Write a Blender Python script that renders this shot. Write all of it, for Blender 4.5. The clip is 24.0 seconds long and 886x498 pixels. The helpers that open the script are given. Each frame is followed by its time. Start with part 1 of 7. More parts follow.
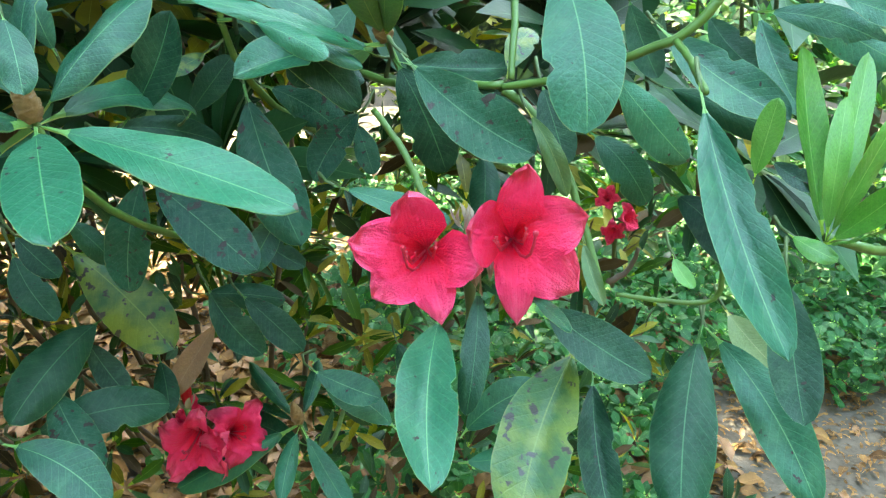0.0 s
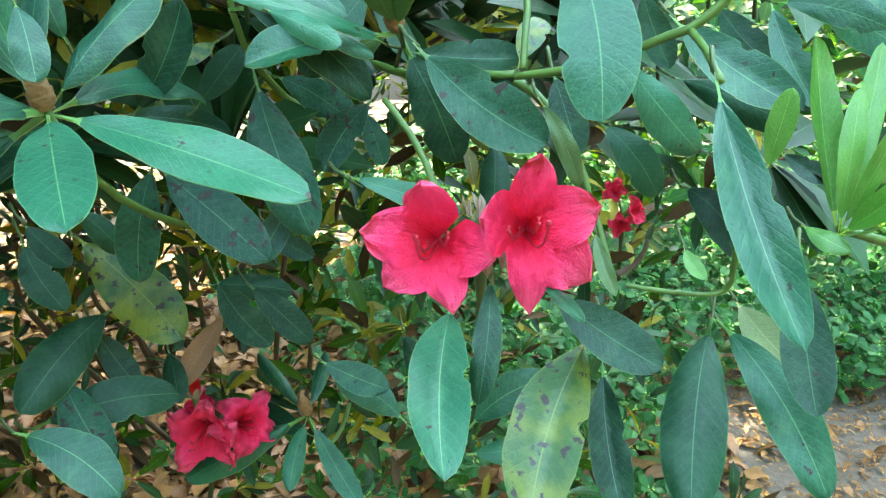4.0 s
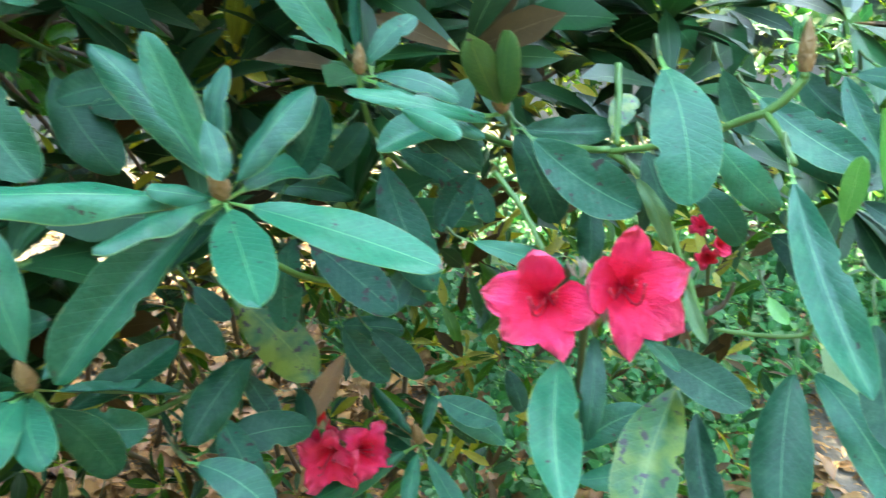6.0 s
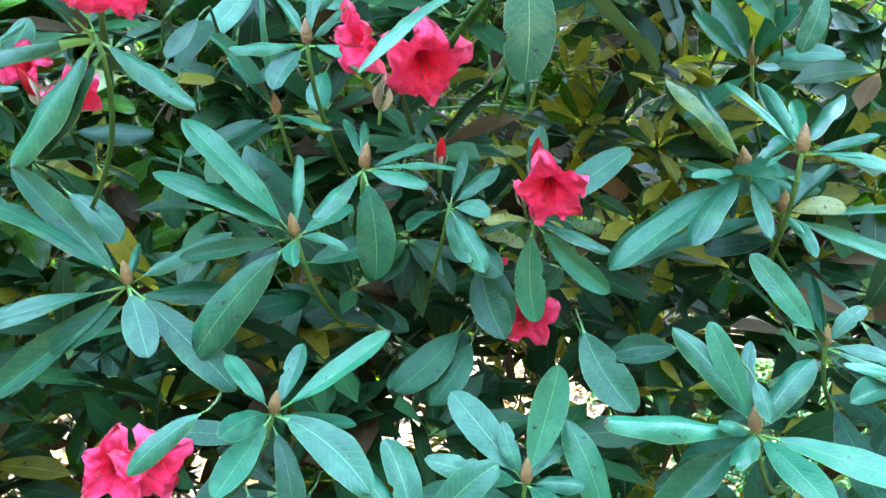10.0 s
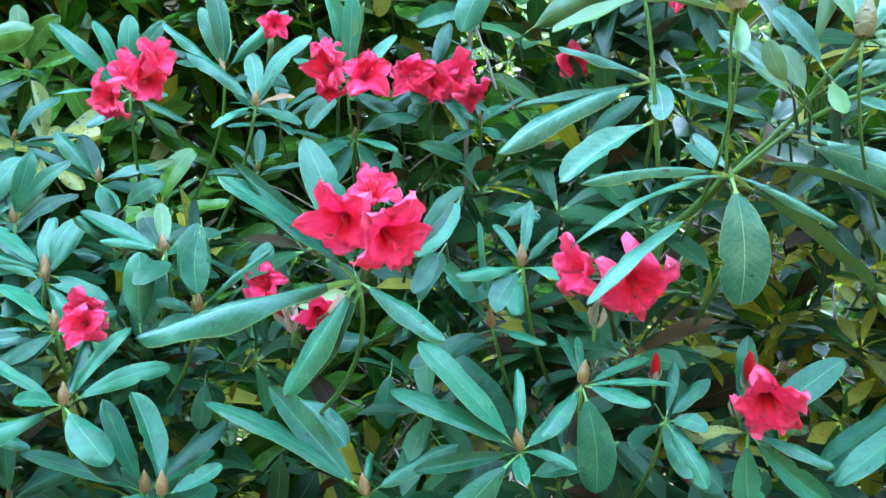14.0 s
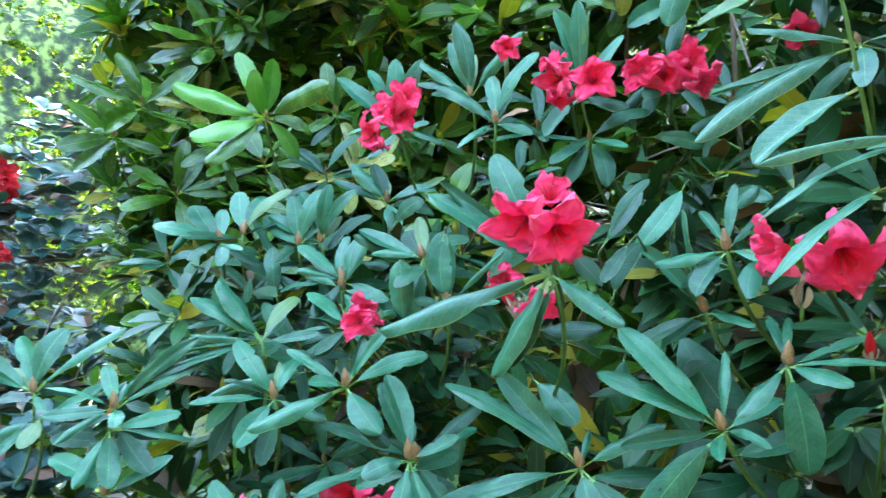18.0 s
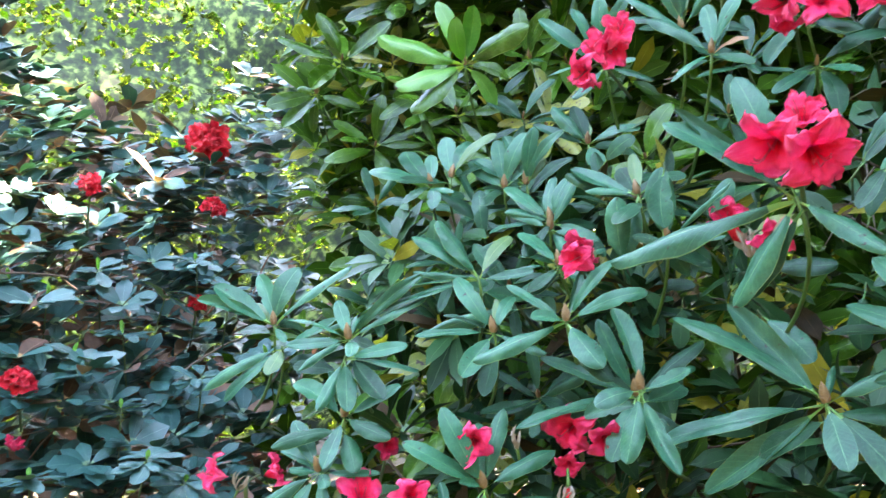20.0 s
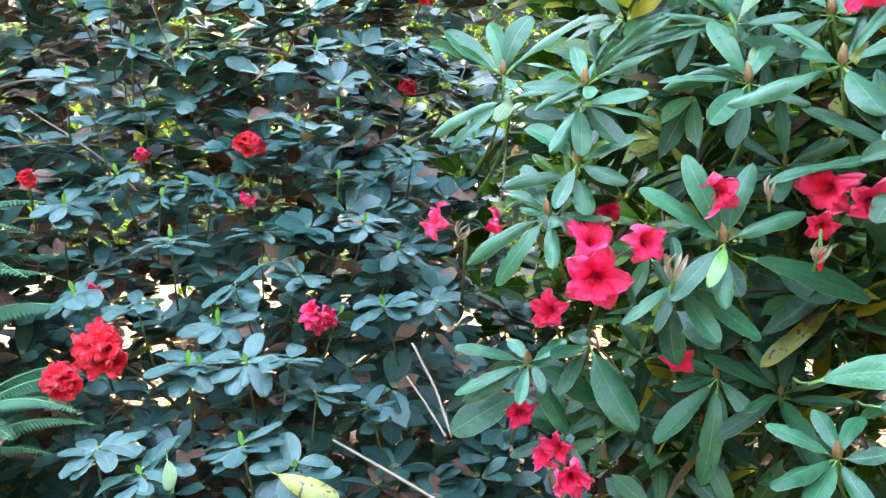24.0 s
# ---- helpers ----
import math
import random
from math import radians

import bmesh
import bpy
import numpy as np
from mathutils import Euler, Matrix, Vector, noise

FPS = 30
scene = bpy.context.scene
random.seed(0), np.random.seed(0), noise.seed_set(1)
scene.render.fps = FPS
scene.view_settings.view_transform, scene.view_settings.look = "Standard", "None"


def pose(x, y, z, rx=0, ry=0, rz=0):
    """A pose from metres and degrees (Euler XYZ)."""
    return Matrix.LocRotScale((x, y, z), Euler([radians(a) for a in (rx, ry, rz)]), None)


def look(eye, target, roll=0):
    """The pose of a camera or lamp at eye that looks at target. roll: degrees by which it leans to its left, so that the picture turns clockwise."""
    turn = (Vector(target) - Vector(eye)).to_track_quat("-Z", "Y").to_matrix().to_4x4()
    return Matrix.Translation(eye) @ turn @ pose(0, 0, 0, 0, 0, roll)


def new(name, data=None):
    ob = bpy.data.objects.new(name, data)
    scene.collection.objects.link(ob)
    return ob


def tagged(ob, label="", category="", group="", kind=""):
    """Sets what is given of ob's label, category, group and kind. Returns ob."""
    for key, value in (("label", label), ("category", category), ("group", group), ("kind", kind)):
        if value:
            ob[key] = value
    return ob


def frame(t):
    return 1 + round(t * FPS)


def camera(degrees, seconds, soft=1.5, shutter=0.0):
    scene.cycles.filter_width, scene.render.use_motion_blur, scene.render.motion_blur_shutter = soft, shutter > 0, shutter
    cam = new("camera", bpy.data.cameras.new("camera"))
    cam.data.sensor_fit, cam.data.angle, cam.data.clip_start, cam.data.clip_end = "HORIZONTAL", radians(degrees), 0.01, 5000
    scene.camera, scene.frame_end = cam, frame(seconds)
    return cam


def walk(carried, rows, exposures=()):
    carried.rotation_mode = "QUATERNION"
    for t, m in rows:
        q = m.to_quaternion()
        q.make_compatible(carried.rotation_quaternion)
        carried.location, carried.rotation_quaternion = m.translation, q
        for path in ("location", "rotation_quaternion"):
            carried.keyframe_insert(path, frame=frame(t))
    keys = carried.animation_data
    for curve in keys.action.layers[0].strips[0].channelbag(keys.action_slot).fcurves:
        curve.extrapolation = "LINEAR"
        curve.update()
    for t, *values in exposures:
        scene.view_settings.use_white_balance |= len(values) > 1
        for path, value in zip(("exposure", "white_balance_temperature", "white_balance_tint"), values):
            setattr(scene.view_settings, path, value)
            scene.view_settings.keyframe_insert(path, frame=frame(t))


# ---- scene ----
cam = camera(58.8, 24.0, soft=1.3, shutter=0.42)
METRES, EYE, TILT, LEAN, TURN = 1.1, 1.25, -19.5, 0.0, 0.0
EXPOSURES = [(0.0, 5.15, 8400.0, -11.0), (5.0, 5.25, 7850.0, -10.0), (6.0, 5.36, 7500.0, -9.0), (7.0, 5.62, 7250.0, -6.0), (8.0, 5.7, 7150.0, -4.0), (12.0, 5.9, 6400.0, -5.0), (16.0, 5.61, 6600.0, -9.0), (19.0, 5.47, 7200.0, 3.0), (21.0, 5.5, 8050.0, 13.0), (24.0, 5.74, 8150.0, 10.0)]
ROWS = [
    (0.0, 0.0, 0.0, 0.0, 0.0, 0.0, 0.0),
    (0.5, 0.0019, -0.0018, -0.0023, 0.11, -0.14, -0.1),
    (1.0, 0.0013, -0.0019, -0.0035, 0.01, -0.42, -0.33),
    (1.5, -0.0002, -0.0026, -0.0035, -0.07, -0.58, -0.44),
    (3.5, -0.0041, 0.0001, -0.0033, 0.27, -0.46, -0.15),
    (4.0, -0.004, 0.0007, -0.0022, 0.23, -0.4, -0.18),
    (4.5, -0.005, 0.0, -0.0025, 0.36, -0.25, -0.33),
    (5.0, -0.0044, -0.0158, 0.0023, 1.19, 0.07, -0.16),
    (5.5, -0.0002, -0.0384, 0.0147, 2.93, 0.31, 0.56),
    (6.0, -0.0187, -0.0621, 0.0192, 6.03, 1.0, 1.03),
    (6.5, -0.0734, -0.1194, 0.0162, 10.33, 3.37, -0.67),
    (7.0, -0.1239, -0.1752, 0.0147, 12.38, 5.3, -1.79),
    (7.5, -0.1596, -0.213, 0.0107, 13.78, 6.69, -2.29),
    (8.0, -0.1747, -0.2483, 0.0079, 15.56, 7.98, -2.71),
    (8.5, -0.1816, -0.2778, 0.0067, 16.88, 9.38, -3.13),
    (9.0, -0.1898, -0.3063, 0.0117, 17.75, 10.91, -3.18),
    (9.5, -0.1989, -0.3309, 0.0185, 18.5, 12.6, -3.47),
    (11.5, -0.2178, -0.3843, 0.0345, 21.47, 18.93, -3.6),
    (12.0, -0.2297, -0.3924, 0.0379, 23.63, 19.41, -3.94),
    (12.5, -0.2442, -0.403, 0.0401, 25.16, 20.17, -4.44),
    (13.0, -0.2515, -0.4152, 0.0446, 25.98, 21.42, -4.84),
    (13.5, -0.2605, -0.426, 0.0518, 26.59, 22.72, -5.35),
    (14.0, -0.2604, -0.4432, 0.0591, 27.5, 24.36, -5.98),
    (14.5, -0.2615, -0.453, 0.0651, 27.93, 25.97, -6.3),
    (15.0, -0.2635, -0.4579, 0.0675, 28.39, 26.99, -6.19),
    (15.5, -0.2386, -0.4461, 0.0738, 30.07, 27.05, -6.19),
    (16.0, -0.1852, -0.4121, 0.0831, 33.23, 26.8, -7.66),
    (16.5, -0.1424, -0.3854, 0.0817, 38.04, 25.72, -9.71),
    (17.0, -0.1273, -0.3903, 0.0674, 42.58, 24.02, -10.51),
    (17.5, -0.117, -0.4052, 0.0583, 47.74, 21.82, -10.87),
    (18.0, -0.112, -0.4217, 0.0485, 51.86, 20.28, -11.38),
    (18.5, -0.1146, -0.4397, 0.0416, 54.81, 19.27, -12.0),
    (20.5, -0.1508, -0.4769, -0.0095, 65.84, 12.5, -15.08),
    (21.0, -0.1613, -0.4792, -0.0319, 67.47, 10.28, -15.86),
    (21.5, -0.1757, -0.4845, -0.0609, 69.35, 7.7, -16.61),
    (22.0, -0.1837, -0.4865, -0.0747, 71.74, 5.21, -17.67),
    (22.5, -0.1915, -0.4838, -0.0843, 73.65, 3.25, -18.42),
    (23.0, -0.1974, -0.4877, -0.1002, 74.44, 1.51, -19.04),
    (23.5, -0.1988, -0.4898, -0.1087, 75.26, 0.18, -19.33),
    (24.0, -0.2003, -0.4879, -0.1204, 76.41, -0.76, -19.25),
]
walk(cam, [(t, pose(0, 0, EYE, TILT, LEAN, TURN) @ pose(METRES * x, METRES * y, METRES * z, 90 + pitch, roll, yaw)) for t, x, y, z, yaw, pitch, roll in ROWS], EXPOSURES)

# ---- sky, sun and exposure ----
SUN_AZ, SUN_EL = 100.0, 58.0          # degrees: the sun stands high behind the bank
sun_dir = Vector((math.cos(radians(SUN_EL)) * math.cos(radians(SUN_AZ)), math.cos(radians(SUN_EL)) * math.sin(radians(SUN_AZ)), math.sin(radians(SUN_EL))))
world = bpy.data.worlds.new("sky")
scene.world = world
world.use_nodes = True
wn = world.node_tree
sky = wn.nodes.new("ShaderNodeTexSky")
sky.sky_type = "NISHITA"
sky.sun_disc = False
sky.sun_elevation = radians(SUN_EL)
sky.sun_rotation = radians(90.0 - SUN_AZ)
wn.nodes["Background"].inputs["Strength"].default_value = 0.15
wn.links.new(sky.outputs[0], wn.nodes["Background"].inputs["Color"])
sun = new("sun", bpy.data.lights.new("sun", "SUN"))
sun.data.energy, sun.data.angle, sun.data.color = 2.4, radians(0.5), (1.0, 0.93, 0.82)
sun.matrix_world = look(sun_dir * 20, (0, 0, 0))

# ---- materials ----


def nodes_of(name):
    m = bpy.data.materials.new(name)
    m.use_nodes = True
    t = m.node_tree
    return m, t, t.nodes["Principled BSDF"]


def ramp(t, fac, stops):
    n = t.nodes.new("ShaderNodeValToRGB")
    e = n.color_ramp.elements
    while len(e) < len(stops):
        e.new(0.5)
    for k, (p, c) in zip(e, stops):
        k.position, k.color = p, (*c, 1)
    t.links.new(fac, n.inputs[0])
    return n.outputs[0]


def mix(t, fac, a, b, how="MIX"):
    n = t.nodes.new("ShaderNodeMixRGB")
    n.blend_type = how
    for socket, v in zip(n.inputs, (fac, a, b)):
        if isinstance(v, (int, float)):
            socket.default_value = v
        elif isinstance(v, tuple):
            socket.default_value = (*v, 1)
        else:
            t.links.new(v, socket)
    return n.outputs[0]


def calc(t, op, a, b=0.0, c=0.0):
    n = t.nodes.new("ShaderNodeMath")
    n.operation = op
    for socket, v in zip(n.inputs, (a, b, c)):
        if isinstance(v, (int, float)):
            socket.default_value = v
        else:
            t.links.new(v, socket)
    return n.outputs[0]


def tex(t, kind, scale, vector=None, detail=3.0):
    n = t.nodes.new("ShaderNodeTex" + kind)
    n.inputs["Scale"].default_value = scale
    if kind == "Noise":
        n.inputs["Detail"].default_value = detail
    if vector is not None:
        t.links.new(vector, n.inputs["Vector"])
    return n


def leaf_material(name, low, high, rib, rough=0.42, spots=0.0, spot=(0.028, 0.016, 0.012), yellow=0.0, through_it=0.12, island=False, dust=0.0, spec=0.7):
    """A leaf: ribs and side veins along the blade, an uneven green, spots and light that shines through."""
    m, t, b = nodes_of(name)
    uv = t.nodes.new("ShaderNodeUVMap")
    sep = t.nodes.new("ShaderNodeSeparateXYZ")
    t.links.new(uv.outputs[0], sep.inputs[0])
    u, v = sep.outputs[0], sep.outputs[1]
    if island:
        rnd = t.nodes.new("ShaderNodeNewGeometry").outputs["Random Per Island"]
    else:
        rnd = t.nodes.new("ShaderNodeObjectInfo").outputs["Random"]
    side = calc(t, "ABSOLUTE", calc(t, "SUBTRACT", u, 0.5))
    co = t.nodes.new("ShaderNodeCombineXYZ")
    t.links.new(calc(t, "MULTIPLY", u, 0.3), co.inputs[0])
    t.links.new(v, co.inputs[1])
    t.links.new(calc(t, "MULTIPLY", rnd, 37.0), co.inputs[2])
    p = co.outputs[0]
    cloud = tex(t, "Noise", 4.0, p, 4.0).outputs[0]
    grain = tex(t, "Noise", 60.0, p, 2.0).outputs[0]
    col = mix(t, calc(t, "ADD", calc(t, "MULTIPLY", cloud, 0.7), calc(t, "MULTIPLY", calc(t, "SUBTRACT", rnd, 0.40), 0.65)), low, high)
    if not island:
        col = mix(t, 0.4, col, ramp(t, grain, [(0.3, (0.62, 0.62, 0.62)), (0.5, (1.0, 1.0, 1.0)), (0.7, (1.25, 1.25, 1.25))]), "MULTIPLY")
    if yellow:
        blotch = ramp(t, tex(t, "Noise", 5.5, p, 7.0).outputs[0], [(0.40, (0, 0, 0)), (0.62, (1, 1, 1))])
        col = mix(t, blotch, mix(t, 0.6, col, (0.015, 0.075, 0.012)), (0.13, 0.17, 0.012))
    vein = calc(t, "SINE", calc(t, "MULTIPLY", calc(t, "SUBTRACT", v, calc(t, "MULTIPLY", side, 0.32)), 95.0))
    quilt = vein
    vein = ramp(t, vein, [(0.90, (0, 0, 0)), (1.0, (1, 1, 1))])
    col = mix(t, calc(t, "MULTIPLY", vein, 0.05 if island else 0.13), col, rib)
    if not island:
        net = t.nodes.new("ShaderNodeTexVoronoi")
        net.feature = "DISTANCE_TO_EDGE"
        net.inputs["Scale"].default_value = 62.0
        t.links.new(p, net.inputs["Vector"])
        mesh_line = ramp(t, net.outputs["Distance"], [(0.02, (1, 1, 1)), (0.10, (0, 0, 0))])
        col = mix(t, calc(t, "MULTIPLY", mesh_line, 0.22), col, mix(t, 1.0, col, (0.45, 0.5, 0.5), "MULTIPLY"))
    if not island:
        pale = ramp(t, tex(t, "Noise", 5.5, p, 7.0).outputs[0], [(0.50, (0, 0, 0)), (0.72, (1, 1, 1))])
        col = mix(t, calc(t, "MULTIPLY", pale, 0.32), col, mix(t, 0.55, col, rib))
        rim = ramp(t, side, [(0.482, (0, 0, 0)), (0.494, (1, 1, 1))])
        col = mix(t, calc(t, "MULTIPLY", rim, 0.45), col, rib)
    mid = ramp(t, side, [(0.005, (1, 1, 1)), (0.014, (0, 0, 0))])
    col = mix(t, calc(t, "MULTIPLY", mid, 0.75), col, rib)
    col = mix(t, calc(t, "MULTIPLY", calc(t, "GREATER_THAN", 0.125, v), 0.9), col, mix(t, 1.0, rib, (1.35, 1.15, 0.75), "MULTIPLY"))
    if not island:
        worn = calc(t, "MULTIPLY", calc(t, "GREATER_THAN", calc(t, "ADD", v, calc(t, "MULTIPLY", calc(t, "SUBTRACT", cloud, 0.5), 0.10)), 0.985), calc(t, "GREATER_THAN", rnd, 0.7))
        col = mix(t, worn, col, (0.07, 0.045, 0.025))
        edge = calc(t, "GREATER_THAN", calc(t, "ADD", side, calc(t, "MULTIPLY", tex(t, "Noise", 16.0, p, 3.0).outputs[0], 0.16)), 0.585)
        col = mix(t, calc(t, "MULTIPLY", edge, 0.6), col, (0.13, 0.12, 0.04))
    if dust:
        col = mix(t, calc(t, "MULTIPLY", ramp(t, tex(t, "Noise", 110.0, p, 2.0).outputs[0], [(0.6, (0, 0, 0)), (0.75, (1, 1, 1))]), dust), col, (0.4, 0.45, 0.42))
    if not island:
        film = ramp(t, tex(t, "Noise", 22.0, p, 6.0).outputs[0], [(0.48, (0, 0, 0)), (0.72, (1, 1, 1))])
        col = mix(t, calc(t, "MULTIPLY", film, 0.03 + dust * 0.4), col, mix(t, 0.5, col, (0.32, 0.42, 0.36)))
    if spots:
        s = tex(t, "Noise", 13.0, p, 4.0).outputs[0]
        col = mix(t, ramp(t, s, [(0.75 - 0.14 * spots, (0, 0, 0)), (0.78 - 0.14 * spots, (1, 1, 1))]), col, spot)
    t.links.new(col, b.inputs["Base Color"])
    b.inputs["Roughness"].default_value = rough
    t.links.new(calc(t, "ADD", rough - 0.1, calc(t, "MULTIPLY", cloud, 0.22)), b.inputs["Roughness"])
    b.inputs["Specular IOR Level"].default_value = spec
    bump = t.nodes.new("ShaderNodeBump")
    bump.inputs["Strength"].default_value = 0.14 if island else 0.26
    bump.inputs["Distance"].default_value = 0.002
    t.links.new(calc(t, "ADD", calc(t, "ADD", calc(t, "MULTIPLY", vein, -0.2), calc(t, "MULTIPLY", quilt, -0.03)), calc(t, "ADD", calc(t, "MULTIPLY", cloud, 1.2), calc(t, "MULTIPLY", grain, 0.6))), bump.inputs["Height"])
    t.links.new(bump.outputs[0], b.inputs["Normal"])
    if through_it:
        tr = t.nodes.new("ShaderNodeBsdfTranslucent")
        t.links.new(mix(t, 1.0, col, (1.6, 1.9, 0.7), "MULTIPLY"), tr.inputs[0])
        add = t.nodes.new("ShaderNodeMixShader")
        add.inputs[0].default_value = through_it
        t.links.new(b.outputs[0], add.inputs[1])
        t.links.new(tr.outputs[0], add.inputs[2])
        t.links.new(add.outputs[0], t.nodes["Material Output"].inputs[0])
    return m


LEAF = {
    "g": leaf_material("leaf_green", (0.006, 0.058, 0.029), (0.028, 0.160, 0.076), (0.13, 0.30, 0.12), 0.40, 0.45, dust=0.04, spec=0.45),
    # deeper green of dark leaves, with the shade on rear leaves also in it
    "d": leaf_material("leaf_deep_green_shaded", (0.004, 0.030, 0.013), (0.014, 0.080, 0.031), (0.06, 0.17, 0.07), 0.42, 0.4, dust=0.04, spec=0.27),
    "s": leaf_material("leaf_speckled", (0.006, 0.042, 0.022), (0.018, 0.084, 0.040), (0.08, 0.18, 0.09), 0.46, 1.0, (0.03, 0.02, 0.016), dust=0.07, spec=0.2),
    # dusty specks on a lighter copy of the green: skylight put in the colour
    "w": leaf_material("leaf_dusty_lit", (0.018, 0.100, 0.056), (0.050, 0.190, 0.108), (0.30, 0.42, 0.22), 0.4, 0.5, dust=0.25, spec=0.6),
    "y": leaf_material("leaf_yellowing", (0.02, 0.09, 0.015), (0.06, 0.15, 0.02), (0.16, 0.22, 0.04), 0.45, 1.1, (0.03, 0.02, 0.015), 1.0, 0.25),
    "v": leaf_material("leaf_yellow", (0.13, 0.16, 0.02), (0.36, 0.29, 0.03), (0.4, 0.38, 0.1), 0.45, 1.0, (0.05, 0.03, 0.015), through_it=0.3),
    "o": leaf_material("leaf_olive", (0.045, 0.11, 0.028), (0.10, 0.185, 0.05), (0.22, 0.27, 0.08), 0.5, 0.2, through_it=0.25),
    "n": leaf_material("leaf_fresh", (0.07, 0.22, 0.03), (0.16, 0.36, 0.07), (0.30, 0.48, 0.14), 0.33, 0.0, through_it=0.3),
    "l": leaf_material("leaf_glossy", (0.014, 0.046, 0.003), (0.070, 0.170, 0.012), (0.22, 0.34, 0.07), 0.25, 0.0, through_it=0.22, spec=0.35),
    "p": leaf_material("leaf_pale", (0.12, 0.17, 0.05), (0.22, 0.26, 0.09), (0.30, 0.30, 0.14), 0.6, 0.3, (0.14, 0.09, 0.04), through_it=0.25),
    "b": leaf_material("leaf_dead", (0.16, 0.06, 0.025), (0.34, 0.16, 0.06), (0.38, 0.2, 0.09), 0.6, 0.3, through_it=0.15),
    "k": leaf_material("leaf_blue_green", (0.010, 0.046, 0.042), (0.034, 0.102, 0.092), (0.10, 0.19, 0.15), 0.48, 0.1, through_it=0.05, spec=0.4),
}
UNDER = leaf_material("leaf_underside", (0.10, 0.19, 0.06), (0.17, 0.27, 0.10), (0.25, 0.32, 0.14), 0.65, 0.1, through_it=0.2)
# darker than the outer leaves: the shade inside is put in the colour
FILL = leaf_material("foliage_shaded_green", (0.004, 0.020, 0.006), (0.027, 0.092, 0.028), (0.12, 0.2, 0.09), 0.44, 0.2, through_it=0.07, island=True, spec=0.25)
FILL_BLUE = leaf_material("foliage_blue_green", (0.010, 0.046, 0.042), (0.042, 0.120, 0.105), (0.10, 0.18, 0.15), 0.42, 0.1, through_it=0.06, island=True, spec=0.45)
FILL_DRY = leaf_material("foliage_dry", (0.045, 0.024, 0.018), (0.26, 0.145, 0.105), (0.3, 0.18, 0.13), 0.7, 0.2, through_it=0.08, island=True, spec=0.15)
FILL_GLOSSY = leaf_material("foliage_glossy", (0.010, 0.034, 0.003), (0.058, 0.130, 0.011), (0.2, 0.32, 0.06), 0.34, 0.0, through_it=0.25, island=True, spec=0.16)
FILL_YELLOW = leaf_material("foliage_yellow", (0.09, 0.09, 0.014), (0.40, 0.31, 0.035), (0.5, 0.42, 0.1), 0.5, 0.5, through_it=0.35, island=True, spec=0.25)
WOODS = leaf_material("woodland_leaves", (0.007, 0.014, 0.003), (0.034, 0.045, 0.010), (0.3, 0.4, 0.1), 0.5, 0.0, through_it=0.4, island=True, spec=0.15)
FILL_BROWN = leaf_material("foliage_dead", (0.020, 0.013, 0.006), (0.105, 0.060, 0.026), (0.14, 0.09, 0.05), 0.7, 0.2, through_it=0.08, island=True, spec=0.12)
COVER = leaf_material("ground_cover_leaves", (0.010, 0.066, 0.016), (0.045, 0.165, 0.040), (0.2, 0.4, 0.14), 0.5, 0.0, through_it=0.25, island=True, spec=0.3)
LITTER = leaf_material("leaf_litter", (0.055, 0.024, 0.009), (0.36, 0.185, 0.065), (0.36, 0.19, 0.07), 0.7, 0.3, through_it=0.05, island=True, spec=0.2)
FERN = leaf_material("fern_green", (0.008, 0.055, 0.030), (0.03, 0.15, 0.075), (0.1, 0.3, 0.1), 0.5, 0.0, through_it=0.2)


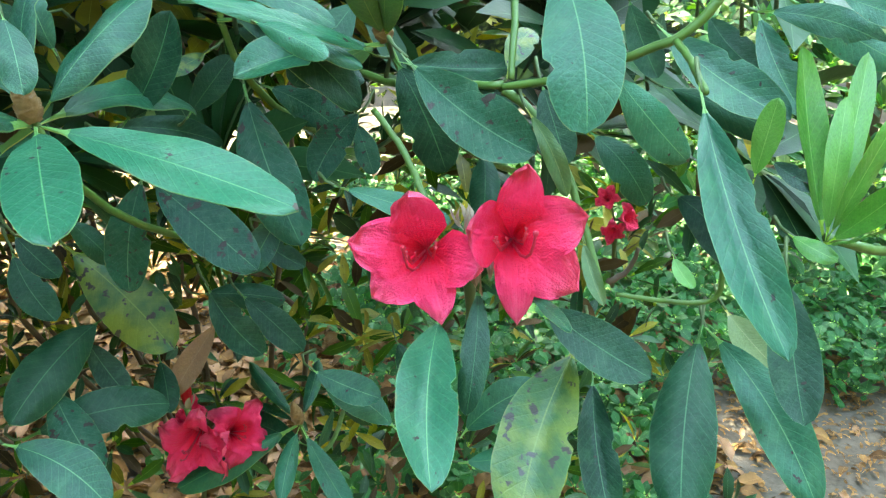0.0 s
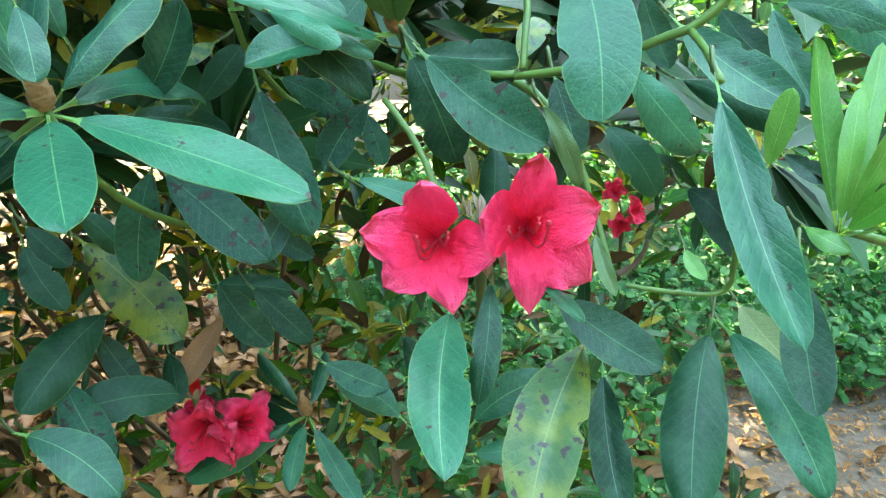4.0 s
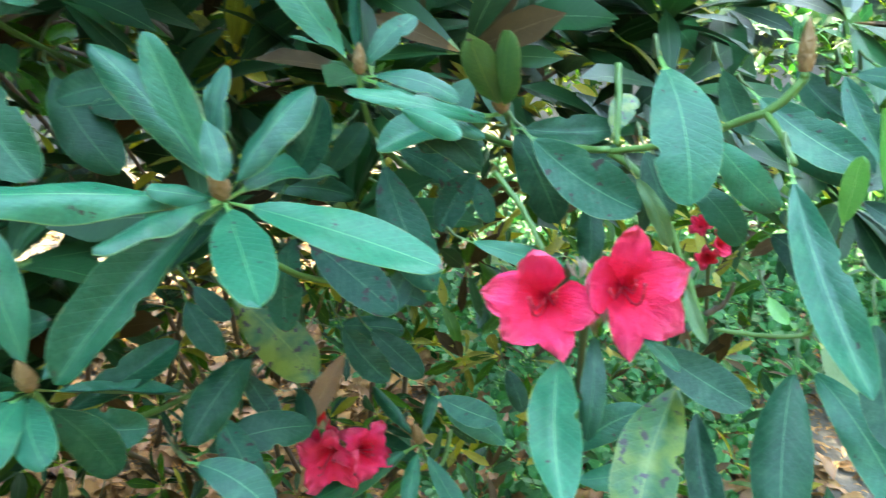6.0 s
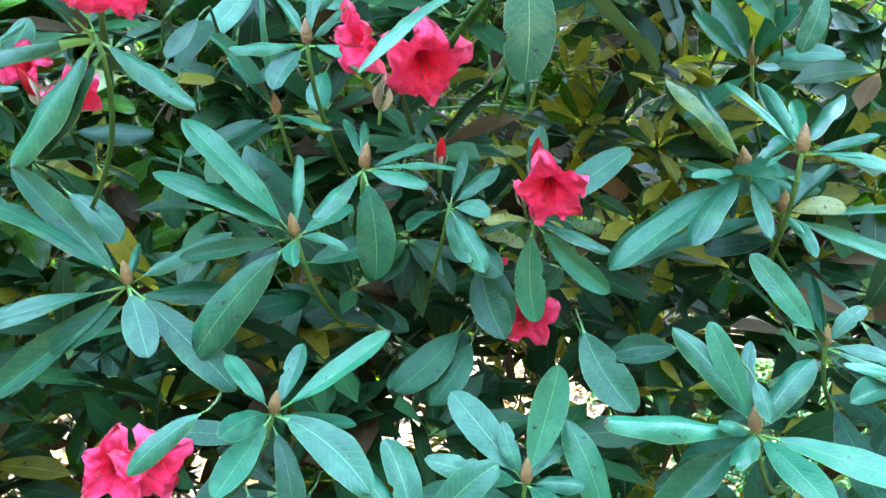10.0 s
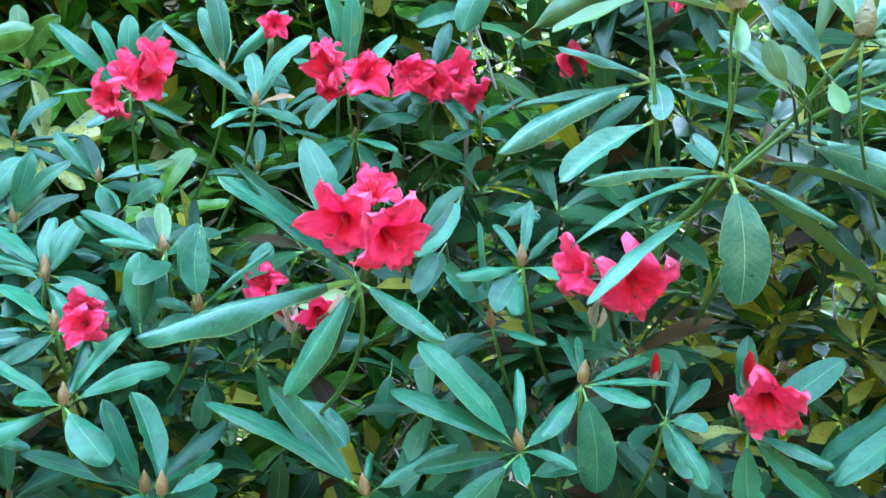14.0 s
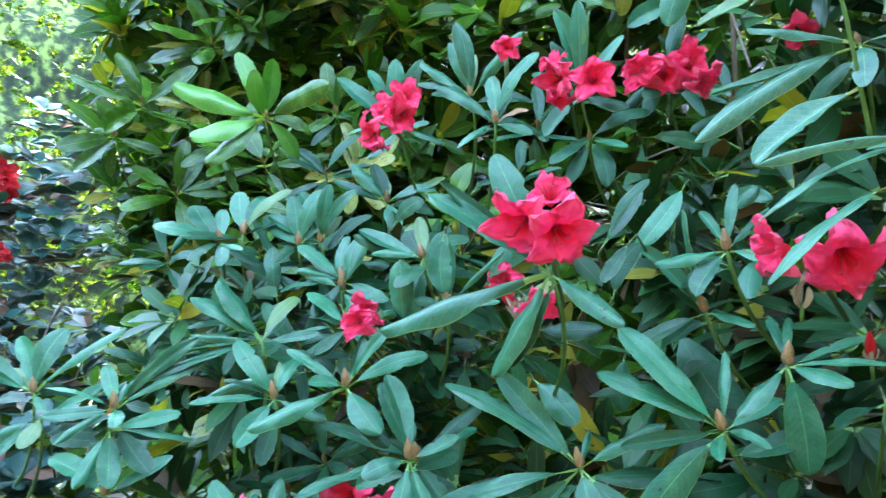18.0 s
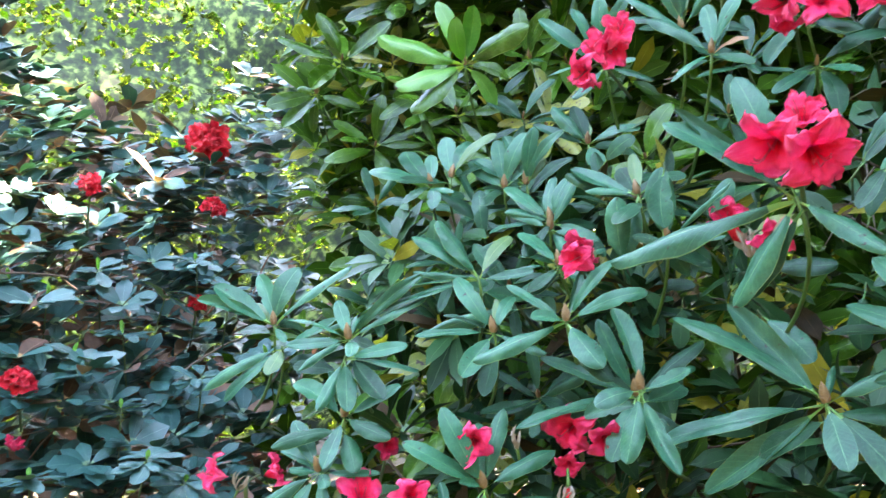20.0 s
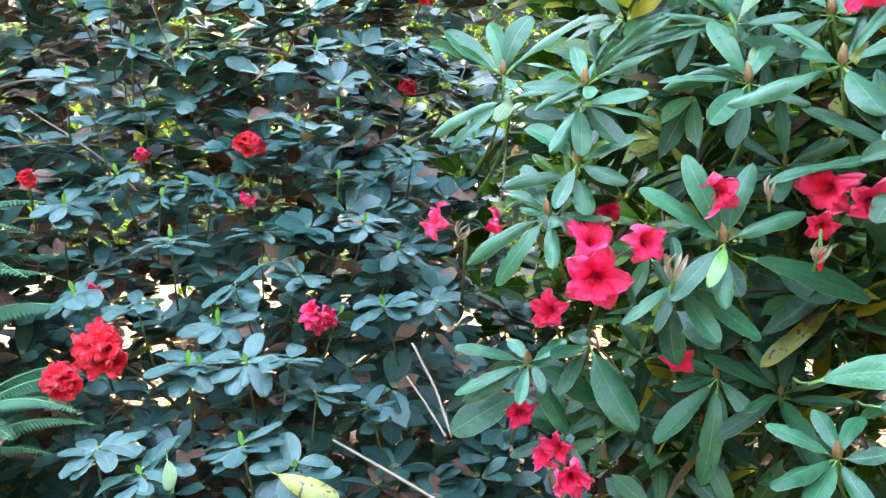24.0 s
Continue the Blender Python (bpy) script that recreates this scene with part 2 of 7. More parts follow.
def petal_material(name, deep, pale):
    m, t, b = nodes_of(name)
    uv = t.nodes.new("ShaderNodeUVMap")
    sep = t.nodes.new("ShaderNodeSeparateXYZ")
    t.links.new(uv.outputs[0], sep.inputs[0])
    rnd = t.nodes.new("ShaderNodeObjectInfo").outputs["Random"]
    geo = t.nodes.new("ShaderNodeTexCoord").outputs["Object"]
    n = tex(t, "Noise", 55.0, geo, 4.0).outputs[0]
    streak = tex(t, "Noise", 9.0, None, 3.0)
    co = t.nodes.new("ShaderNodeCombineXYZ")
    t.links.new(calc(t, "MULTIPLY", sep.outputs[0], 12.0), co.inputs[0])
    t.links.new(calc(t, "MULTIPLY", sep.outputs[1], 0.35), co.inputs[1])
    t.links.new(rnd, co.inputs[2])
    t.links.new(co.outputs[0], streak.inputs["Vector"])
    far = ramp(t, calc(t, "ADD", sep.outputs[1], calc(t, "MULTIPLY", calc(t, "SUBTRACT", streak.outputs[0], 0.5), 0.42)), [(0.05, tuple(c * 0.5 for c in deep)), (0.22, deep), (0.50, tuple(0.5 * (a + c) for a, c in zip(deep, pale))), (0.75, pale), (1.0, tuple(min(1.0, c * 1.0 + 0.09) for c in pale))])
    fleck = calc(t, "MULTIPLY", ramp(t, tex(t, "Noise", 190.0, geo, 2.0).outputs[0], [(0.60, (0, 0, 0)), (0.66, (1, 1, 1))]), ramp(t, sep.outputs[1], [(0.18, (0, 0, 0)), (0.26, (1, 1, 1)), (0.5, (1, 1, 1)), (0.62, (0, 0, 0))]))
    fleck = calc(t, "MULTIPLY", fleck, calc(t, "GREATER_THAN", 0.2, sep.outputs[0]))
    col = mix(t, calc(t, "MULTIPLY", n, 0.3), far, deep)
    col = mix(t, calc(t, "MULTIPLY", fleck, 0.75), col, (0.16, 0.0, 0.02))
    t.links.new(col, b.inputs["Base Color"])
    b.inputs["Roughness"].default_value = 0.45
    b.inputs["Specular IOR Level"].default_value = 0.3
    crease = tex(t, "Noise", 6.5, geo, 3.0).outputs[0]
    bump = t.nodes.new("ShaderNodeBump")
    bump.inputs["Strength"].default_value = 0.8
    bump.inputs["Distance"].default_value = 0.004
    t.links.new(calc(t, "ADD", calc(t, "MULTIPLY", n, 0.5), calc(t, "ADD", calc(t, "MULTIPLY", crease, 1.6), calc(t, "MULTIPLY", streak.outputs[0], 0.5))), bump.inputs["Height"])
    t.links.new(bump.outputs[0], b.inputs["Normal"])
    tr = t.nodes.new("ShaderNodeBsdfTranslucent")
    t.links.new(col, tr.inputs[0])
    add = t.nodes.new("ShaderNodeMixShader")
    add.inputs[0].default_value = 0.3
    t.links.new(b.outputs[0], add.inputs[1])
    t.links.new(tr.outputs[0], add.inputs[2])
    t.links.new(add.outputs[0], t.nodes["Material Output"].inputs[0])
    return m


PETAL = petal_material("petal_rose_red", (0.88, 0.008, 0.050), (0.98, 0.042, 0.165))
PETAL_RED = petal_material("petal_scarlet", (0.60, 0.003, 0.010), (0.82, 0.018, 0.045))


def plain(name, a, b_, scale=40.0, rough=0.6, bump=0.4):
    m, t, b = nodes_of(name)
    geo = t.nodes.new("ShaderNodeTexCoord").outputs["Object"]
    n = tex(t, "Noise", scale, geo, 5.0).outputs[0]
    big = tex(t, "Noise", scale * 0.13, geo, 2.0).outputs[0]
    col = mix(t, calc(t, "ADD", calc(t, "MULTIPLY", n, 0.7), calc(t, "MULTIPLY", big, 0.5)), a, b_)
    t.links.new(col, b.inputs["Base Color"])
    b.inputs["Roughness"].default_value = rough
    bm = t.nodes.new("ShaderNodeBump")
    bm.inputs["Strength"].default_value = bump
    bm.inputs["Distance"].default_value = 0.004
    t.links.new(n, bm.inputs["Height"])
    t.links.new(bm.outputs[0], b.inputs["Normal"])
    return m


STEM = plain("green_stem", (0.03, 0.07, 0.012), (0.105, 0.195, 0.035), 60.0, 0.5)
SHOOT = plain("dull_green_shoot", (0.022, 0.045, 0.012), (0.085, 0.125, 0.035), 60.0, 0.6)
BARK = plain("brown_bark", (0.045, 0.028, 0.018), (0.15, 0.10, 0.07), 50.0, 0.85, 0.9)
TWIG = plain("grey_twig", (0.10, 0.07, 0.05), (0.26, 0.20, 0.15), 70.0, 0.8)
BUD = plain("bud_scales", (0.075, 0.036, 0.014), (0.30, 0.165, 0.065), 160.0, 0.55)
PALE_BUD = plain("pale_bud_scales", (0.09, 0.075, 0.03), (0.21, 0.16, 0.07), 160.0, 0.6)
STAMEN = plain("stamen_red", (0.35, 0.006, 0.02), (0.55, 0.015, 0.04), 80.0, 0.4)
BRACT = plain("papery_bract", (0.20, 0.13, 0.08), (0.42, 0.33, 0.24), 120.0, 0.7)
SOIL = plain("soil", (0.02, 0.014, 0.010), (0.14, 0.108, 0.082), 70.0, 0.95, 1.0)

# lit leaves and dark gaps of the far wood, painted as mottling
THICKET, tn, tb = nodes_of("dappled_thicket")
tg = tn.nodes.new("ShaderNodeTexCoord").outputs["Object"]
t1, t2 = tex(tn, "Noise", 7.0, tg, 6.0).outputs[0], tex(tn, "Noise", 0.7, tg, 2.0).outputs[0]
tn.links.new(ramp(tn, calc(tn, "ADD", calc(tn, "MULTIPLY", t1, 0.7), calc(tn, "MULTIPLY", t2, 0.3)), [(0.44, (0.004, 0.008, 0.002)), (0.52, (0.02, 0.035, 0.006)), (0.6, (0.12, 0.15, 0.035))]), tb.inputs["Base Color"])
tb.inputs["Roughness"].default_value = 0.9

# ---- helpers for things and parts ----
PLACE = {}


def put(ob, m, parent=None):
    PLACE[ob] = m
    ob.parent = parent
    ob.matrix_basis = PLACE[parent].inverted() @ m if parent else m
    return ob


def part(name, mesh, parent, m=None, label=""):
    return tagged(put(new(name, mesh), m or PLACE[parent], parent), label)


def mesh_of(name, verts, faces, mats, uv=None, index=None, smooth=True):
    me = bpy.data.meshes.new(name)
    me.from_pydata([tuple(v) for v in verts], [], [tuple(f) for f in faces])
    for m in mats:
        me.materials.append(m)
    if uv is not None:
        layer = me.uv_layers.new(name="UVMap")
        flat = np.asarray(uv, dtype=np.float32)[np.fromiter((l.vertex_index for l in me.loops), dtype=int, count=len(me.loops))]
        layer.data.foreach_set("uv", flat.ravel())
    if index is not None:
        me.polygons.foreach_set("material_index", index)
    if smooth:
        me.polygons.foreach_set("use_smooth", [True] * len(me.polygons))
    me.update()
    return me


def blade(rows, cols, arch, fold, wave=0.0, petiole=0.11, curl=0.0, blunt=0.8, sway=0.0, seed=0):
    """A leaf blade of length 1 along y and width 1 along x, with its stalk; arch lifts its middle, fold its two halves."""
    verts, uv = [], []
    rise, fall = 0.32 + 0.58 * blunt, 0.18 + 0.48 * blunt      # widest beyond the middle, with a rounded tip
    peak = rise / (rise + fall)
    for i in range(rows + 1):
        v = i / rows
        s = max(0.0, (v - petiole) / (1 - petiole))
        half = max(0.028 if v < 0.98 else 0.004, 0.5 * (s / peak) ** rise * ((1 - s) / (1 - peak)) ** fall)
        side = sway * 4 * v * (1 - v)
        for j in range(cols + 1):
            u = j / cols * 2 - 1
            z = arch * 4 * v * (1 - v) + fold * abs(u) * half * 0.16 + wave * math.sin(v * 14 + u * 2 + seed) * abs(u) * 0.018 - curl * u * u * half * 0.14
            rag = 1 + (0.04 * noise.noise(Vector((v * 7, u * 2, seed * 3.7))) + 0.02 * noise.noise(Vector((v * 31, u * 3, seed * 1.3))) if seed else 0)
            verts.append((u * half * rag + side, v, z + sway * 0.3 * u * half))
            uv.append((0.5 + 0.5 * u, v))
    faces = [(i * (cols + 1) + j, i * (cols + 1) + j + 1, (i + 1) * (cols + 1) + j + 1, (i + 1) * (cols + 1) + j) for i in range(rows) for j in range(cols)]
    return verts, faces, uv


LEAF_MESH = {}


def leaf_mesh(style, k):
    """One of seven bends of a leaf, with an upper skin and a paler one beneath it."""
    if (style, k) not in LEAF_MESH:
        arch, fold, wave, curl = ((0.03, 0.35, 0.4, 0.2), (0.07, 0.2, 0.6, 0.8), (0.11, 0.3, 0.5, 0.4), (-0.03, 0.5, 0.4, 0.0), (0.05, 0.1, 0.9, 1.0), (0.02, 0.9, 0.6, 0.1), (0.09, 0.6, 0.7, 0.5))[k]
        v, f, uv = blade(30, 6, arch, fold, wave, curl=curl, blunt=(0.6 if style == "k" else (0.75, 0.85, 0.7, 0.8, 0.78, 0.82, 0.72)[k]), sway=(0.0, 0.10, -0.12, 0.05, -0.06, 0.16, -0.18)[k], seed=k + 1)
        if style in "gdsyw" and k in (2, 5):            # a bite out of one edge
            sway, v0, side = (-0.12, 0.66, 1) if k == 2 else (0.16, 0.52, -1)
            for i, (x, y, z) in enumerate(v):
                cut = 0.26 * max(0.0, 1 - ((y - v0) / 0.045) ** 2) if (uv[i][0] - 0.5) * side > 0 else 0.0
                mid = sway * 4 * y * (1 - y)
                v[i] = (mid + (x - mid) * (1 - cut), y, z)
        n = len(v)
        below = [(x, y, z - 0.006) for x, y, z in v]
        faces = f + [(n + a, n + d, n + c, n + b) for a, b, c, d in f]
        LEAF_MESH[style, k] = mesh_of("leaf", v + below, faces, [LEAF[style], UNDER if style in "gdskyolw" else LEAF[style]], uv + uv, [0] * len(f) + [1] * len(f))
    return LEAF_MESH[style, k]


def along(base, tip, face, width):
    """The pose that lays a leaf from base to tip, its upper side to face."""
    y = Vector(tip) - Vector(base)
    L = y.length
    y.normalize()
    z = Vector(face) - y * y.dot(Vector(face))
    if z.length < 0.05:
        z = y.orthogonal()
    z.normalize()
    x = y.cross(z)
    m = Matrix((x * width, y * L, z * L)).transposed().to_4x4()
    m.translation = base
    return m


def tube(points, radii, sides=6):
    """A round stem through the points."""
    verts, faces = [], []
    pts = [Vector(p) for p in points]
    for i, (p, r) in enumerate(zip(pts, radii)):
        d = (pts[min(i + 1, len(pts) - 1)] - pts[max(i - 1, 0)]).normalized()
        a = d.orthogonal().normalized() if i == 0 else (a - d * a.dot(d)).normalized()
        b = d.cross(a)
        for k in range(sides):
            w = 2 * math.pi * k / sides
            verts.append(p + (a * math.cos(w) + b * math.sin(w)) * r)
    for i in range(len(pts) - 1):
        for k in range(sides):
            q = (k + 1) % sides
            faces.append((i * sides + k, i * sides + q, (i + 1) * sides + q, (i + 1) * sides + k))
    faces += [tuple(reversed(range(sides))), tuple(len(verts) - sides + k for k in range(sides))]
    return verts, faces


def bend(a, b, lift, n=6):
    """Points on a sagging line from a to b."""
    a, b = Vector(a), Vector(b)
    return [a.lerp(b, i / n) + Vector((0, 0, lift * 4 * (i / n) * (1 - i / n))) for i in range(n + 1)]


def local(points, at):
    return [Vector(p) - Vector(at) for p in points]


rng = random.Random(7)


def shrub(at, name, label, category="shrub"):
    return tagged(put(new(name), Matrix.Translation(at)), label, category)


# ---- ground ----
def ground_height(x, y):
    return 0.05 * noise.noise(Vector((x * 0.6, y * 0.6, 0))) + 0.02 * noise.noise(Vector((x * 3, y * 3, 4)))


steps = [-60, -30, -15] + [-8 + 0.25 * i for i in range(57)] + [8, 15, 30, 60]
gv = [(x, y, ground_height(x, y)) for y in steps for x in steps]
n_ = len(steps)
gf = [(j * n_ + i, j * n_ + i + 1, (j + 1) * n_ + i + 1, (j + 1) * n_ + i) for j in range(n_ - 1) for i in range(n_ - 1)]
ground = tagged(put(new("ground", mesh_of("ground", gv, gf, [SOIL])), Matrix()), "brown woodland soil under fallen leaves", "ground", kind="structure")


def scatter(name, base, rot, size, template, mats, index=None):
    """Many small leaves in one mesh: base (n, 3), rot (n, 3, 3) of columns x, y, z, size (n, 2) of width and length."""
    v, f, uv = template
    v = np.array(v)
    n, k = len(base), len(v)
    s = np.stack([size[:, 0], size[:, 1], size[:, 1]], 1)
    verts = np.einsum("nij,nkj->nki", rot, v[None] * s[:, None, :]) + base[:, None, :]
    faces = (np.array(f)[None] + (np.arange(n) * k)[:, None, None]).reshape(-1, 4)
    me = bpy.data.meshes.new(name)
    me.vertices.add(n * k)
    me.vertices.foreach_set("co", verts.astype(np.float32).ravel())
    me.loops.add(faces.size)
    me.loops.foreach_set("vertex_index", faces.astype(np.int32).ravel())
    me.polygons.add(len(faces))
    me.polygons.foreach_set("loop_start", np.arange(len(faces), dtype=np.int32) * 4)
    me.update(calc_edges=True)
    layer = me.uv_layers.new(name="UVMap")
    layer.data.foreach_set("uv", np.tile(np.array(uv), (n, 1))[faces.ravel()].astype(np.float32).ravel())
    for m in mats:
        me.materials.append(m)
    if index is not None:
        me.polygons.foreach_set("material_index", np.repeat(index, len(f)).astype(np.int32))
    me.polygons.foreach_set("use_smooth", np.ones(len(faces), dtype=bool))
    me.update()
    return me


def frames_of(direction, up):
    y = direction / np.linalg.norm(direction, axis=1, keepdims=True)
    z = up - y * np.sum(up * y, 1, keepdims=True)
    z /= np.linalg.norm(z, axis=1, keepdims=True) + 1e-9
    return np.stack([np.cross(y, z), y, z], 2)


TINY = blade(2, 2, 0.06, 0.4, petiole=0.0, blunt=0.5)
CURLED = blade(5, 2, 0.12, 0.9, 1.5, petiole=0.06, blunt=0.7, sway=0.12, seed=4)
FLECK = blade(2, 1, 0.08, 0.0, petiole=0.0, blunt=0.5)
SMALL = blade(4, 2, 0.06, 0.4, petiole=0.1)
LEAFLET = blade(3, 2, 0.05, 0.3, petiole=0.1, blunt=0.5)
ROUND = blade(4, 2, 0.05, 0.3, petiole=0.1, blunt=0.5)
gen = np.random.default_rng(11)


def heights(xy):
    return np.array([ground_height(x, y) for x, y in xy])


def litter(name, label, n, x0, x1, y0, y1, mats, size, lift):
    xy = np.stack([gen.uniform(x0, x1, n), gen.uniform(y0, y1, n)], 1)
    bare = (xy[:, 0] > 0.62) & (xy[:, 1] > 1.4) & (xy[:, 1] < 2.15) & (gen.uniform(0, 1, n) < 0.45) & (size > 0.05)      # the trodden edge of the path
    xy = xy[~bare]
    n = len(xy)
    base = np.concatenate([xy, (heights(xy) + gen.uniform(0.004, lift, n))[:, None]], 1)
    a = gen.uniform(0, 2 * math.pi, n)
    d = np.stack([np.cos(a), np.sin(a), gen.normal(0, 0.15, n)], 1)
    up = np.stack([gen.normal(0, 0.3, n), gen.normal(0, 0.3, n), np.ones(n)], 1)
    L = gen.uniform(0.6, 1.2, n) * size
    me = scatter(name, base, frames_of(d, up), np.stack([L * gen.uniform(0.25, 0.5, n), L], 1), CURLED, mats, gen.integers(0, len(mats), n))
    return tagged(put(new(name, me), Matrix()), label, "leaves", kind="stuff")


litter("leaf_fragments", "dark brown crumbled leaf fragments on the soil", 26000, -2.5, 2.6, 0.5, 3.4, [LITTER], 0.026, 0.012)
litter("dry_leaves", "dense tan and orange dry leaves under the shrub", 6500, -1.9, 0.75, 0.9, 3.4, [LITTER, LITTER, LEAF["b"]], 0.10, 0.035)
litter("fallen_leaves", "brown and orange fallen leaves strewn over the soil", 17000, -6.5, 3.5, -3, 5.5, [LITTER, LITTER, LITTER, LEAF["b"]], 0.085, 0.03)


def whorls(centres, axes, per, length, ratio, spread, mats, weights, template=SMALL, droop=0.0):
    """Rosettes of leaves: leaf bases, frames and sizes for every centre."""
    n = len(centres) * per
    c = np.repeat(centres, per, 0)
    ax = np.repeat(axes, per, 0)
    ax = ax / np.linalg.norm(ax, axis=1, keepdims=True)
    r = gen.normal(0, 1, (n, 3))
    r -= ax * np.sum(r * ax, 1, keepdims=True)
    r /= np.linalg.norm(r, axis=1, keepdims=True)
    d = r + ax * gen.normal(0.35, spread, (n, 1))
    d[:, 2] -= droop
    L = length * gen.uniform(0.65, 1.15, n)
    up = ax + gen.normal(0, 0.25, (n, 3))
    return scatter("foliage", c + d * 0.004, frames_of(d, up), np.stack([L * ratio * gen.uniform(0.8, 1.2, n), L], 1), template, mats, gen.choice(len(mats), n, p=weights))


# ---- the near rhododendron ----
main = shrub((-0.35, 1.0, 0.0), "rhododendron", "large rhododendron with leathery green leaves and rose-red flowers", "shrub")


def bud_mesh(mat):
    """A pointed oval bud whose skin steps out in overlapping pointed scales."""
    v, rows, cols = [], 44, 24
    for i in range(rows + 1):
        z = 0.025 * i / rows
        girth = 0.0043 * math.sin(math.pi * min(1.0, 0.20 + 0.80 * (i / rows) ** 0.8)) ** 0.9 + 0.0001
        for k in range(cols):
            q = 4 * k / cols
            tier = 3.6 * i / rows
            row_ = int(tier)
            off = abs((q + 0.5 * (row_ % 2)) % 1.0 - 0.5) * 2          # 1 on a scale's middle, 0 between two
            rise = tier - row_ - 0.8 * (off - 0.5)
            step = 0.0013 * ((rise % 1.0) - 0.4) * (1 - (i / rows) ** 3)
            w = 2 * math.pi * k / cols
            v.append(((girth + step) * math.cos(w), (girth + step) * math.sin(w), z))
    f = [(i * cols + k, i * cols + (k + 1) % cols, (i + 1) * cols + (k + 1) % cols, (i + 1) * cols + k) for i in range(rows) for k in range(cols)]
    return mesh_of("bud", v, f, [mat])


BUD_MESH, PALE_BUD_MESH = bud_mesh(BUD), bud_mesh(PALE_BUD)
FRONT = []


def twig(at, face, leaves, parent=None, style="g", bud=1.0, extra=3, root=None, trim=True):
    """A shoot with a rosette of leaves: each leaf is its tip, its width and, where it differs, its look."""
    parent = parent or main
    at, face = Vector(at), Vector(face)
    FRONT.append(at)
    away = Vector((-face.x, -face.y, 0)).normalized()
    mean = sum(((Vector(l[:3]) - at).normalized() for l in leaves), Vector()) / len(leaves)
    axis = (mean * 0.6 + Vector((0, 0, 0.8)) - away * 0.2).normalized()
    end = at - axis * 0.06 + away * 0.09 + away.cross(Vector((0, 0, 1))) * rng.choice((-0.05, 0.04, 0.06)) + Vector((0, 0, -0.04))
    root = Vector(root) if root else end + away * 0.16 + Vector((0, 0, -0.05))
    knee = at - axis * 0.085
    pts = [(at + axis * 0.004).lerp(knee, s / 8).lerp(knee.lerp(root, s / 8), s / 8) for s in range(9)]
    v, f = tube(local(pts, at), [(0.0021 + 0.0001 * s) * (0.65 if bud > 1.5 else 1.0) for s in range(9)])
    tw = part("twig", mesh_of("twig", v, f, [STEM]), parent, Matrix.Translation(at))
    if bud:
        part("bud", PALE_BUD_MESH if bud > 1.5 else BUD_MESH, tw, Matrix.Translation(at + axis * 0.002) @ axis.to_track_quat("Z", "Y").to_matrix().to_4x4() @ Matrix.Scale(bud * rng.uniform(0.85, 1.05), 4) @ Matrix.Diagonal((1.25, 1.25, 1.0, 1.0)))
    for x, y, z, w, *look_ in leaves:
        tip = Vector((x, y, z))
        s = look_[0] if look_ else style
        f2 = face + Vector((rng.gauss(0, 0.18), rng.gauss(0, 0.18), rng.gauss(0, 0.18)))
        part("leaf", leaf_mesh(s, rng.randrange(7)), tw, along(at + (tip - at).normalized() * 0.003, tip, f2, min(w * 0.85, 0.32 * (tip - at).length) if trim else min(w * 0.87, 0.46 * (tip - at).length)))
    for i in range(extra):
        a = rng.uniform(0, 2 * math.pi)
        side = axis.orthogonal()
        d = Matrix.Rotation(a, 3, axis) @ side * 1.0 - axis * rng.uniform(0.1, 0.8) + away * 0.9
        d.normalize()
        # rear leaves take the copy with shade in its colour
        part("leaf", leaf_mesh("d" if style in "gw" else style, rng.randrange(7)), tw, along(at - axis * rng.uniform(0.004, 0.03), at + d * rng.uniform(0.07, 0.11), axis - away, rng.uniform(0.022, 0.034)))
    return tw


def shoot(at, lean, count, length, ratio, style, parent=None, bud=1.0):
    """A shoot whose leaves spread evenly round it, some upright, some drooping."""
    at, axis = Vector(at), Vector(lean).normalized()
    back = -axis * 0.05 + Vector((-0.02, 0.05, -0.03))
    v, f = tube([Vector((0, 0, 0)), -axis * 0.03, back, back + Vector((-0.03, 0.12, -0.06))], [0.002, 0.0024, 0.0026, 0.003])
    tw = part("twig", mesh_of("twig", v, f, [SHOOT]), parent or main, Matrix.Translation(at))
    part("bud", BUD_MESH, tw, Matrix.Translation(at) @ axis.to_track_quat("Z", "Y").to_matrix().to_4x4() @ Matrix.Scale(bud * 0.8, 4))
    side, first = axis.orthogonal().normalized(), rng.uniform(0, 6)
    for i in range(count):
        low = i / count
        d = Matrix.Rotation(first + i * 2.4 + rng.gauss(0, 0.2), 3, axis) @ side + axis * (0.75 - 1.1 * low + rng.gauss(0, 0.15))
        L = length * rng.uniform(0.75, 1.1) * (0.6 + 0.4 * math.sin(math.pi * (0.25 + 0.6 * low)))
        base = at - axis * 0.02 * low
        part("leaf", leaf_mesh(style, rng.randrange(7)), tw, along(base, base + d.normalized() * L, axis + Vector((rng.gauss(0, 0.15), rng.gauss(0, 0.15), 0)), L * ratio * rng.uniform(0.85, 1.15)))


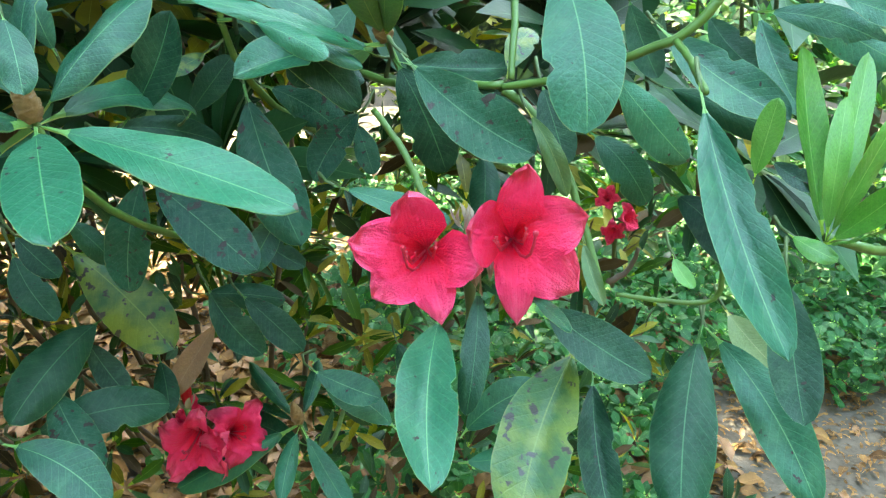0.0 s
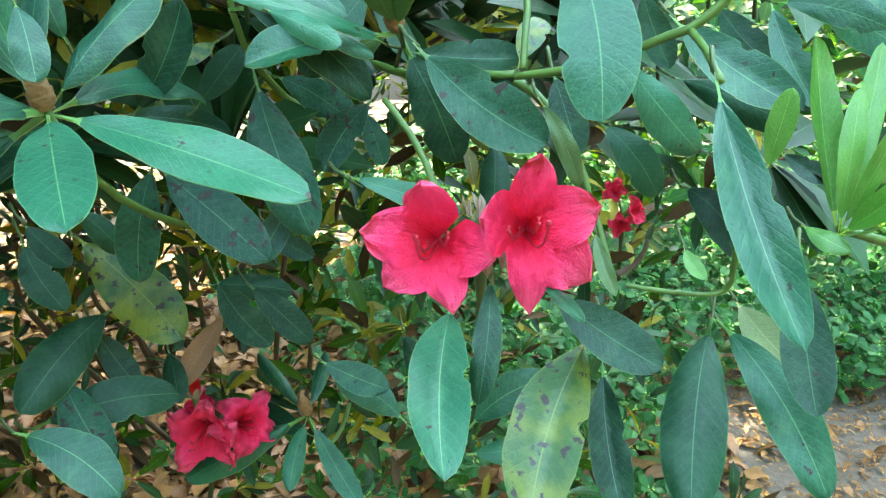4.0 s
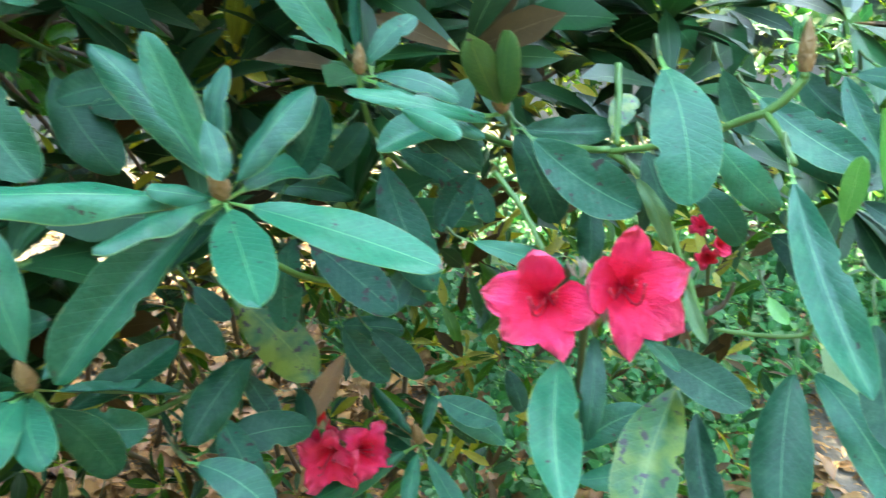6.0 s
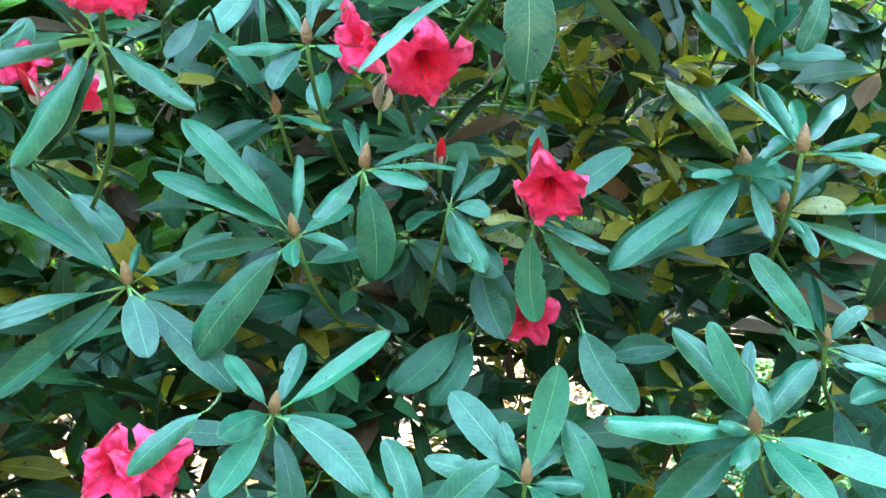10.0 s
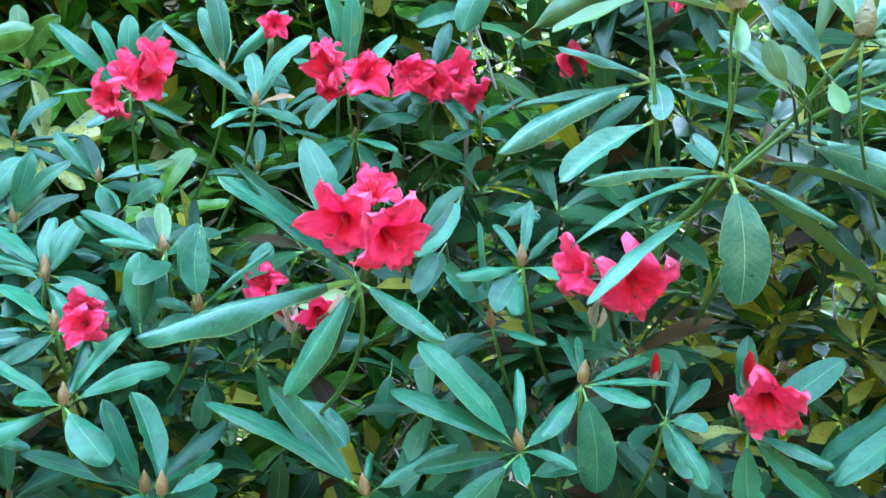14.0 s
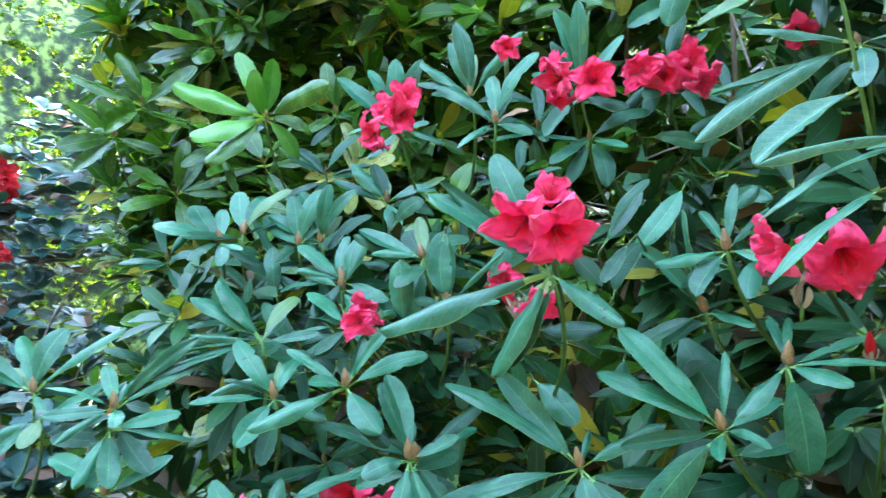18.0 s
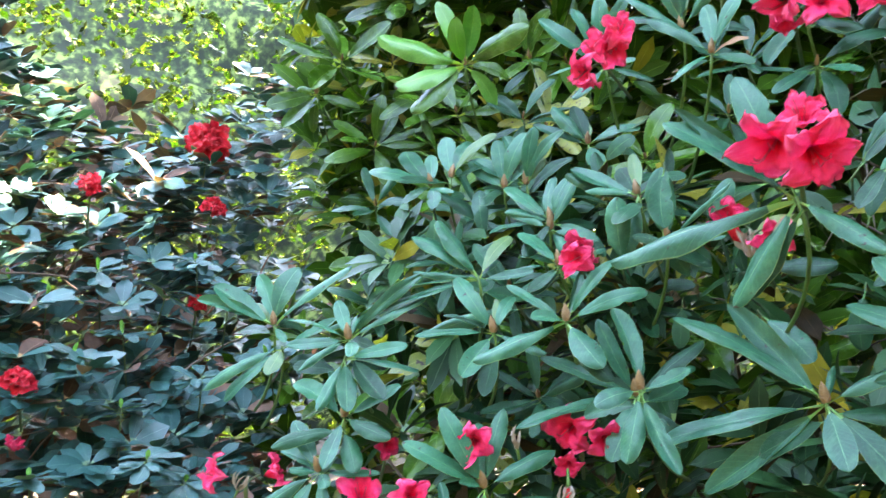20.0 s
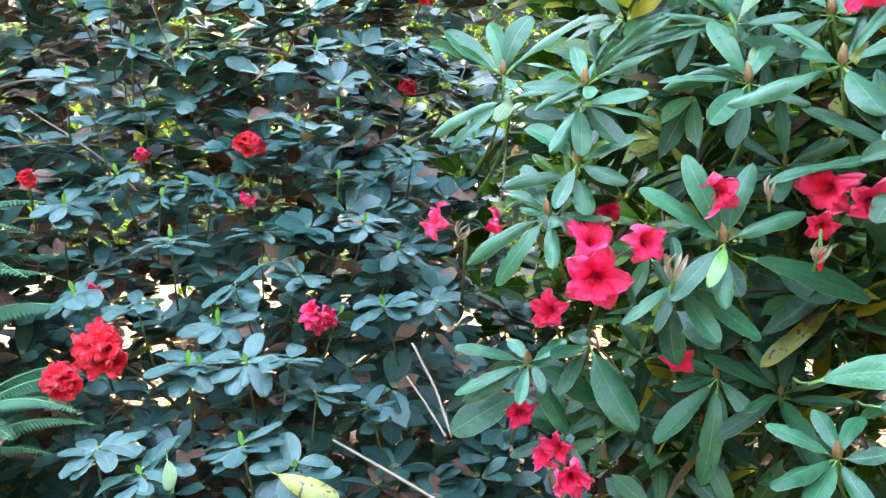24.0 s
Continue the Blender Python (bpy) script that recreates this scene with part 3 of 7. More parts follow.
def spray(base, tip, face, w, style, trim=True):
    """A single leaf on its own short stalk, with a stretch of the shoot that it grows from."""
    base, tip, face = Vector(base), Vector(tip), Vector(face)
    away = Vector((-face.x, -face.y, 0.1)).normalized()
    d = (tip - base).normalized()
    pts = [base + d * 0.004, base - d * 0.005 + away * 0.003, base - d * 0.010 + away * 0.012, base - d * 0.012 + away * 0.05 + Vector((0, 0, -0.02))]
    v, f = tube(local(pts, base), [0.0009, 0.0010, 0.0012, 0.0016])
    tw = part("twig", mesh_of("twig", v, f, [SHOOT]), main, Matrix.Translation(base))
    part("leaf", leaf_mesh(style, rng.randrange(7)), tw, along(base, tip, face, min(w * 0.9, 0.40 * (tip - base).length) if trim else w * 0.88))


def corolla(seed, depth=1.0, ruffle=1.0, lobes=()):
    """Five broad lobes joined into a funnel, one across its mouth; the throat opens along z, and one lobe points along y.
    lobes may give each lobe's bearing in degrees, length, half width, bend back and hood."""
    r_ = random.Random(seed)
    rows, cols = 18, 12
    verts, faces, uv = [], [], []
    squash = r_.uniform(-0.12, 0.12)
    for k in range(5):
        turn = math.pi / 2 + k * 2 * math.pi / 5 + r_.uniform(-0.1, 0.1)
        size, back, roll, ph, hood = r_.uniform(0.9, 1.3), r_.uniform(0.1, 1.3), r_.uniform(-0.4, 0.4), r_.uniform(0, 6), r_.uniform(-0.5, 0.9)
        broad = r_.uniform(0.185, 0.23)
        if lobes:
            turn, size, broad, back, hood = lobes[k]
            turn, roll = radians(turn), roll * 0.4
        first = len(verts)
        for i in range(rows + 1):
            s = i / rows
            rad = 0.001 + 0.057 * min(1.0, s * 7) + 0.472 * s ** 1.6 * (1 if s < 0.4 else 1 + (size - 1) * (s - 0.4) / 0.6)
            z = depth * 0.60 * (1 - (1 - s) ** 1.6) - back * max(0, s - 0.45) ** 2 * 1.25
            free = max(0.0, (s - 0.50) / 0.50)
            wide = min(rad * math.tan(math.pi / 5) * (1.6 if lobes else 1.32), broad * math.sqrt(max(0.0, 1 - free ** 2.7)) + 0.004)
            for j in range(cols + 1):
                u = j / cols * 2 - 1
                lobe = max(0.0, s - 0.4) / 0.6
                zz = z + hood * 0.11 * lobe * u * u + roll * u * s * s * 0.3
                zz -= 0.035 * math.exp(-(u * 3.2) ** 2) * s * (1.1 - s) * 2.2
                edge = abs(u) ** 2.2 * lobe + max(0.0, s - 0.8) * 1.6
                zz += ruffle * 0.068 * edge * math.sin(s * 13 + u * 6 + ph) + ruffle * 0.04 * edge * math.sin(s * 27 + u * 11 + ph * 3)
                zz += ruffle * 0.070 * s * noise.noise(Vector((k * 3.1 + u * 1.9, s * 4.6, seed * 1.7)))
                zz += ruffle * 0.042 * s * noise.noise(Vector((k * 7.3 + u * 4.0, s * 8.0, seed * 2.9)))
                x = rad - 0.06 * u * u * s - 0.05 * max(0.0, s - 0.85) * 6 * math.exp(-(u * 3.5) ** 2) + ruffle * 0.03 * s * s * noise.noise(Vector((k * 5.3 + u * 3.4, 2.0, seed * 0.9)))
                y = u * wide * (1 + ruffle * 0.12 * lobe * noise.noise(Vector((k * 2.3, s * 6.0, u + seed))))
                verts.append(((x * math.cos(turn) - y * math.sin(turn)) * (1 + squash), x * math.sin(turn) + y * math.cos(turn), zz - depth * 0.45 + 0.004 * (k % 2) * s))
                uv.append(((k + 0.5 + 0.5 * u) / 5, s))
        faces += [(first + i * (cols + 1) + j, first + i * (cols + 1) + j + 1, first + (i + 1) * (cols + 1) + j + 1, first + (i + 1) * (cols + 1) + j) for i in range(rows) for j in range(cols)]
    return verts, faces, uv


COROLLA = {}
OPEN_FLOWERS = [
    [(104, 0.90, 0.20, -0.2, 0.5), (174, 1.16, 0.23, 0.5, 0.3), (222, 1.05, 0.24, 0.4, -0.2), (284, 1.1, 0.17, 0.2, -0.5), (346, 0.86, 0.21, -0.3, -0.4)],
    [(80, 1.06, 0.19, 0.0, 0.8), (16, 1.27, 0.24, 0.4, 0.4), (-34, 1.34, 0.28, 0.6, -0.3), (-86, 1.27, 0.17, 0.5, -0.9), (172, 0.74, 0.24, -0.5, 0.6)],
]


def corolla_mesh(mat, k):
    if (mat.name, k) not in COROLLA:
        v, f, uv = corolla(20 + k, 0.85 + 0.3 * ((k * 5) % 8) / 8, 1.0 + 0.9 * ((k * 3) % 8) / 8) if k < 10 else corolla(20 + k, 0.75, 0.85, OPEN_FLOWERS[k - 10])
        COROLLA[mat.name, k] = mesh_of("corolla", v, f, [mat], uv)
    return COROLLA[mat.name, k]


def stamen_mesh(k):
    r_ = random.Random(30 + k)
    a = r_.uniform(0, 6.28)
    q = 0.03 + 0.04 * r_.random()
    L = r_.uniform(0.42, 0.62) if k else 0.78
    c, s = math.cos(a), math.sin(a)
    pts = [Vector((q * 0.3 * c, q * 0.3 * s, -0.4)), Vector((q * c, q * s - 0.03, -0.4 + L * 0.5)), Vector((q * 1.8 * c, q * 1.8 * s - 0.05, -0.4 + L * 0.85)), Vector((q * 2.4 * c, q * 2.4 * s + 0.01, -0.4 + L)), Vector((q * 2.5 * c, q * 2.5 * s + 0.035, -0.4 + L))]
    v, f = tube(pts, [0.008, 0.007, 0.007, 0.006, 0.017], 5)
    return mesh_of("stamen", v, f, [STAMEN])


STAMEN_MESH = [stamen_mesh(k) for k in range(6)]


def style_mesh(hand):
    """The curved style with its round stigma, which hangs out of the throat and turns up."""
    pts = bend(Vector((0, -0.03, -0.36)), Vector((0.05 * hand, -0.12, -0.02)), 0.0, 4) + [Vector((0.085 * hand, -0.135, 0.07)), Vector((0.115 * hand, -0.11, 0.13)), Vector((0.132 * hand, -0.05, 0.17)), Vector((0.142 * hand, 0.01, 0.19)), Vector((0.144 * hand, 0.026, 0.195)), Vector((0.145 * hand, 0.046, 0.20)), Vector((0.146 * hand, 0.054, 0.20))]
    v, f = tube(pts, [0.011] * (len(pts) - 4) + [0.011, 0.021, 0.021, 0.006], 7)
    return mesh_of("style", v, f, [STAMEN])


STYLE_MESH = [style_mesh(-1), style_mesh(1)]


def truss(flowers, parent=None, mat=None, label="", hub=None, pick=()):
    """A cluster of flowers on one stalk: place of the mouth, the way it faces, width."""
    parent, mat = parent or main, mat or PETAL
    mids = [Vector(q[:3]) - Vector(q[3:6]) * q[6] * 0.55 for q in flowers]
    node = sum(mids, Vector()) / len(mids) + Vector((0, 0, -0.012))
    face = sum((Vector(q[3:6]) for q in flowers), Vector()).normalized()
    node = Vector(hub) if hub else node - face * 0.012
    v, f = tube([Vector((0, 0, 0.004)), Vector((0, 0, -0.012)), Vector((0, 0, -0.03)) - face * 0.025, Vector((0, 0, -0.08)) - face * 0.10], [0.0035, 0.004, 0.0026, 0.003])
    for q in mids:
        a, b = tube(local(bend(node, q, 0.003, 3), node), [0.0016, 0.0014, 0.0014, 0.002], 5)
        f += [tuple(len(v) + i for i in g) for g in b]
        v += a
    head = part("flower_head", mesh_of("flower_head", v, f, [SHOOT]), parent, Matrix.Translation(node), label)
    own = random.Random(round(1000 * (node.x + 2 * node.y + 3 * node.z)))
    for i, (x, y, z, a, b, c, w, *tall) in enumerate(flowers):
        d = Vector((a, b, c))
        m = Matrix.Translation((x, y, z)) @ d.to_track_quat("Z", "Y").to_matrix().to_4x4() @ Matrix.Rotation(0.0 if pick else own.uniform(-0.3, 0.3), 4, "Z") @ Matrix.Rotation(0.0 if pick else own.uniform(-0.2, 0.2), 4, "X") @ Matrix.Rotation(0.0 if pick else own.uniform(-0.2, 0.2), 4, "Y") @ Matrix.Diagonal((w, w * (tall[0] if tall else 1), w, 1))
        part("flower", corolla_mesh(mat, pick[i] if pick else own.randrange(10)), head, m)
        for k in range(6 if w > 0.045 and parent is main else 0):
            part("stamen", STAMEN_MESH[k], head, m @ Matrix.Diagonal((1, 1, 0.62 if pick else 1, 1)) if not (pick and k == 0) else m @ Matrix.Diagonal((0.6, 0.6, 0.4, 1)))
        if pick:
            part("style", STYLE_MESH[pick[i] - 10], head, m)
    return head


def closed_bud(at, way, size):
    """A flower still closed: a red teardrop wrapped in papery bracts."""
    at, way = Vector(at), Vector(way).normalized()
    turn = way.to_track_quat("Z", "Y").to_matrix().to_4x4()
    v, f = tube([Vector((0, 0, z)) for z in (-0.9, -0.45, -0.1)], [0.06, 0.07, 0.12], 6)
    head = part("flower_head", mesh_of("flower_head", [q * size for q in v], f, [STEM]), main, Matrix.Translation(at) @ turn, "closed red flower bud in pale bracts")
    for k in range(3):
        v, f = [], []
        for i in range(9):
            s = i / 8
            r = 0.17 * math.sin(math.pi * min(1, 0.12 + s * 0.88)) ** 0.7
            for j in range(6):
                w = 2 * math.pi * (k / 3 + (j / 5 - 0.5) * 0.5 + 0.08 * s)
                v.append(Vector((r * math.cos(w), r * math.sin(w), s)) * size)
        f = [(i * 6 + j, i * 6 + j + 1, (i + 1) * 6 + j + 1, (i + 1) * 6 + j) for i in range(8) for j in range(5)]
        part("petal", mesh_of("petal", v, f, [PETAL_RED], [(j / 5, 0.35) for i in range(9) for j in range(6)]), head, Matrix.Translation(at) @ turn)
    for k in range(4):
        a = k * 1.6
        d = turn.to_3x3() @ Vector((0.22 * math.cos(a), 0.22 * math.sin(a), 0.55))
        part("bract", mesh_of("bract", *blade(5, 2, 0.1, 0.8, petiole=0.0)[:2], [BRACT]), head, along(at - way * size * 0.2, at - way * size * 0.2 + d * size, (math.cos(a), math.sin(a), 0.2), size * 0.2))


def dry_bracts(at, way, size):
    """A tuft of dry papery bracts left round a stalk."""
    at, way = Vector(at), Vector(way).normalized()
    v, f = tube([-way * size * 0.5, -way * size * 0.2, way * size * 0.1], [size * 0.05, size * 0.06, size * 0.04], 6)
    head = part("bract_tuft", mesh_of("bract_tuft", v, f, [STEM]), main, Matrix.Translation(at), "dry papery buff bracts")
    side = way.orthogonal().normalized()
    for k in range(5):
        d = way * rng.uniform(0.7, 1.1) + (Matrix.Rotation(k * 1.3 + rng.uniform(-0.3, 0.3), 3, way) @ side) * rng.uniform(0.15, 0.5)
        mesh = mesh_of("bract", *blade(7, 4, 0.14, 1.1, 1.6, petiole=0.0, sway=0.15, seed=k + 3)[:2], [BRACT])
        part("bract", mesh, head, along(at - way * size * 0.15, at + d * size * rng.uniform(0.6, 0.9), (rng.gauss(0, 1), -1, rng.gauss(0, 1)), size * rng.uniform(0.1, 0.2)))

twig((-0.197, 0.378, 1.18), (0.006, -0.714, 0.7), [(-0.321, 0.312, 1.203, 0.034), (-0.065, 0.339, 1.149, 0.035), (-0.147, 0.279, 1.153, 0.037), (-0.266, 0.384, 1.273, 0.028), (-0.234, 0.386, 1.278, 0.028), (-0.158, 0.503, 1.165, 0.026), (-0.228, 0.346, 1.196, 0.017), (-0.216, 0.264, 1.188, 0.023), (-0.146, 0.411, 1.241, 0.031), (-0.29, 0.321, 1.089, 0.042, "d"), (-0.199, 0.416, 1.255, 0.017)])
twig((-0.394, 0.322, 1.139), (0.225, -0.644, 0.731), [(-0.463, 0.251, 1.181, 0.027), (-0.468, 0.341, 1.216, 0.039), (-0.364, 0.349, 1.243, 0.039), (-0.339, 0.314, 1.144, 0.020), (-0.35, 0.266, 1.123, 0.024), (-0.417, 0.336, 1.191, 0.019), (-0.353, 0.356, 1.07, 0.029), (-0.368, 0.371, 1.159, 0.021)])
twig((-0.468, 0.235, 1.111), (0.319, -0.566, 0.76), [(-0.514, 0.177, 1.135, 0.021), (-0.527, 0.244, 1.179, 0.032), (-0.508, 0.272, 1.19, 0.033), (-0.407, 0.282, 1.171, 0.035), (-0.44, 0.163, 1.111, 0.021), (-0.476, 0.162, 1.097, 0.025), (-0.407, 0.196, 1.092, 0.025)], bud=1.3)
twig((-0.323, 0.346, 1.072), (0.136, -0.623, 0.77), [(-0.364, 0.371, 1.186, 0.038), (-0.303, 0.381, 1.092, 0.016), (-0.356, 0.309, 1.072, 0.017), (-0.261, 0.414, 1.031, 0.025), (-0.307, 0.273, 1.061, 0.025), (-0.367, 0.259, 1.047, 0.036), (-0.279, 0.283, 1.059, 0.028)], bud=1.2)
twig((-0.59, 0.224, 1.222), (0.474, -0.57, 0.671), [(-0.507, 0.297, 1.282, 0.027), (-0.544, 0.227, 1.211, 0.016), (-0.493, 0.207, 1.165, 0.039), (-0.599, 0.146, 1.176, 0.033), (-0.582, 0.267, 1.275, 0.023), (-0.555, 0.312, 1.189, 0.029), (-0.589, 0.146, 1.225, 0.028), (-0.635, 0.226, 1.272, 0.024)])
twig((-0.727, 0.217, 1.335), (0.442, -0.568, 0.68), [(-0.871, 0.152, 1.433, 0.032), (-0.81, 0.178, 1.445, 0.031), (-0.745, 0.256, 1.371, 0.010), (-0.652, 0.273, 1.378, 0.027), (-0.903, 0.142, 1.287, 0.033), (-0.857, 0.164, 1.233, 0.037), (-0.683, 0.184, 1.277, 0.033), (-0.647, 0.255, 1.232, 0.040)], extra=2, trim=False)
twig((-0.586, 0.274, 1.371), (0.322, -0.644, 0.68), [(-0.67, 0.234, 1.481, 0.037), (-0.698, 0.224, 1.435, 0.029), (-0.6, 0.313, 1.448, 0.016), (-0.556, 0.334, 1.397, 0.022), (-0.681, 0.236, 1.261, 0.043), (-0.564, 0.23, 1.348, 0.017), (-0.522, 0.248, 1.36, 0.010), (-0.679, 0.228, 1.358, 0.020, "d")], extra=2, trim=False)
twig((-0.533, 0.312, 1.43), (0.266, -0.669, 0.68), [(-0.565, 0.345, 1.481, 0.014), (-0.529, 0.317, 1.326, 0.043), (-0.451, 0.339, 1.426, 0.013), (-0.463, 0.293, 1.411, 0.024), (-0.481, 0.376, 1.451, 0.016), (-0.555, 0.253, 1.387, 0.024), (-0.547, 0.353, 1.477, 0.011)], extra=1, trim=False)
twig((-0.465, 0.353, 1.39), (0.197, -0.692, 0.68), [(-0.425, 0.353, 1.382, 0.026), (-0.428, 0.337, 1.33, 0.026), (-0.483, 0.292, 1.372, 0.022, "d"), (-0.459, 0.394, 1.447, 0.014), (-0.429, 0.406, 1.428, 0.021)], bud=0, extra=1, trim=False)
twig((-0.398, 0.413, 1.373), (0.128, -0.708, 0.68), [(-0.391, 0.431, 1.469, 0.025), (-0.305, 0.451, 1.44, 0.035), (-0.4, 0.415, 1.27, 0.035), (-0.329, 0.445, 1.296, 0.029), (-0.323, 0.412, 1.34, 0.022), (-0.439, 0.377, 1.375, 0.019, "v"), (-0.431, 0.345, 1.365, 0.016, "d")], bud=0, extra=1, trim=False)
twig((-0.196, 0.472, 1.412), (-0.047, -0.718, 0.68), [(-0.248, 0.431, 1.409, 0.015), (-0.325, 0.418, 1.322, 0.034), (-0.248, 0.413, 1.344, 0.037), (-0.27, 0.437, 1.504, 0.030, "y"), (-0.24, 0.48, 1.495, 0.013), (-0.167, 0.431, 1.405, 0.015), (-0.179, 0.427, 1.348, 0.017), (-0.153, 0.538, 1.448, 0.022)], extra=1, trim=False)
twig((-0.861, 0.088, 1.354), (0.565, -0.446, 0.68), [(-0.905, 0.093, 1.448, 0.029), (-0.841, 0.144, 1.374, 0.022), (-0.87, 0.031, 1.342, 0.027), (-0.85, 0.052, 1.28, 0.030), (-0.807, 0.088, 1.269, 0.024), (-0.894, 0.121, 1.391, 0.010)], extra=2, trim=False)
spray((-0.838, 0.225, 1.275), (-0.835, 0.174, 1.239), (0.495, -0.523, 0.68), 0.021, "g", trim=False)
twig((-0.161, 0.534, 1.367), (-0.041, -0.719, 0.68), [(-0.257, 0.51, 1.423, 0.019), (-0.335, 0.47, 1.318, 0.032), (-0.255, 0.488, 1.345, 0.032), (-0.038, 0.566, 1.311, 0.024), (-0.147, 0.483, 1.349, 0.012), (-0.134, 0.484, 1.325, 0.015), (-0.031, 0.577, 1.366, 0.013), (-0.099, 0.606, 1.417, 0.022, "d"), (-0.101, 0.536, 1.37, 0.024, "v")], extra=1, trim=False)
twig((-0.152, 0.426, 1.425), (-0.055, -0.718, 0.68), [(-0.185, 0.361, 1.414, 0.011), (-0.184, 0.472, 1.496, 0.017), (-0.155, 0.479, 1.477, 0.016), (-0.109, 0.494, 1.481, 0.022), (-0.06, 0.43, 1.392, 0.015), (-0.099, 0.424, 1.417, 0.009), (-0.088, 0.431, 1.437, 0.018), (-0.216, 0.454, 1.497, 0.012)], extra=1, trim=False)
twig((-0.13, 0.474, 1.239), (-0.065, -0.761, 0.646), [(-0.195, 0.476, 1.331, 0.032), (-0.137, 0.515, 1.304, 0.019), (-0.091, 0.493, 1.275, 0.020), (-0.045, 0.448, 1.199, 0.021), (-0.063, 0.48, 1.219, 0.019), (-0.16, 0.424, 1.269, 0.020)])
twig((-0.198, 0.593, 1.411), (-0.019, -0.832, 0.554), [(-0.276, 0.573, 1.52, 0.036, "y"), (-0.261, 0.616, 1.415, 0.024), (-0.347, 0.564, 1.314, 0.049), (-0.257, 0.56, 1.337, 0.036), (-0.119, 0.585, 1.388, 0.027), (-0.167, 0.536, 1.379, 0.026)])
twig((-0.187, 0.553, 1.523), (-0.032, -0.877, 0.48), [(-0.245, 0.493, 1.576, 0.028), (-0.214, 0.572, 1.578, 0.023), (-0.145, 0.484, 1.567, 0.033), (-0.099, 0.541, 1.523, 0.023), (-0.158, 0.585, 1.524, 0.015), (-0.224, 0.488, 1.588, 0.028)])
# shoots on this side take the dusty green with light in its colour
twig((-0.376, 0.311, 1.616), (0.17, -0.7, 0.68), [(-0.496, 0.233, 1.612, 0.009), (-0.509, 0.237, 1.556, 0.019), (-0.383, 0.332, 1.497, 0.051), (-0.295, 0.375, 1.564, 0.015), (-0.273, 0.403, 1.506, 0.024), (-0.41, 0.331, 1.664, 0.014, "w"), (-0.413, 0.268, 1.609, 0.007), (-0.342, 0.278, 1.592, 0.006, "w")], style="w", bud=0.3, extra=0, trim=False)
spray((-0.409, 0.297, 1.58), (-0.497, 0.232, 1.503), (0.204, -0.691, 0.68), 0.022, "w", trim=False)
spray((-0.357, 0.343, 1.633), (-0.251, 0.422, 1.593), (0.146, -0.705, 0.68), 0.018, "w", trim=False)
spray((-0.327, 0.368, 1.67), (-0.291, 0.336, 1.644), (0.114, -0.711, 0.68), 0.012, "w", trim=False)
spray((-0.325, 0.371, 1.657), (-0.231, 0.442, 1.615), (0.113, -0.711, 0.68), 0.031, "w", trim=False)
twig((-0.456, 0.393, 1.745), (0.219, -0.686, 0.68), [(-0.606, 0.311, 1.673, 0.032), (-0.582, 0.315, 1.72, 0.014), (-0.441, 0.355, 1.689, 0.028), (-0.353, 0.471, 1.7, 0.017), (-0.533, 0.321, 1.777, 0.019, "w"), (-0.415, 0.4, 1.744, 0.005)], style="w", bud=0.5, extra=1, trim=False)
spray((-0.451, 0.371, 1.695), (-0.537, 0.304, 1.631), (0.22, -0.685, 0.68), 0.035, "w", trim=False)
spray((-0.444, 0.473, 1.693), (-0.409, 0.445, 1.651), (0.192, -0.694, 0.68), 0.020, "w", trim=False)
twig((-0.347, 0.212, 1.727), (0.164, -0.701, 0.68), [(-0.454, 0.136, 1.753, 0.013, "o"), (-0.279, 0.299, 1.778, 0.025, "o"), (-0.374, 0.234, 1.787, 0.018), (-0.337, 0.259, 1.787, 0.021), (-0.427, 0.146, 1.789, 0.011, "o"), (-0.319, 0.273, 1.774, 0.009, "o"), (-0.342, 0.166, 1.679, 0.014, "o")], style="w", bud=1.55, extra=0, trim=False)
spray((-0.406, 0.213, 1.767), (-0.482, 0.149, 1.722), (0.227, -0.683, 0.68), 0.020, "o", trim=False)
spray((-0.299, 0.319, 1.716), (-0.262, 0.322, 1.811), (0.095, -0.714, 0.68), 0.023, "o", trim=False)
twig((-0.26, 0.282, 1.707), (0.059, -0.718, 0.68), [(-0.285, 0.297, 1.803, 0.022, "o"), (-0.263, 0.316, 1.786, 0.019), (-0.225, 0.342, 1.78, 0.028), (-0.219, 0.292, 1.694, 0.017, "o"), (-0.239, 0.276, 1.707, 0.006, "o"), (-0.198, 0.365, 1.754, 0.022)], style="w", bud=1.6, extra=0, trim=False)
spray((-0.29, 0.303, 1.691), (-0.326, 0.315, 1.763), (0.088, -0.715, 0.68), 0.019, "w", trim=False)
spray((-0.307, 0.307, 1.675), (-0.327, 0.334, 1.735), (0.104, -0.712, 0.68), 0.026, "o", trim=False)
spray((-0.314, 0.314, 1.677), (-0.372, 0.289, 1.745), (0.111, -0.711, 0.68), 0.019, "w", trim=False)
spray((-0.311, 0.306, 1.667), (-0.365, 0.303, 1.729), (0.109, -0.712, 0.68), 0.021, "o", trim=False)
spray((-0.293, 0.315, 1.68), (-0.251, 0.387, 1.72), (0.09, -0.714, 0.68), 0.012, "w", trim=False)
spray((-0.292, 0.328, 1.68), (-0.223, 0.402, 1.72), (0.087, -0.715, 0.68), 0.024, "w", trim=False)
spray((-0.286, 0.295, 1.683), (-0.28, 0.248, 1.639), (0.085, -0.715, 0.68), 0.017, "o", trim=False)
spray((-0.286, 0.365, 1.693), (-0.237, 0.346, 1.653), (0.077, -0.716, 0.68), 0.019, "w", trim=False)
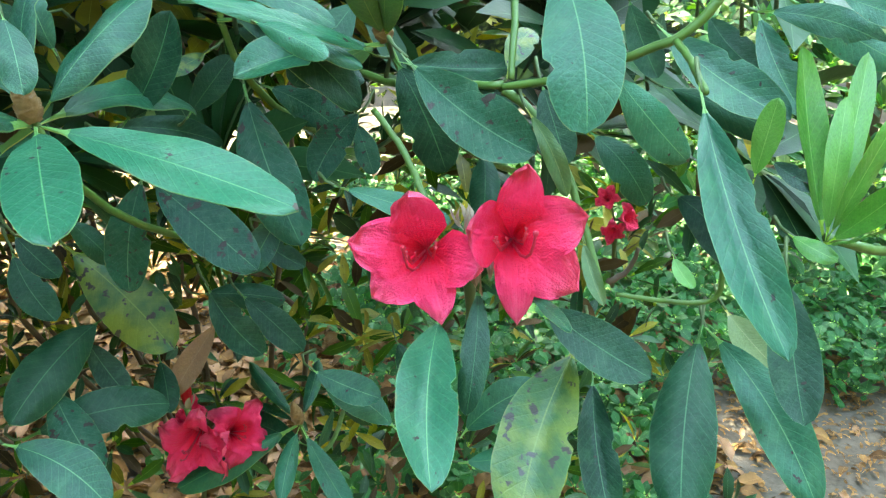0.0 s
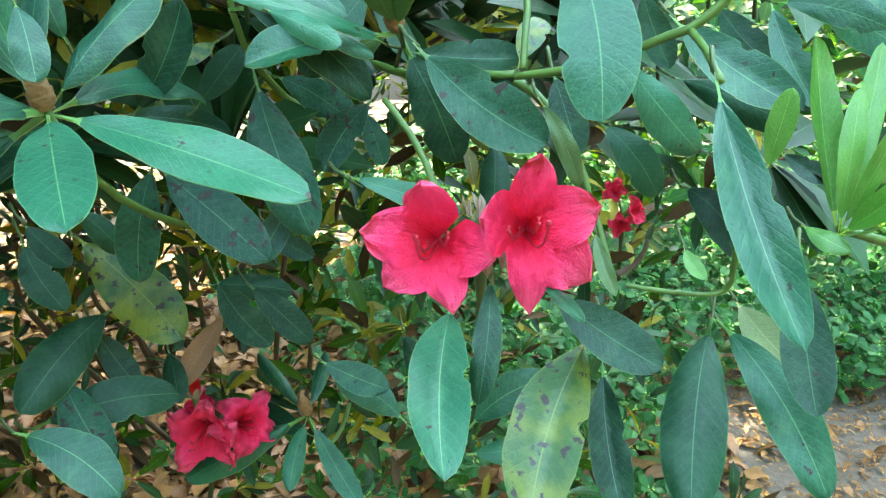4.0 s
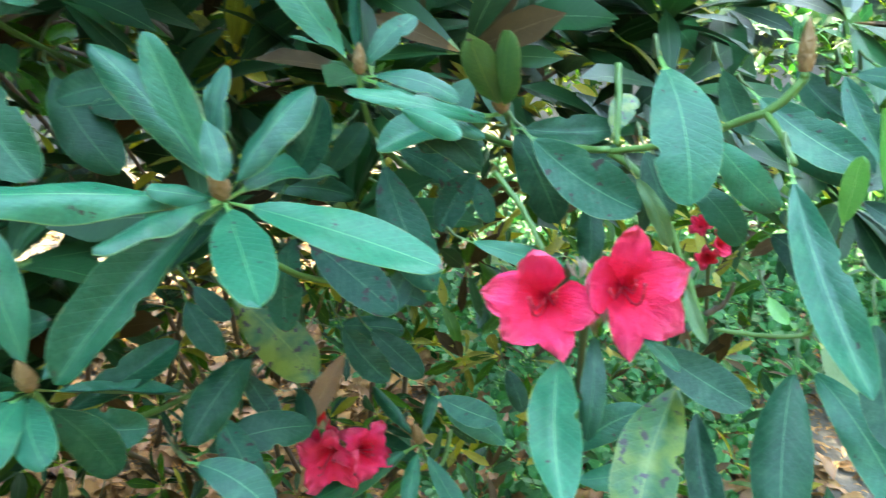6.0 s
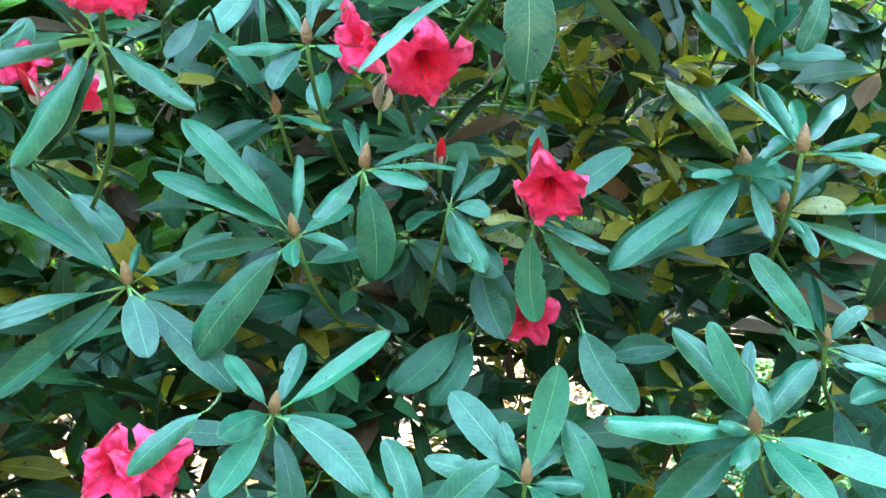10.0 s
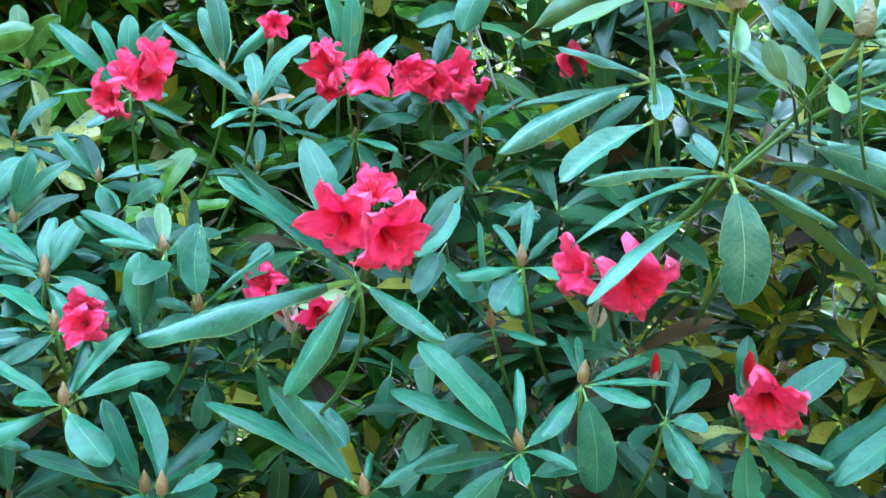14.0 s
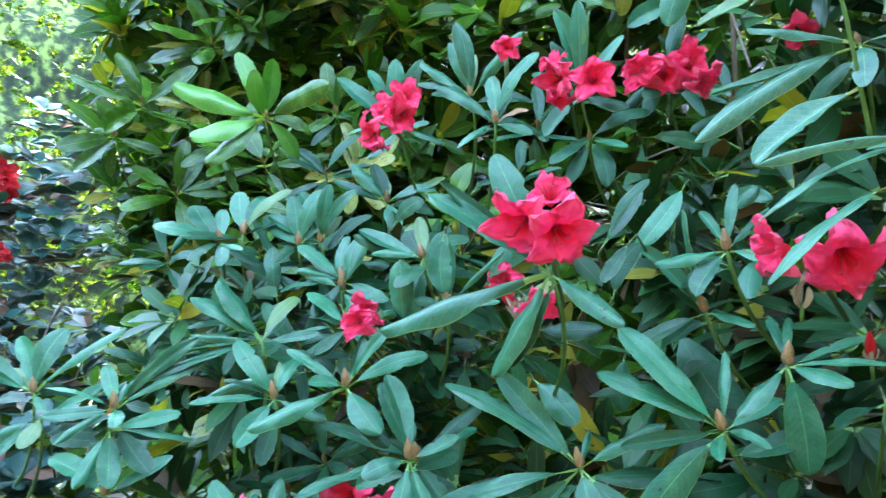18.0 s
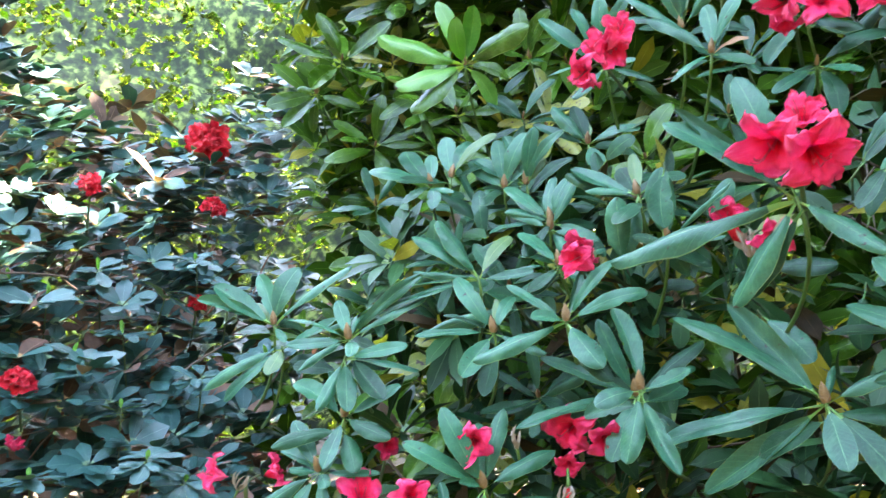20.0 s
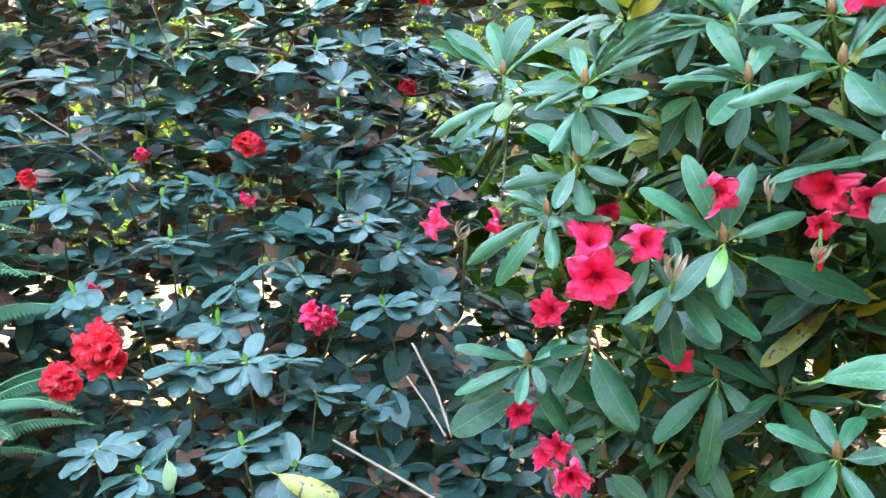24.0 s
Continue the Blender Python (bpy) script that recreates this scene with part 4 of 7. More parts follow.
twig((-1.303, 0.238, 1.676), (0.624, -0.36, 0.68), [(-1.377, 0.176, 1.736, 0.033), (-1.34, 0.22, 1.773, 0.033), (-1.277, 0.246, 1.775, 0.030), (-1.227, 0.269, 1.757, 0.025), (-1.361, 0.182, 1.68, 0.016), (-1.302, 0.28, 1.727, 0.016, "o"), (-1.369, 0.216, 1.757, 0.021, "d")], extra=2, trim=False)
twig((-1.217, 0.226, 1.598), (0.613, -0.377, 0.68), [(-1.289, 0.186, 1.669, 0.031), (-1.24, 0.247, 1.676, 0.027), (-1.207, 0.263, 1.673, 0.024), (-1.271, 0.169, 1.623, 0.012), (-1.152, 0.28, 1.535, 0.028), (-1.315, 0.163, 1.594, 0.025), (-1.203, 0.184, 1.56, 0.017, "d")], extra=2, trim=False)
twig((-1.136, 0.182, 1.518), (0.612, -0.38, 0.68), [(-1.216, 0.162, 1.581, 0.032), (-1.228, 0.17, 1.544, 0.021), (-1.232, 0.121, 1.511, 0.019), (-1.109, 0.246, 1.542, 0.023), (-1.054, 0.183, 1.486, 0.026), (-1.142, 0.126, 1.482, 0.022, "d")], extra=2, trim=False)
twig((-1.022, 0.244, 1.607), (0.567, -0.444, 0.68), [(-1.117, 0.2, 1.664, 0.029), (-1.071, 0.255, 1.657, 0.035, "d"), (-1.024, 0.209, 1.519, 0.038), (-1.071, 0.189, 1.621, 0.016), (-1.051, 0.264, 1.675, 0.023, "o"), (-0.994, 0.31, 1.634, 0.025, "d")], extra=2, trim=False)
twig((-0.97, 0.243, 1.53), (0.553, -0.461, 0.68), [(-0.966, 0.236, 1.634, 0.030), (-0.994, 0.204, 1.545, 0.017), (-0.889, 0.281, 1.598, 0.013), (-0.895, 0.272, 1.532, 0.019), (-0.971, 0.188, 1.505, 0.025, "d")], extra=2, trim=False)
twig((-1.339, 0.403, 1.766), (0.589, -0.415, 0.68), [(-1.422, 0.336, 1.822, 0.027), (-1.392, 0.364, 1.851, 0.034), (-1.382, 0.406, 1.853, 0.038, "d"), (-1.234, 0.466, 1.796, 0.025, "o"), (-1.249, 0.455, 1.778, 0.029), (-1.289, 0.389, 1.706, 0.039), (-1.374, 0.421, 1.821, 0.022, "o")], extra=2, trim=False)
twig((-1.07, 0.402, 1.888), (0.529, -0.488, 0.68), [(-1.065, 0.377, 2.013, 0.036), (-1.096, 0.386, 1.991, 0.035), (-1.129, 0.346, 1.96, 0.029), (-1.158, 0.359, 1.935, 0.023), (-0.978, 0.442, 1.977, 0.029), (-1.083, 0.427, 1.973, 0.020, "o"), (-1.112, 0.351, 1.899, 0.032, "d")], extra=2, trim=False)
twig((-0.99, 0.377, 1.816), (0.513, -0.505, 0.68), [(-1.013, 0.396, 1.903, 0.031), (-0.913, 0.407, 1.91, 0.031), (-1.056, 0.317, 1.89, 0.031), (-1.01, 0.313, 1.774, 0.018), (-0.933, 0.393, 1.822, 0.015, "b"), (-0.912, 0.377, 1.777, 0.022, "d"), (-0.99, 0.417, 1.878, 0.020)], extra=2, trim=False)
twig((-1.212, 0.357, 1.869), (0.577, -0.431, 0.68), [(-1.292, 0.28, 1.978, 0.037), (-1.239, 0.315, 1.981, 0.032), (-1.194, 0.343, 1.989, 0.037), (-1.155, 0.37, 1.979, 0.029), (-1.304, 0.295, 1.875, 0.017), (-1.235, 0.299, 1.815, 0.031), (-1.155, 0.376, 1.865, 0.022), (-1.121, 0.38, 1.819, 0.025, "d")], bud=0, extra=2, trim=False)
twig((-0.918, 0.498, 1.856), (0.449, -0.563, 0.68), [(-0.924, 0.463, 1.996, 0.034), (-0.892, 0.483, 2.002, 0.031), (-0.88, 0.495, 1.984, 0.018, "o"), (-0.847, 0.527, 1.936, 0.029), (-0.948, 0.44, 1.791, 0.035), (-0.996, 0.474, 1.917, 0.033), (-0.835, 0.504, 1.812, 0.029, "d"), (-0.949, 0.475, 1.955, 0.025, "d")], bud=0, extra=2, trim=False)
twig((-0.836, 0.611, 1.895), (0.382, -0.61, 0.68), [(-0.816, 0.645, 1.989, 0.028, "d"), (-0.767, 0.671, 1.833, 0.025), (-0.854, 0.567, 1.811, 0.033), (-0.93, 0.567, 1.817, 0.034, "d"), (-0.794, 0.634, 1.804, 0.029), (-0.796, 0.674, 1.955, 0.024, "d")], bud=0, extra=2, trim=False)
twig((-0.908, 0.495, 1.782), (0.446, -0.565, 0.68), [(-0.933, 0.428, 1.743, 0.028), (-0.834, 0.491, 1.75, 0.020), (-0.871, 0.482, 1.698, 0.034, "d"), (-0.914, 0.447, 1.708, 0.031, "d"), (-0.839, 0.561, 1.816, 0.032, "d")], bud=0.6, extra=2, trim=False)
twig((-0.683, 0.153, 1.538), (0.473, -0.543, 0.68), [(-0.85, 0.052, 1.496, 0.043), (-0.601, 0.16, 1.478, 0.026), (-0.736, 0.111, 1.439, 0.031), (-0.772, 0.073, 1.634, 0.039), (-0.705, 0.11, 1.665, 0.042), (-0.759, 0.079, 1.645, 0.020, "d")], bud=0, extra=2, trim=False)
spray((-0.647, 0.195, 1.562), (-0.631, 0.245, 1.624), (0.431, -0.576, 0.68), 0.025, "d", trim=False)
spray((-0.656, 0.213, 1.51), (-0.65, 0.258, 1.568), (0.429, -0.578, 0.68), 0.028, "d", trim=False)
twig((-0.595, 0.333, 1.553), (0.341, -0.634, 0.68), [(-0.589, 0.354, 1.627, 0.015), (-0.607, 0.284, 1.506, 0.028), (-0.536, 0.329, 1.524, 0.019), (-0.632, 0.346, 1.604, 0.012), (-0.643, 0.27, 1.544, 0.022), (-0.57, 0.383, 1.599, 0.014)], extra=2, trim=False)
twig((-0.641, 0.349, 1.491), (0.364, -0.621, 0.68), [(-0.688, 0.299, 1.573, 0.020), (-0.689, 0.339, 1.553, 0.018), (-0.639, 0.324, 1.606, 0.012), (-0.723, 0.303, 1.454, 0.035, "d"), (-0.576, 0.339, 1.471, 0.023)], trim=False)
twig((-1.373, -0.195, 1.457), (0.696, -0.183, 0.68), [(-1.403, -0.279, 1.524, 0.042), (-1.416, -0.206, 1.54, 0.031), (-1.377, -0.15, 1.547, 0.039), (-1.323, -0.082, 1.542, 0.029), (-1.414, -0.304, 1.504, 0.022), (-1.426, -0.215, 1.495, 0.019, "o"), (-1.319, -0.191, 1.43, 0.015)], extra=2, trim=False)
twig((-1.359, -0.187, 1.421), (0.695, -0.189, 0.68), [(-1.408, -0.3, 1.365, 0.025), (-1.397, -0.271, 1.346, 0.038), (-1.351, -0.099, 1.463, 0.022), (-1.322, -0.221, 1.384, 0.029, "o"), (-1.316, -0.124, 1.432, 0.018)], bud=0, extra=2, trim=False)
twig((-1.229, -0.124, 1.428), (0.676, -0.248, 0.68), [(-1.273, -0.124, 1.487, 0.025), (-1.263, -0.096, 1.464, 0.011), (-1.183, -0.02, 1.517, 0.020), (-1.184, -0.019, 1.483, 0.023), (-1.287, -0.198, 1.462, 0.014), (-1.249, -0.209, 1.426, 0.021), (-1.214, -0.202, 1.391, 0.013), (-1.183, -0.139, 1.405, 0.022)], extra=2, trim=False)
twig((-1.229, -0.131, 1.402), (0.678, -0.244, 0.68), [(-1.191, -0.034, 1.379, 0.023), (-1.185, -0.146, 1.332, 0.034), (-1.203, -0.182, 1.336, 0.022), (-1.184, -0.052, 1.416, 0.023)], bud=0, extra=2, trim=False)
twig((-1.201, -0.145, 1.323), (0.678, -0.241, 0.68), [(-1.261, -0.197, 1.372, 0.035), (-1.247, -0.149, 1.386, 0.018), (-1.202, -0.058, 1.361, 0.024), (-1.225, -0.089, 1.354, 0.020, "n"), (-1.168, -0.188, 1.264, 0.025), (-1.133, -0.105, 1.297, 0.029, "d")], extra=2, trim=False)
twig((-1.207, -0.181, 1.254), (0.686, -0.218, 0.68), [(-1.257, -0.2, 1.321, 0.030), (-1.267, -0.217, 1.281, 0.021), (-1.163, -0.109, 1.249, 0.015), (-1.252, -0.283, 1.185, 0.026), (-1.237, -0.244, 1.157, 0.034), (-1.163, -0.191, 1.187, 0.024), (-1.157, -0.188, 1.242, 0.021), (-1.257, -0.189, 1.272, 0.010, "n"), (-1.206, -0.223, 1.263, 0.014)], extra=2, trim=False)
twig((-1.095, 0.009, 1.224), (0.627, -0.354, 0.68), [(-1.109, -0.042, 1.333, 0.037), (-1.131, 0.025, 1.305, 0.026), (-1.102, 0.049, 1.324, 0.029), (-1.081, 0.114, 1.263, 0.029), (-1.131, -0.091, 1.291, 0.032), (-1.055, -0.012, 1.147, 0.028), (-1.09, -0.065, 1.153, 0.029), (-1.06, -0.032, 1.173, 0.021, "n"), (-1.131, -0.068, 1.128, 0.028, "n"), (-1.092, -0.03, 1.237, 0.015)], extra=2, trim=False)
twig((-1.024, 0.213, 1.329), (0.548, -0.467, 0.68), [(-1.049, 0.177, 1.437, 0.030), (-0.984, 0.305, 1.399, 0.030, "d"), (-1.026, 0.324, 1.361, 0.026), (-1.088, 0.057, 1.297, 0.030), (-1.002, 0.145, 1.252, 0.043), (-1.07, 0.091, 1.39, 0.023), (-0.97, 0.223, 1.272, 0.028, "d")], extra=2, trim=False)
twig((-1.023, 0.108, 1.435), (0.582, -0.424, 0.68), [(-1.079, 0.053, 1.49, 0.018), (-0.98, 0.212, 1.469, 0.025), (-0.968, 0.12, 1.375, 0.047), (-1.026, 0.054, 1.444, 0.022), (-1.047, 0.156, 1.506, 0.014), (-1.072, -0.009, 1.391, 0.032), (-1.012, 0.185, 1.515, 0.017)], extra=2, trim=False)
twig((-1.128, 0.057, 1.425), (0.619, -0.368, 0.68), [(-1.166, 0.02, 1.509, 0.035), (-1.191, 0.009, 1.456, 0.018), (-1.152, 0.108, 1.478, 0.020), (-1.169, -0.048, 1.428, 0.019), (-1.105, -0.012, 1.37, 0.034), (-1.063, 0.099, 1.393, 0.020), (-1.161, 0.084, 1.477, 0.017, "o")], extra=2, trim=False)
twig((-1.162, 0.056, 1.505), (0.625, -0.358, 0.68), [(-1.182, 0.004, 1.594, 0.045), (-1.194, -0.033, 1.572, 0.035), (-1.177, 0.125, 1.569, 0.024, "o"), (-1.221, -0.086, 1.461, 0.020), (-1.23, -0.109, 1.46, 0.018), (-1.119, 0.125, 1.512, 0.020), (-1.188, -0.037, 1.519, 0.017), (-1.188, 0.104, 1.539, 0.019)], bud=0, extra=2, trim=False)
spray((-1.338, 0.168, 1.579), (-1.355, 0.173, 1.676), (0.622, -0.362, 0.68), 0.033, "g", trim=False)
twig((-1.354, 0.079, 1.68), (0.644, -0.322, 0.68), [(-1.392, -0.02, 1.71, 0.042), (-1.407, 0.056, 1.752, 0.051), (-1.39, 0.099, 1.744, 0.028), (-1.311, 0.06, 1.634, 0.028), (-1.297, 0.091, 1.658, 0.020), (-1.329, 0.014, 1.644, 0.027, "d")], extra=2, trim=False)
twig((-1.35, 0.115, 1.694), (0.636, -0.338, 0.68), [(-1.387, 0.128, 1.777, 0.039), (-1.371, 0.171, 1.766, 0.030), (-1.315, 0.192, 1.769, 0.022, "o"), (-1.365, 0.191, 1.723, 0.019)], extra=2, trim=False)
twig((-1.324, 0.205, 1.673), (0.611, -0.381, 0.68), [(-1.38, 0.169, 1.734, 0.039), (-1.353, 0.214, 1.769, 0.039), (-1.302, 0.247, 1.771, 0.035), (-1.287, 0.287, 1.75, 0.024), (-1.27, 0.249, 1.61, 0.034), (-1.298, 0.142, 1.638, 0.027, "d")], extra=2, trim=False)
twig((-1.214, 0.22, 1.585), (0.589, -0.414, 0.68), [(-1.236, 0.252, 1.678, 0.022), (-1.19, 0.268, 1.681, 0.024), (-1.15, 0.266, 1.559, 0.027), (-1.275, 0.177, 1.627, 0.026), (-1.19, 0.154, 1.539, 0.033, "d"), (-1.162, 0.225, 1.528, 0.025)], extra=2, trim=False)
twig((-1.075, 0.289, 1.609), (0.538, -0.478, 0.68), [(-1.118, 0.292, 1.675, 0.040, "o"), (-1.113, 0.187, 1.654, 0.030), (-1.051, 0.225, 1.542, 0.040), (-1.08, 0.229, 1.621, 0.017), (-1.091, 0.364, 1.64, 0.024)], extra=2, trim=False)
twig((-1.32, -0.167, 1.027), (0.68, -0.237, 0.68), [(-1.347, -0.276, 1.05, 0.029), (-1.341, -0.276, 0.979, 0.024), (-1.337, -0.265, 0.969, 0.031), (-1.272, -0.198, 0.978, 0.022), (-1.265, -0.163, 0.995, 0.019), (-1.297, -0.111, 0.921, 0.035), (-1.292, -0.067, 0.974, 0.048, "d"), (-1.372, -0.183, 1.054, 0.025), (-1.352, -0.097, 1.054, 0.029)], extra=2, trim=False)
spray((-1.348, -0.162, 0.978), (-1.367, -0.275, 0.912), (0.681, -0.234, 0.68), 0.060, "d", trim=False)
twig((-1.308, -0.076, 1.052), (0.66, -0.288, 0.68), [(-1.28, -0.01, 0.918, 0.053), (-1.273, -0.15, 1.047, 0.032), (-1.246, -0.051, 0.999, 0.035, "d"), (-1.265, -0.139, 0.991, 0.027, "d")], bud=0, extra=2, trim=False)
twig((-1.247, 0.104, 1.009), (0.607, -0.387, 0.68), [(-1.259, 0.01, 0.91, 0.049), (-1.238, 0.099, 0.901, 0.037), (-1.199, 0.136, 0.955, 0.028), (-1.298, 0.086, 1.022, 0.021), (-1.217, 0.013, 1.003, 0.023), (-1.238, 0.076, 0.848, 0.037)], extra=2, trim=False)
twig((-1, 0.109, 0.973), (0.55, -0.465, 0.68), [(-1.055, 0.048, 1.001, 0.027), (-1.049, 0.112, 1.019, 0.027), (-0.972, 0, 0.959, 0.031), (-0.96, 0.041, 0.932, 0.035), (-0.944, 0.115, 0.932, 0.025), (-0.972, 0.16, 0.987, 0.025), (-1.034, 0.174, 1.008, 0.023)], extra=2, trim=False)
twig((-1.127, -0.035, 1.171), (0.626, -0.356, 0.68), [(-1.096, 0.068, 1.098, 0.032), (-1.089, 0.004, 1.098, 0.035), (-1.069, 0.009, 1.163, 0.021), (-1.173, -0.019, 1.225, 0.017), (-1.111, -0.119, 1.122, 0.020), (-1.085, -0.087, 1.115, 0.020, "d")], extra=2, trim=False)
spray((-1.097, 0.033, 1.208), (-1.055, 0.193, 1.152), (0.599, -0.399, 0.68), 0.045, "d", trim=False)
spray((-1.197, 0.123, 1.072), (-1.179, 0.234, 1.157), (0.593, -0.409, 0.68), 0.038, "d", trim=False)
spray((-1.181, 0.247, 1.124), (-1.197, 0.139, 1.035), (0.554, -0.46, 0.68), 0.035, "v", trim=False)
twig((-1.49, 0.232, 1.954), (0.834, -0.411, 0.368), [(-1.529, 0.064, 2.007, 0.057, "n"), (-1.493, 0.181, 2.082, 0.049, "n"), (-1.396, 0.209, 2.038, 0.046, "n"), (-1.359, 0.304, 1.995, 0.056, "l"), (-1.511, 0.307, 1.877, 0.039, "n"), (-1.504, 0.116, 1.855, 0.055, "l"), (-1.502, 0.084, 1.901, 0.056, "n"), (-1.482, 0.328, 1.933, 0.035, "l"), (-1.42, 0.179, 2.02, 0.039, "n")])
twig((-2.153, 0.132, 2.09), (0.888, -0.251, 0.384), [(-2.145, 0.03, 1.989, 0.052, "l"), (-2.193, 0.086, 2.112, 0.024, "l"), (-2.072, 0.153, 2.129, 0.033, "l"), (-2.078, 0.225, 2.033, 0.048, "l"), (-2.212, 0.132, 1.998, 0.039, "l"), (-2.143, -0.01, 2.043, 0.054, "l")])
twig((-1.613, 0.467, 2.034), (0.767, -0.531, 0.361), [(-1.604, 0.355, 2.054, 0.041, "l"), (-1.612, 0.445, 2.153, 0.043, "l"), (-1.51, 0.456, 2.108, 0.046, "l"), (-1.503, 0.501, 2.053, 0.042, "l"), (-1.664, 0.487, 1.97, 0.030, "l"), (-1.616, 0.386, 1.98, 0.035, "l")])
twig((-1.243, 0.835, 2.313), (0.577, -0.777, 0.25), [(-1.301, 0.702, 2.311, 0.052, "l"), (-1.336, 0.832, 2.272, 0.036, "l"), (-1.243, 0.81, 2.225, 0.033, "l"), (-1.121, 0.935, 2.265, 0.059, "l"), (-1.014, 0.992, 2.231, 0.096, "l"), (-1.16, 0.877, 2.202, 0.052, "o"), (-1.149, 0.95, 2.199, 0.067, "y")])
twig((-1.42, 0.263, 1.329), (0.687, -0.466, 0.557), [(-1.418, 0.154, 1.375, 0.043, "n"), (-1.459, 0.252, 1.417, 0.035, "n"), (-1.343, 0.269, 1.395, 0.037, "n"), (-1.323, 0.297, 1.368, 0.040, "n"), (-1.486, 0.218, 1.309, 0.030, "n"), (-1.339, 0.281, 1.309, 0.031, "l")])
twig((-0.033, 0.484, 1.209), (-0.157, -0.732, 0.663), [(-0.114, 0.434, 1.196, 0.032), (-0.079, 0.519, 1.183, 0.023, "o"), (-0.028, 0.433, 1.266, 0.028, "o"), (-0.052, 0.438, 1.262, 0.026, "o")])

spray((0, 0.375, 1.085), (-0.005, 0.273, 1.047), (0.006, -0.694, 0.72), 0.032, "g")
spray((0.018, 0.371, 1.101), (0.011, 0.328, 1.049), (-0.03, -0.728, 0.685), 0.016, "d")
spray((0.048, 0.384, 1.086), (0.106, 0.356, 1.054), (-0.151, -0.725, 0.672), 0.030, "d")
spray((0.044, 0.367, 1.096), (0.056, 0.312, 1.101), (-0.112, -0.747, 0.656), 0.008, "g")
spray((0.078, 0.398, 1.056), (0.035, 0.305, 0.994), (-0.105, -0.662, 0.742), 0.043, "y")
spray((0.089, 0.416, 1.028), (0.092, 0.349, 0.965), (-0.154, -0.65, 0.744), 0.025, "d")
spray((0.108, 0.335, 1.205), (0.124, 0.252, 1.118), (-0.305, -0.759, 0.575), 0.025, "g")
spray((0.176, 0.377, 1.107), (0.176, 0.332, 1.041), (-0.335, -0.675, 0.658), 0.028, "d")
spray((0.162, 0.448, 1.041), (0.129, 0.352, 0.966), (-0.237, -0.651, 0.721), 0.042, "d")
spray((0.164, 0.447, 1.04), (0.206, 0.36, 0.971), (-0.296, -0.642, 0.707), 0.032, "g")
spray((0.177, 0.458, 1.05), (0.201, 0.399, 1.026), (-0.304, -0.686, 0.661), 0.028, "p")
spray((0.048, 0.357, 1.254), (0.057, 0.309, 1.189), (-0.142, -0.889, 0.435), 0.036, "g")
spray((-0.022, 0.427, 1.209), (0.05, 0.417, 1.156), (-0.029, -0.873, 0.487), 0.046, "s")
spray((0.054, 0.443, 1.193), (0.068, 0.423, 1.149), (-0.121, -0.858, 0.499), 0.025, "d")
spray((0.092, 0.448, 1.2), (0.145, 0.456, 1.143), (-0.219, -0.844, 0.489), 0.030, "g")
spray((0.037, 0.465, 1.191), (0.055, 0.496, 1.216), (-0.085, -0.895, 0.439), 0.022, "y")
spray((-0.051, 0.517, 1.236), (-0.092, 0.487, 1.183), (0.128, -0.895, 0.427), 0.055, "d")
spray((-0.037, 0.466, 1.203), (-0.125, 0.401, 1.238), (0.173, -0.893, 0.416), 0.014, "g")
spray((-0.097, 0.408, 1.227), (-0.056, 0.394, 1.21), (0.169, -0.89, 0.424), 0.015, "g")
spray((-0.188, 0.455, 1.163), (-0.151, 0.455, 1.229), (0.312, -0.837, 0.449), 0.030, "d")
spray((-0.123, 0.491, 1.184), (-0.085, 0.446, 1.094), (0.181, -0.824, 0.537), 0.040, "s")
spray((-0.051, 0.521, 1.165), (-0.084, 0.497, 1.121), (0.113, -0.848, 0.519), 0.028, "s")
spray((-0.187, 0.482, 1.132), (-0.196, 0.454, 1.06), (0.308, -0.754, 0.58), 0.030, "s")
spray((-0.181, 0.463, 1.134), (-0.11, 0.436, 1.082), (0.25, -0.776, 0.58), 0.036, "s")
spray((-0.098, 0.47, 1.112), (-0.12, 0.452, 1.074), (0.185, -0.782, 0.596), 0.033, "g")
spray((-0.063, 0.44, 1.133), (0.005, 0.438, 1.111), (0.054, -0.818, 0.572), 0.017, "g")
spray((-0.271, 0.527, 1.068), (-0.193, 0.507, 0.994), (0.318, -0.711, 0.628), 0.052, "y")
spray((-0.243, 0.519, 1.015), (-0.275, 0.433, 0.978), (0.356, -0.652, 0.669), 0.039, "d")
spray((-0.256, 0.508, 1.004), (-0.227, 0.499, 0.961), (0.32, -0.667, 0.673), 0.028, "d")
spray((-0.265, 0.47, 0.989), (-0.224, 0.436, 0.94), (0.336, -0.622, 0.708), 0.039, "s")
spray((-0.263, 0.403, 0.984), (-0.198, 0.389, 0.949), (0.341, -0.588, 0.733), 0.033, "g")
spray((-0.286, 0.46, 0.949), (-0.2, 0.505, 0.951), (0.317, -0.631, 0.708), 0.035, "d")
spray((-0.036, 0.555, 0.895), (-0.095, 0.571, 0.933), (0.08, -0.686, 0.723), 0.034, "g")
spray((-0.193, 0.622, 0.967), (-0.222, 0.564, 0.921), (0.243, -0.694, 0.678), 0.024, "b")
spray((-0.191, 0.586, 1.014), (-0.146, 0.573, 0.956), (0.212, -0.726, 0.654), 0.036, "d")
spray((-0.177, 0.626, 0.99), (-0.121, 0.615, 0.938), (0.176, -0.732, 0.659), 0.031, "d")
spray((0.028, 0.537, 1.136), (0.027, 0.505, 1.091), (-0.044, -0.831, 0.554), 0.024, "d")
spray((0.098, 0.531, 1.148), (0.138, 0.511, 1.101), (-0.187, -0.823, 0.536), 0.028, "d")
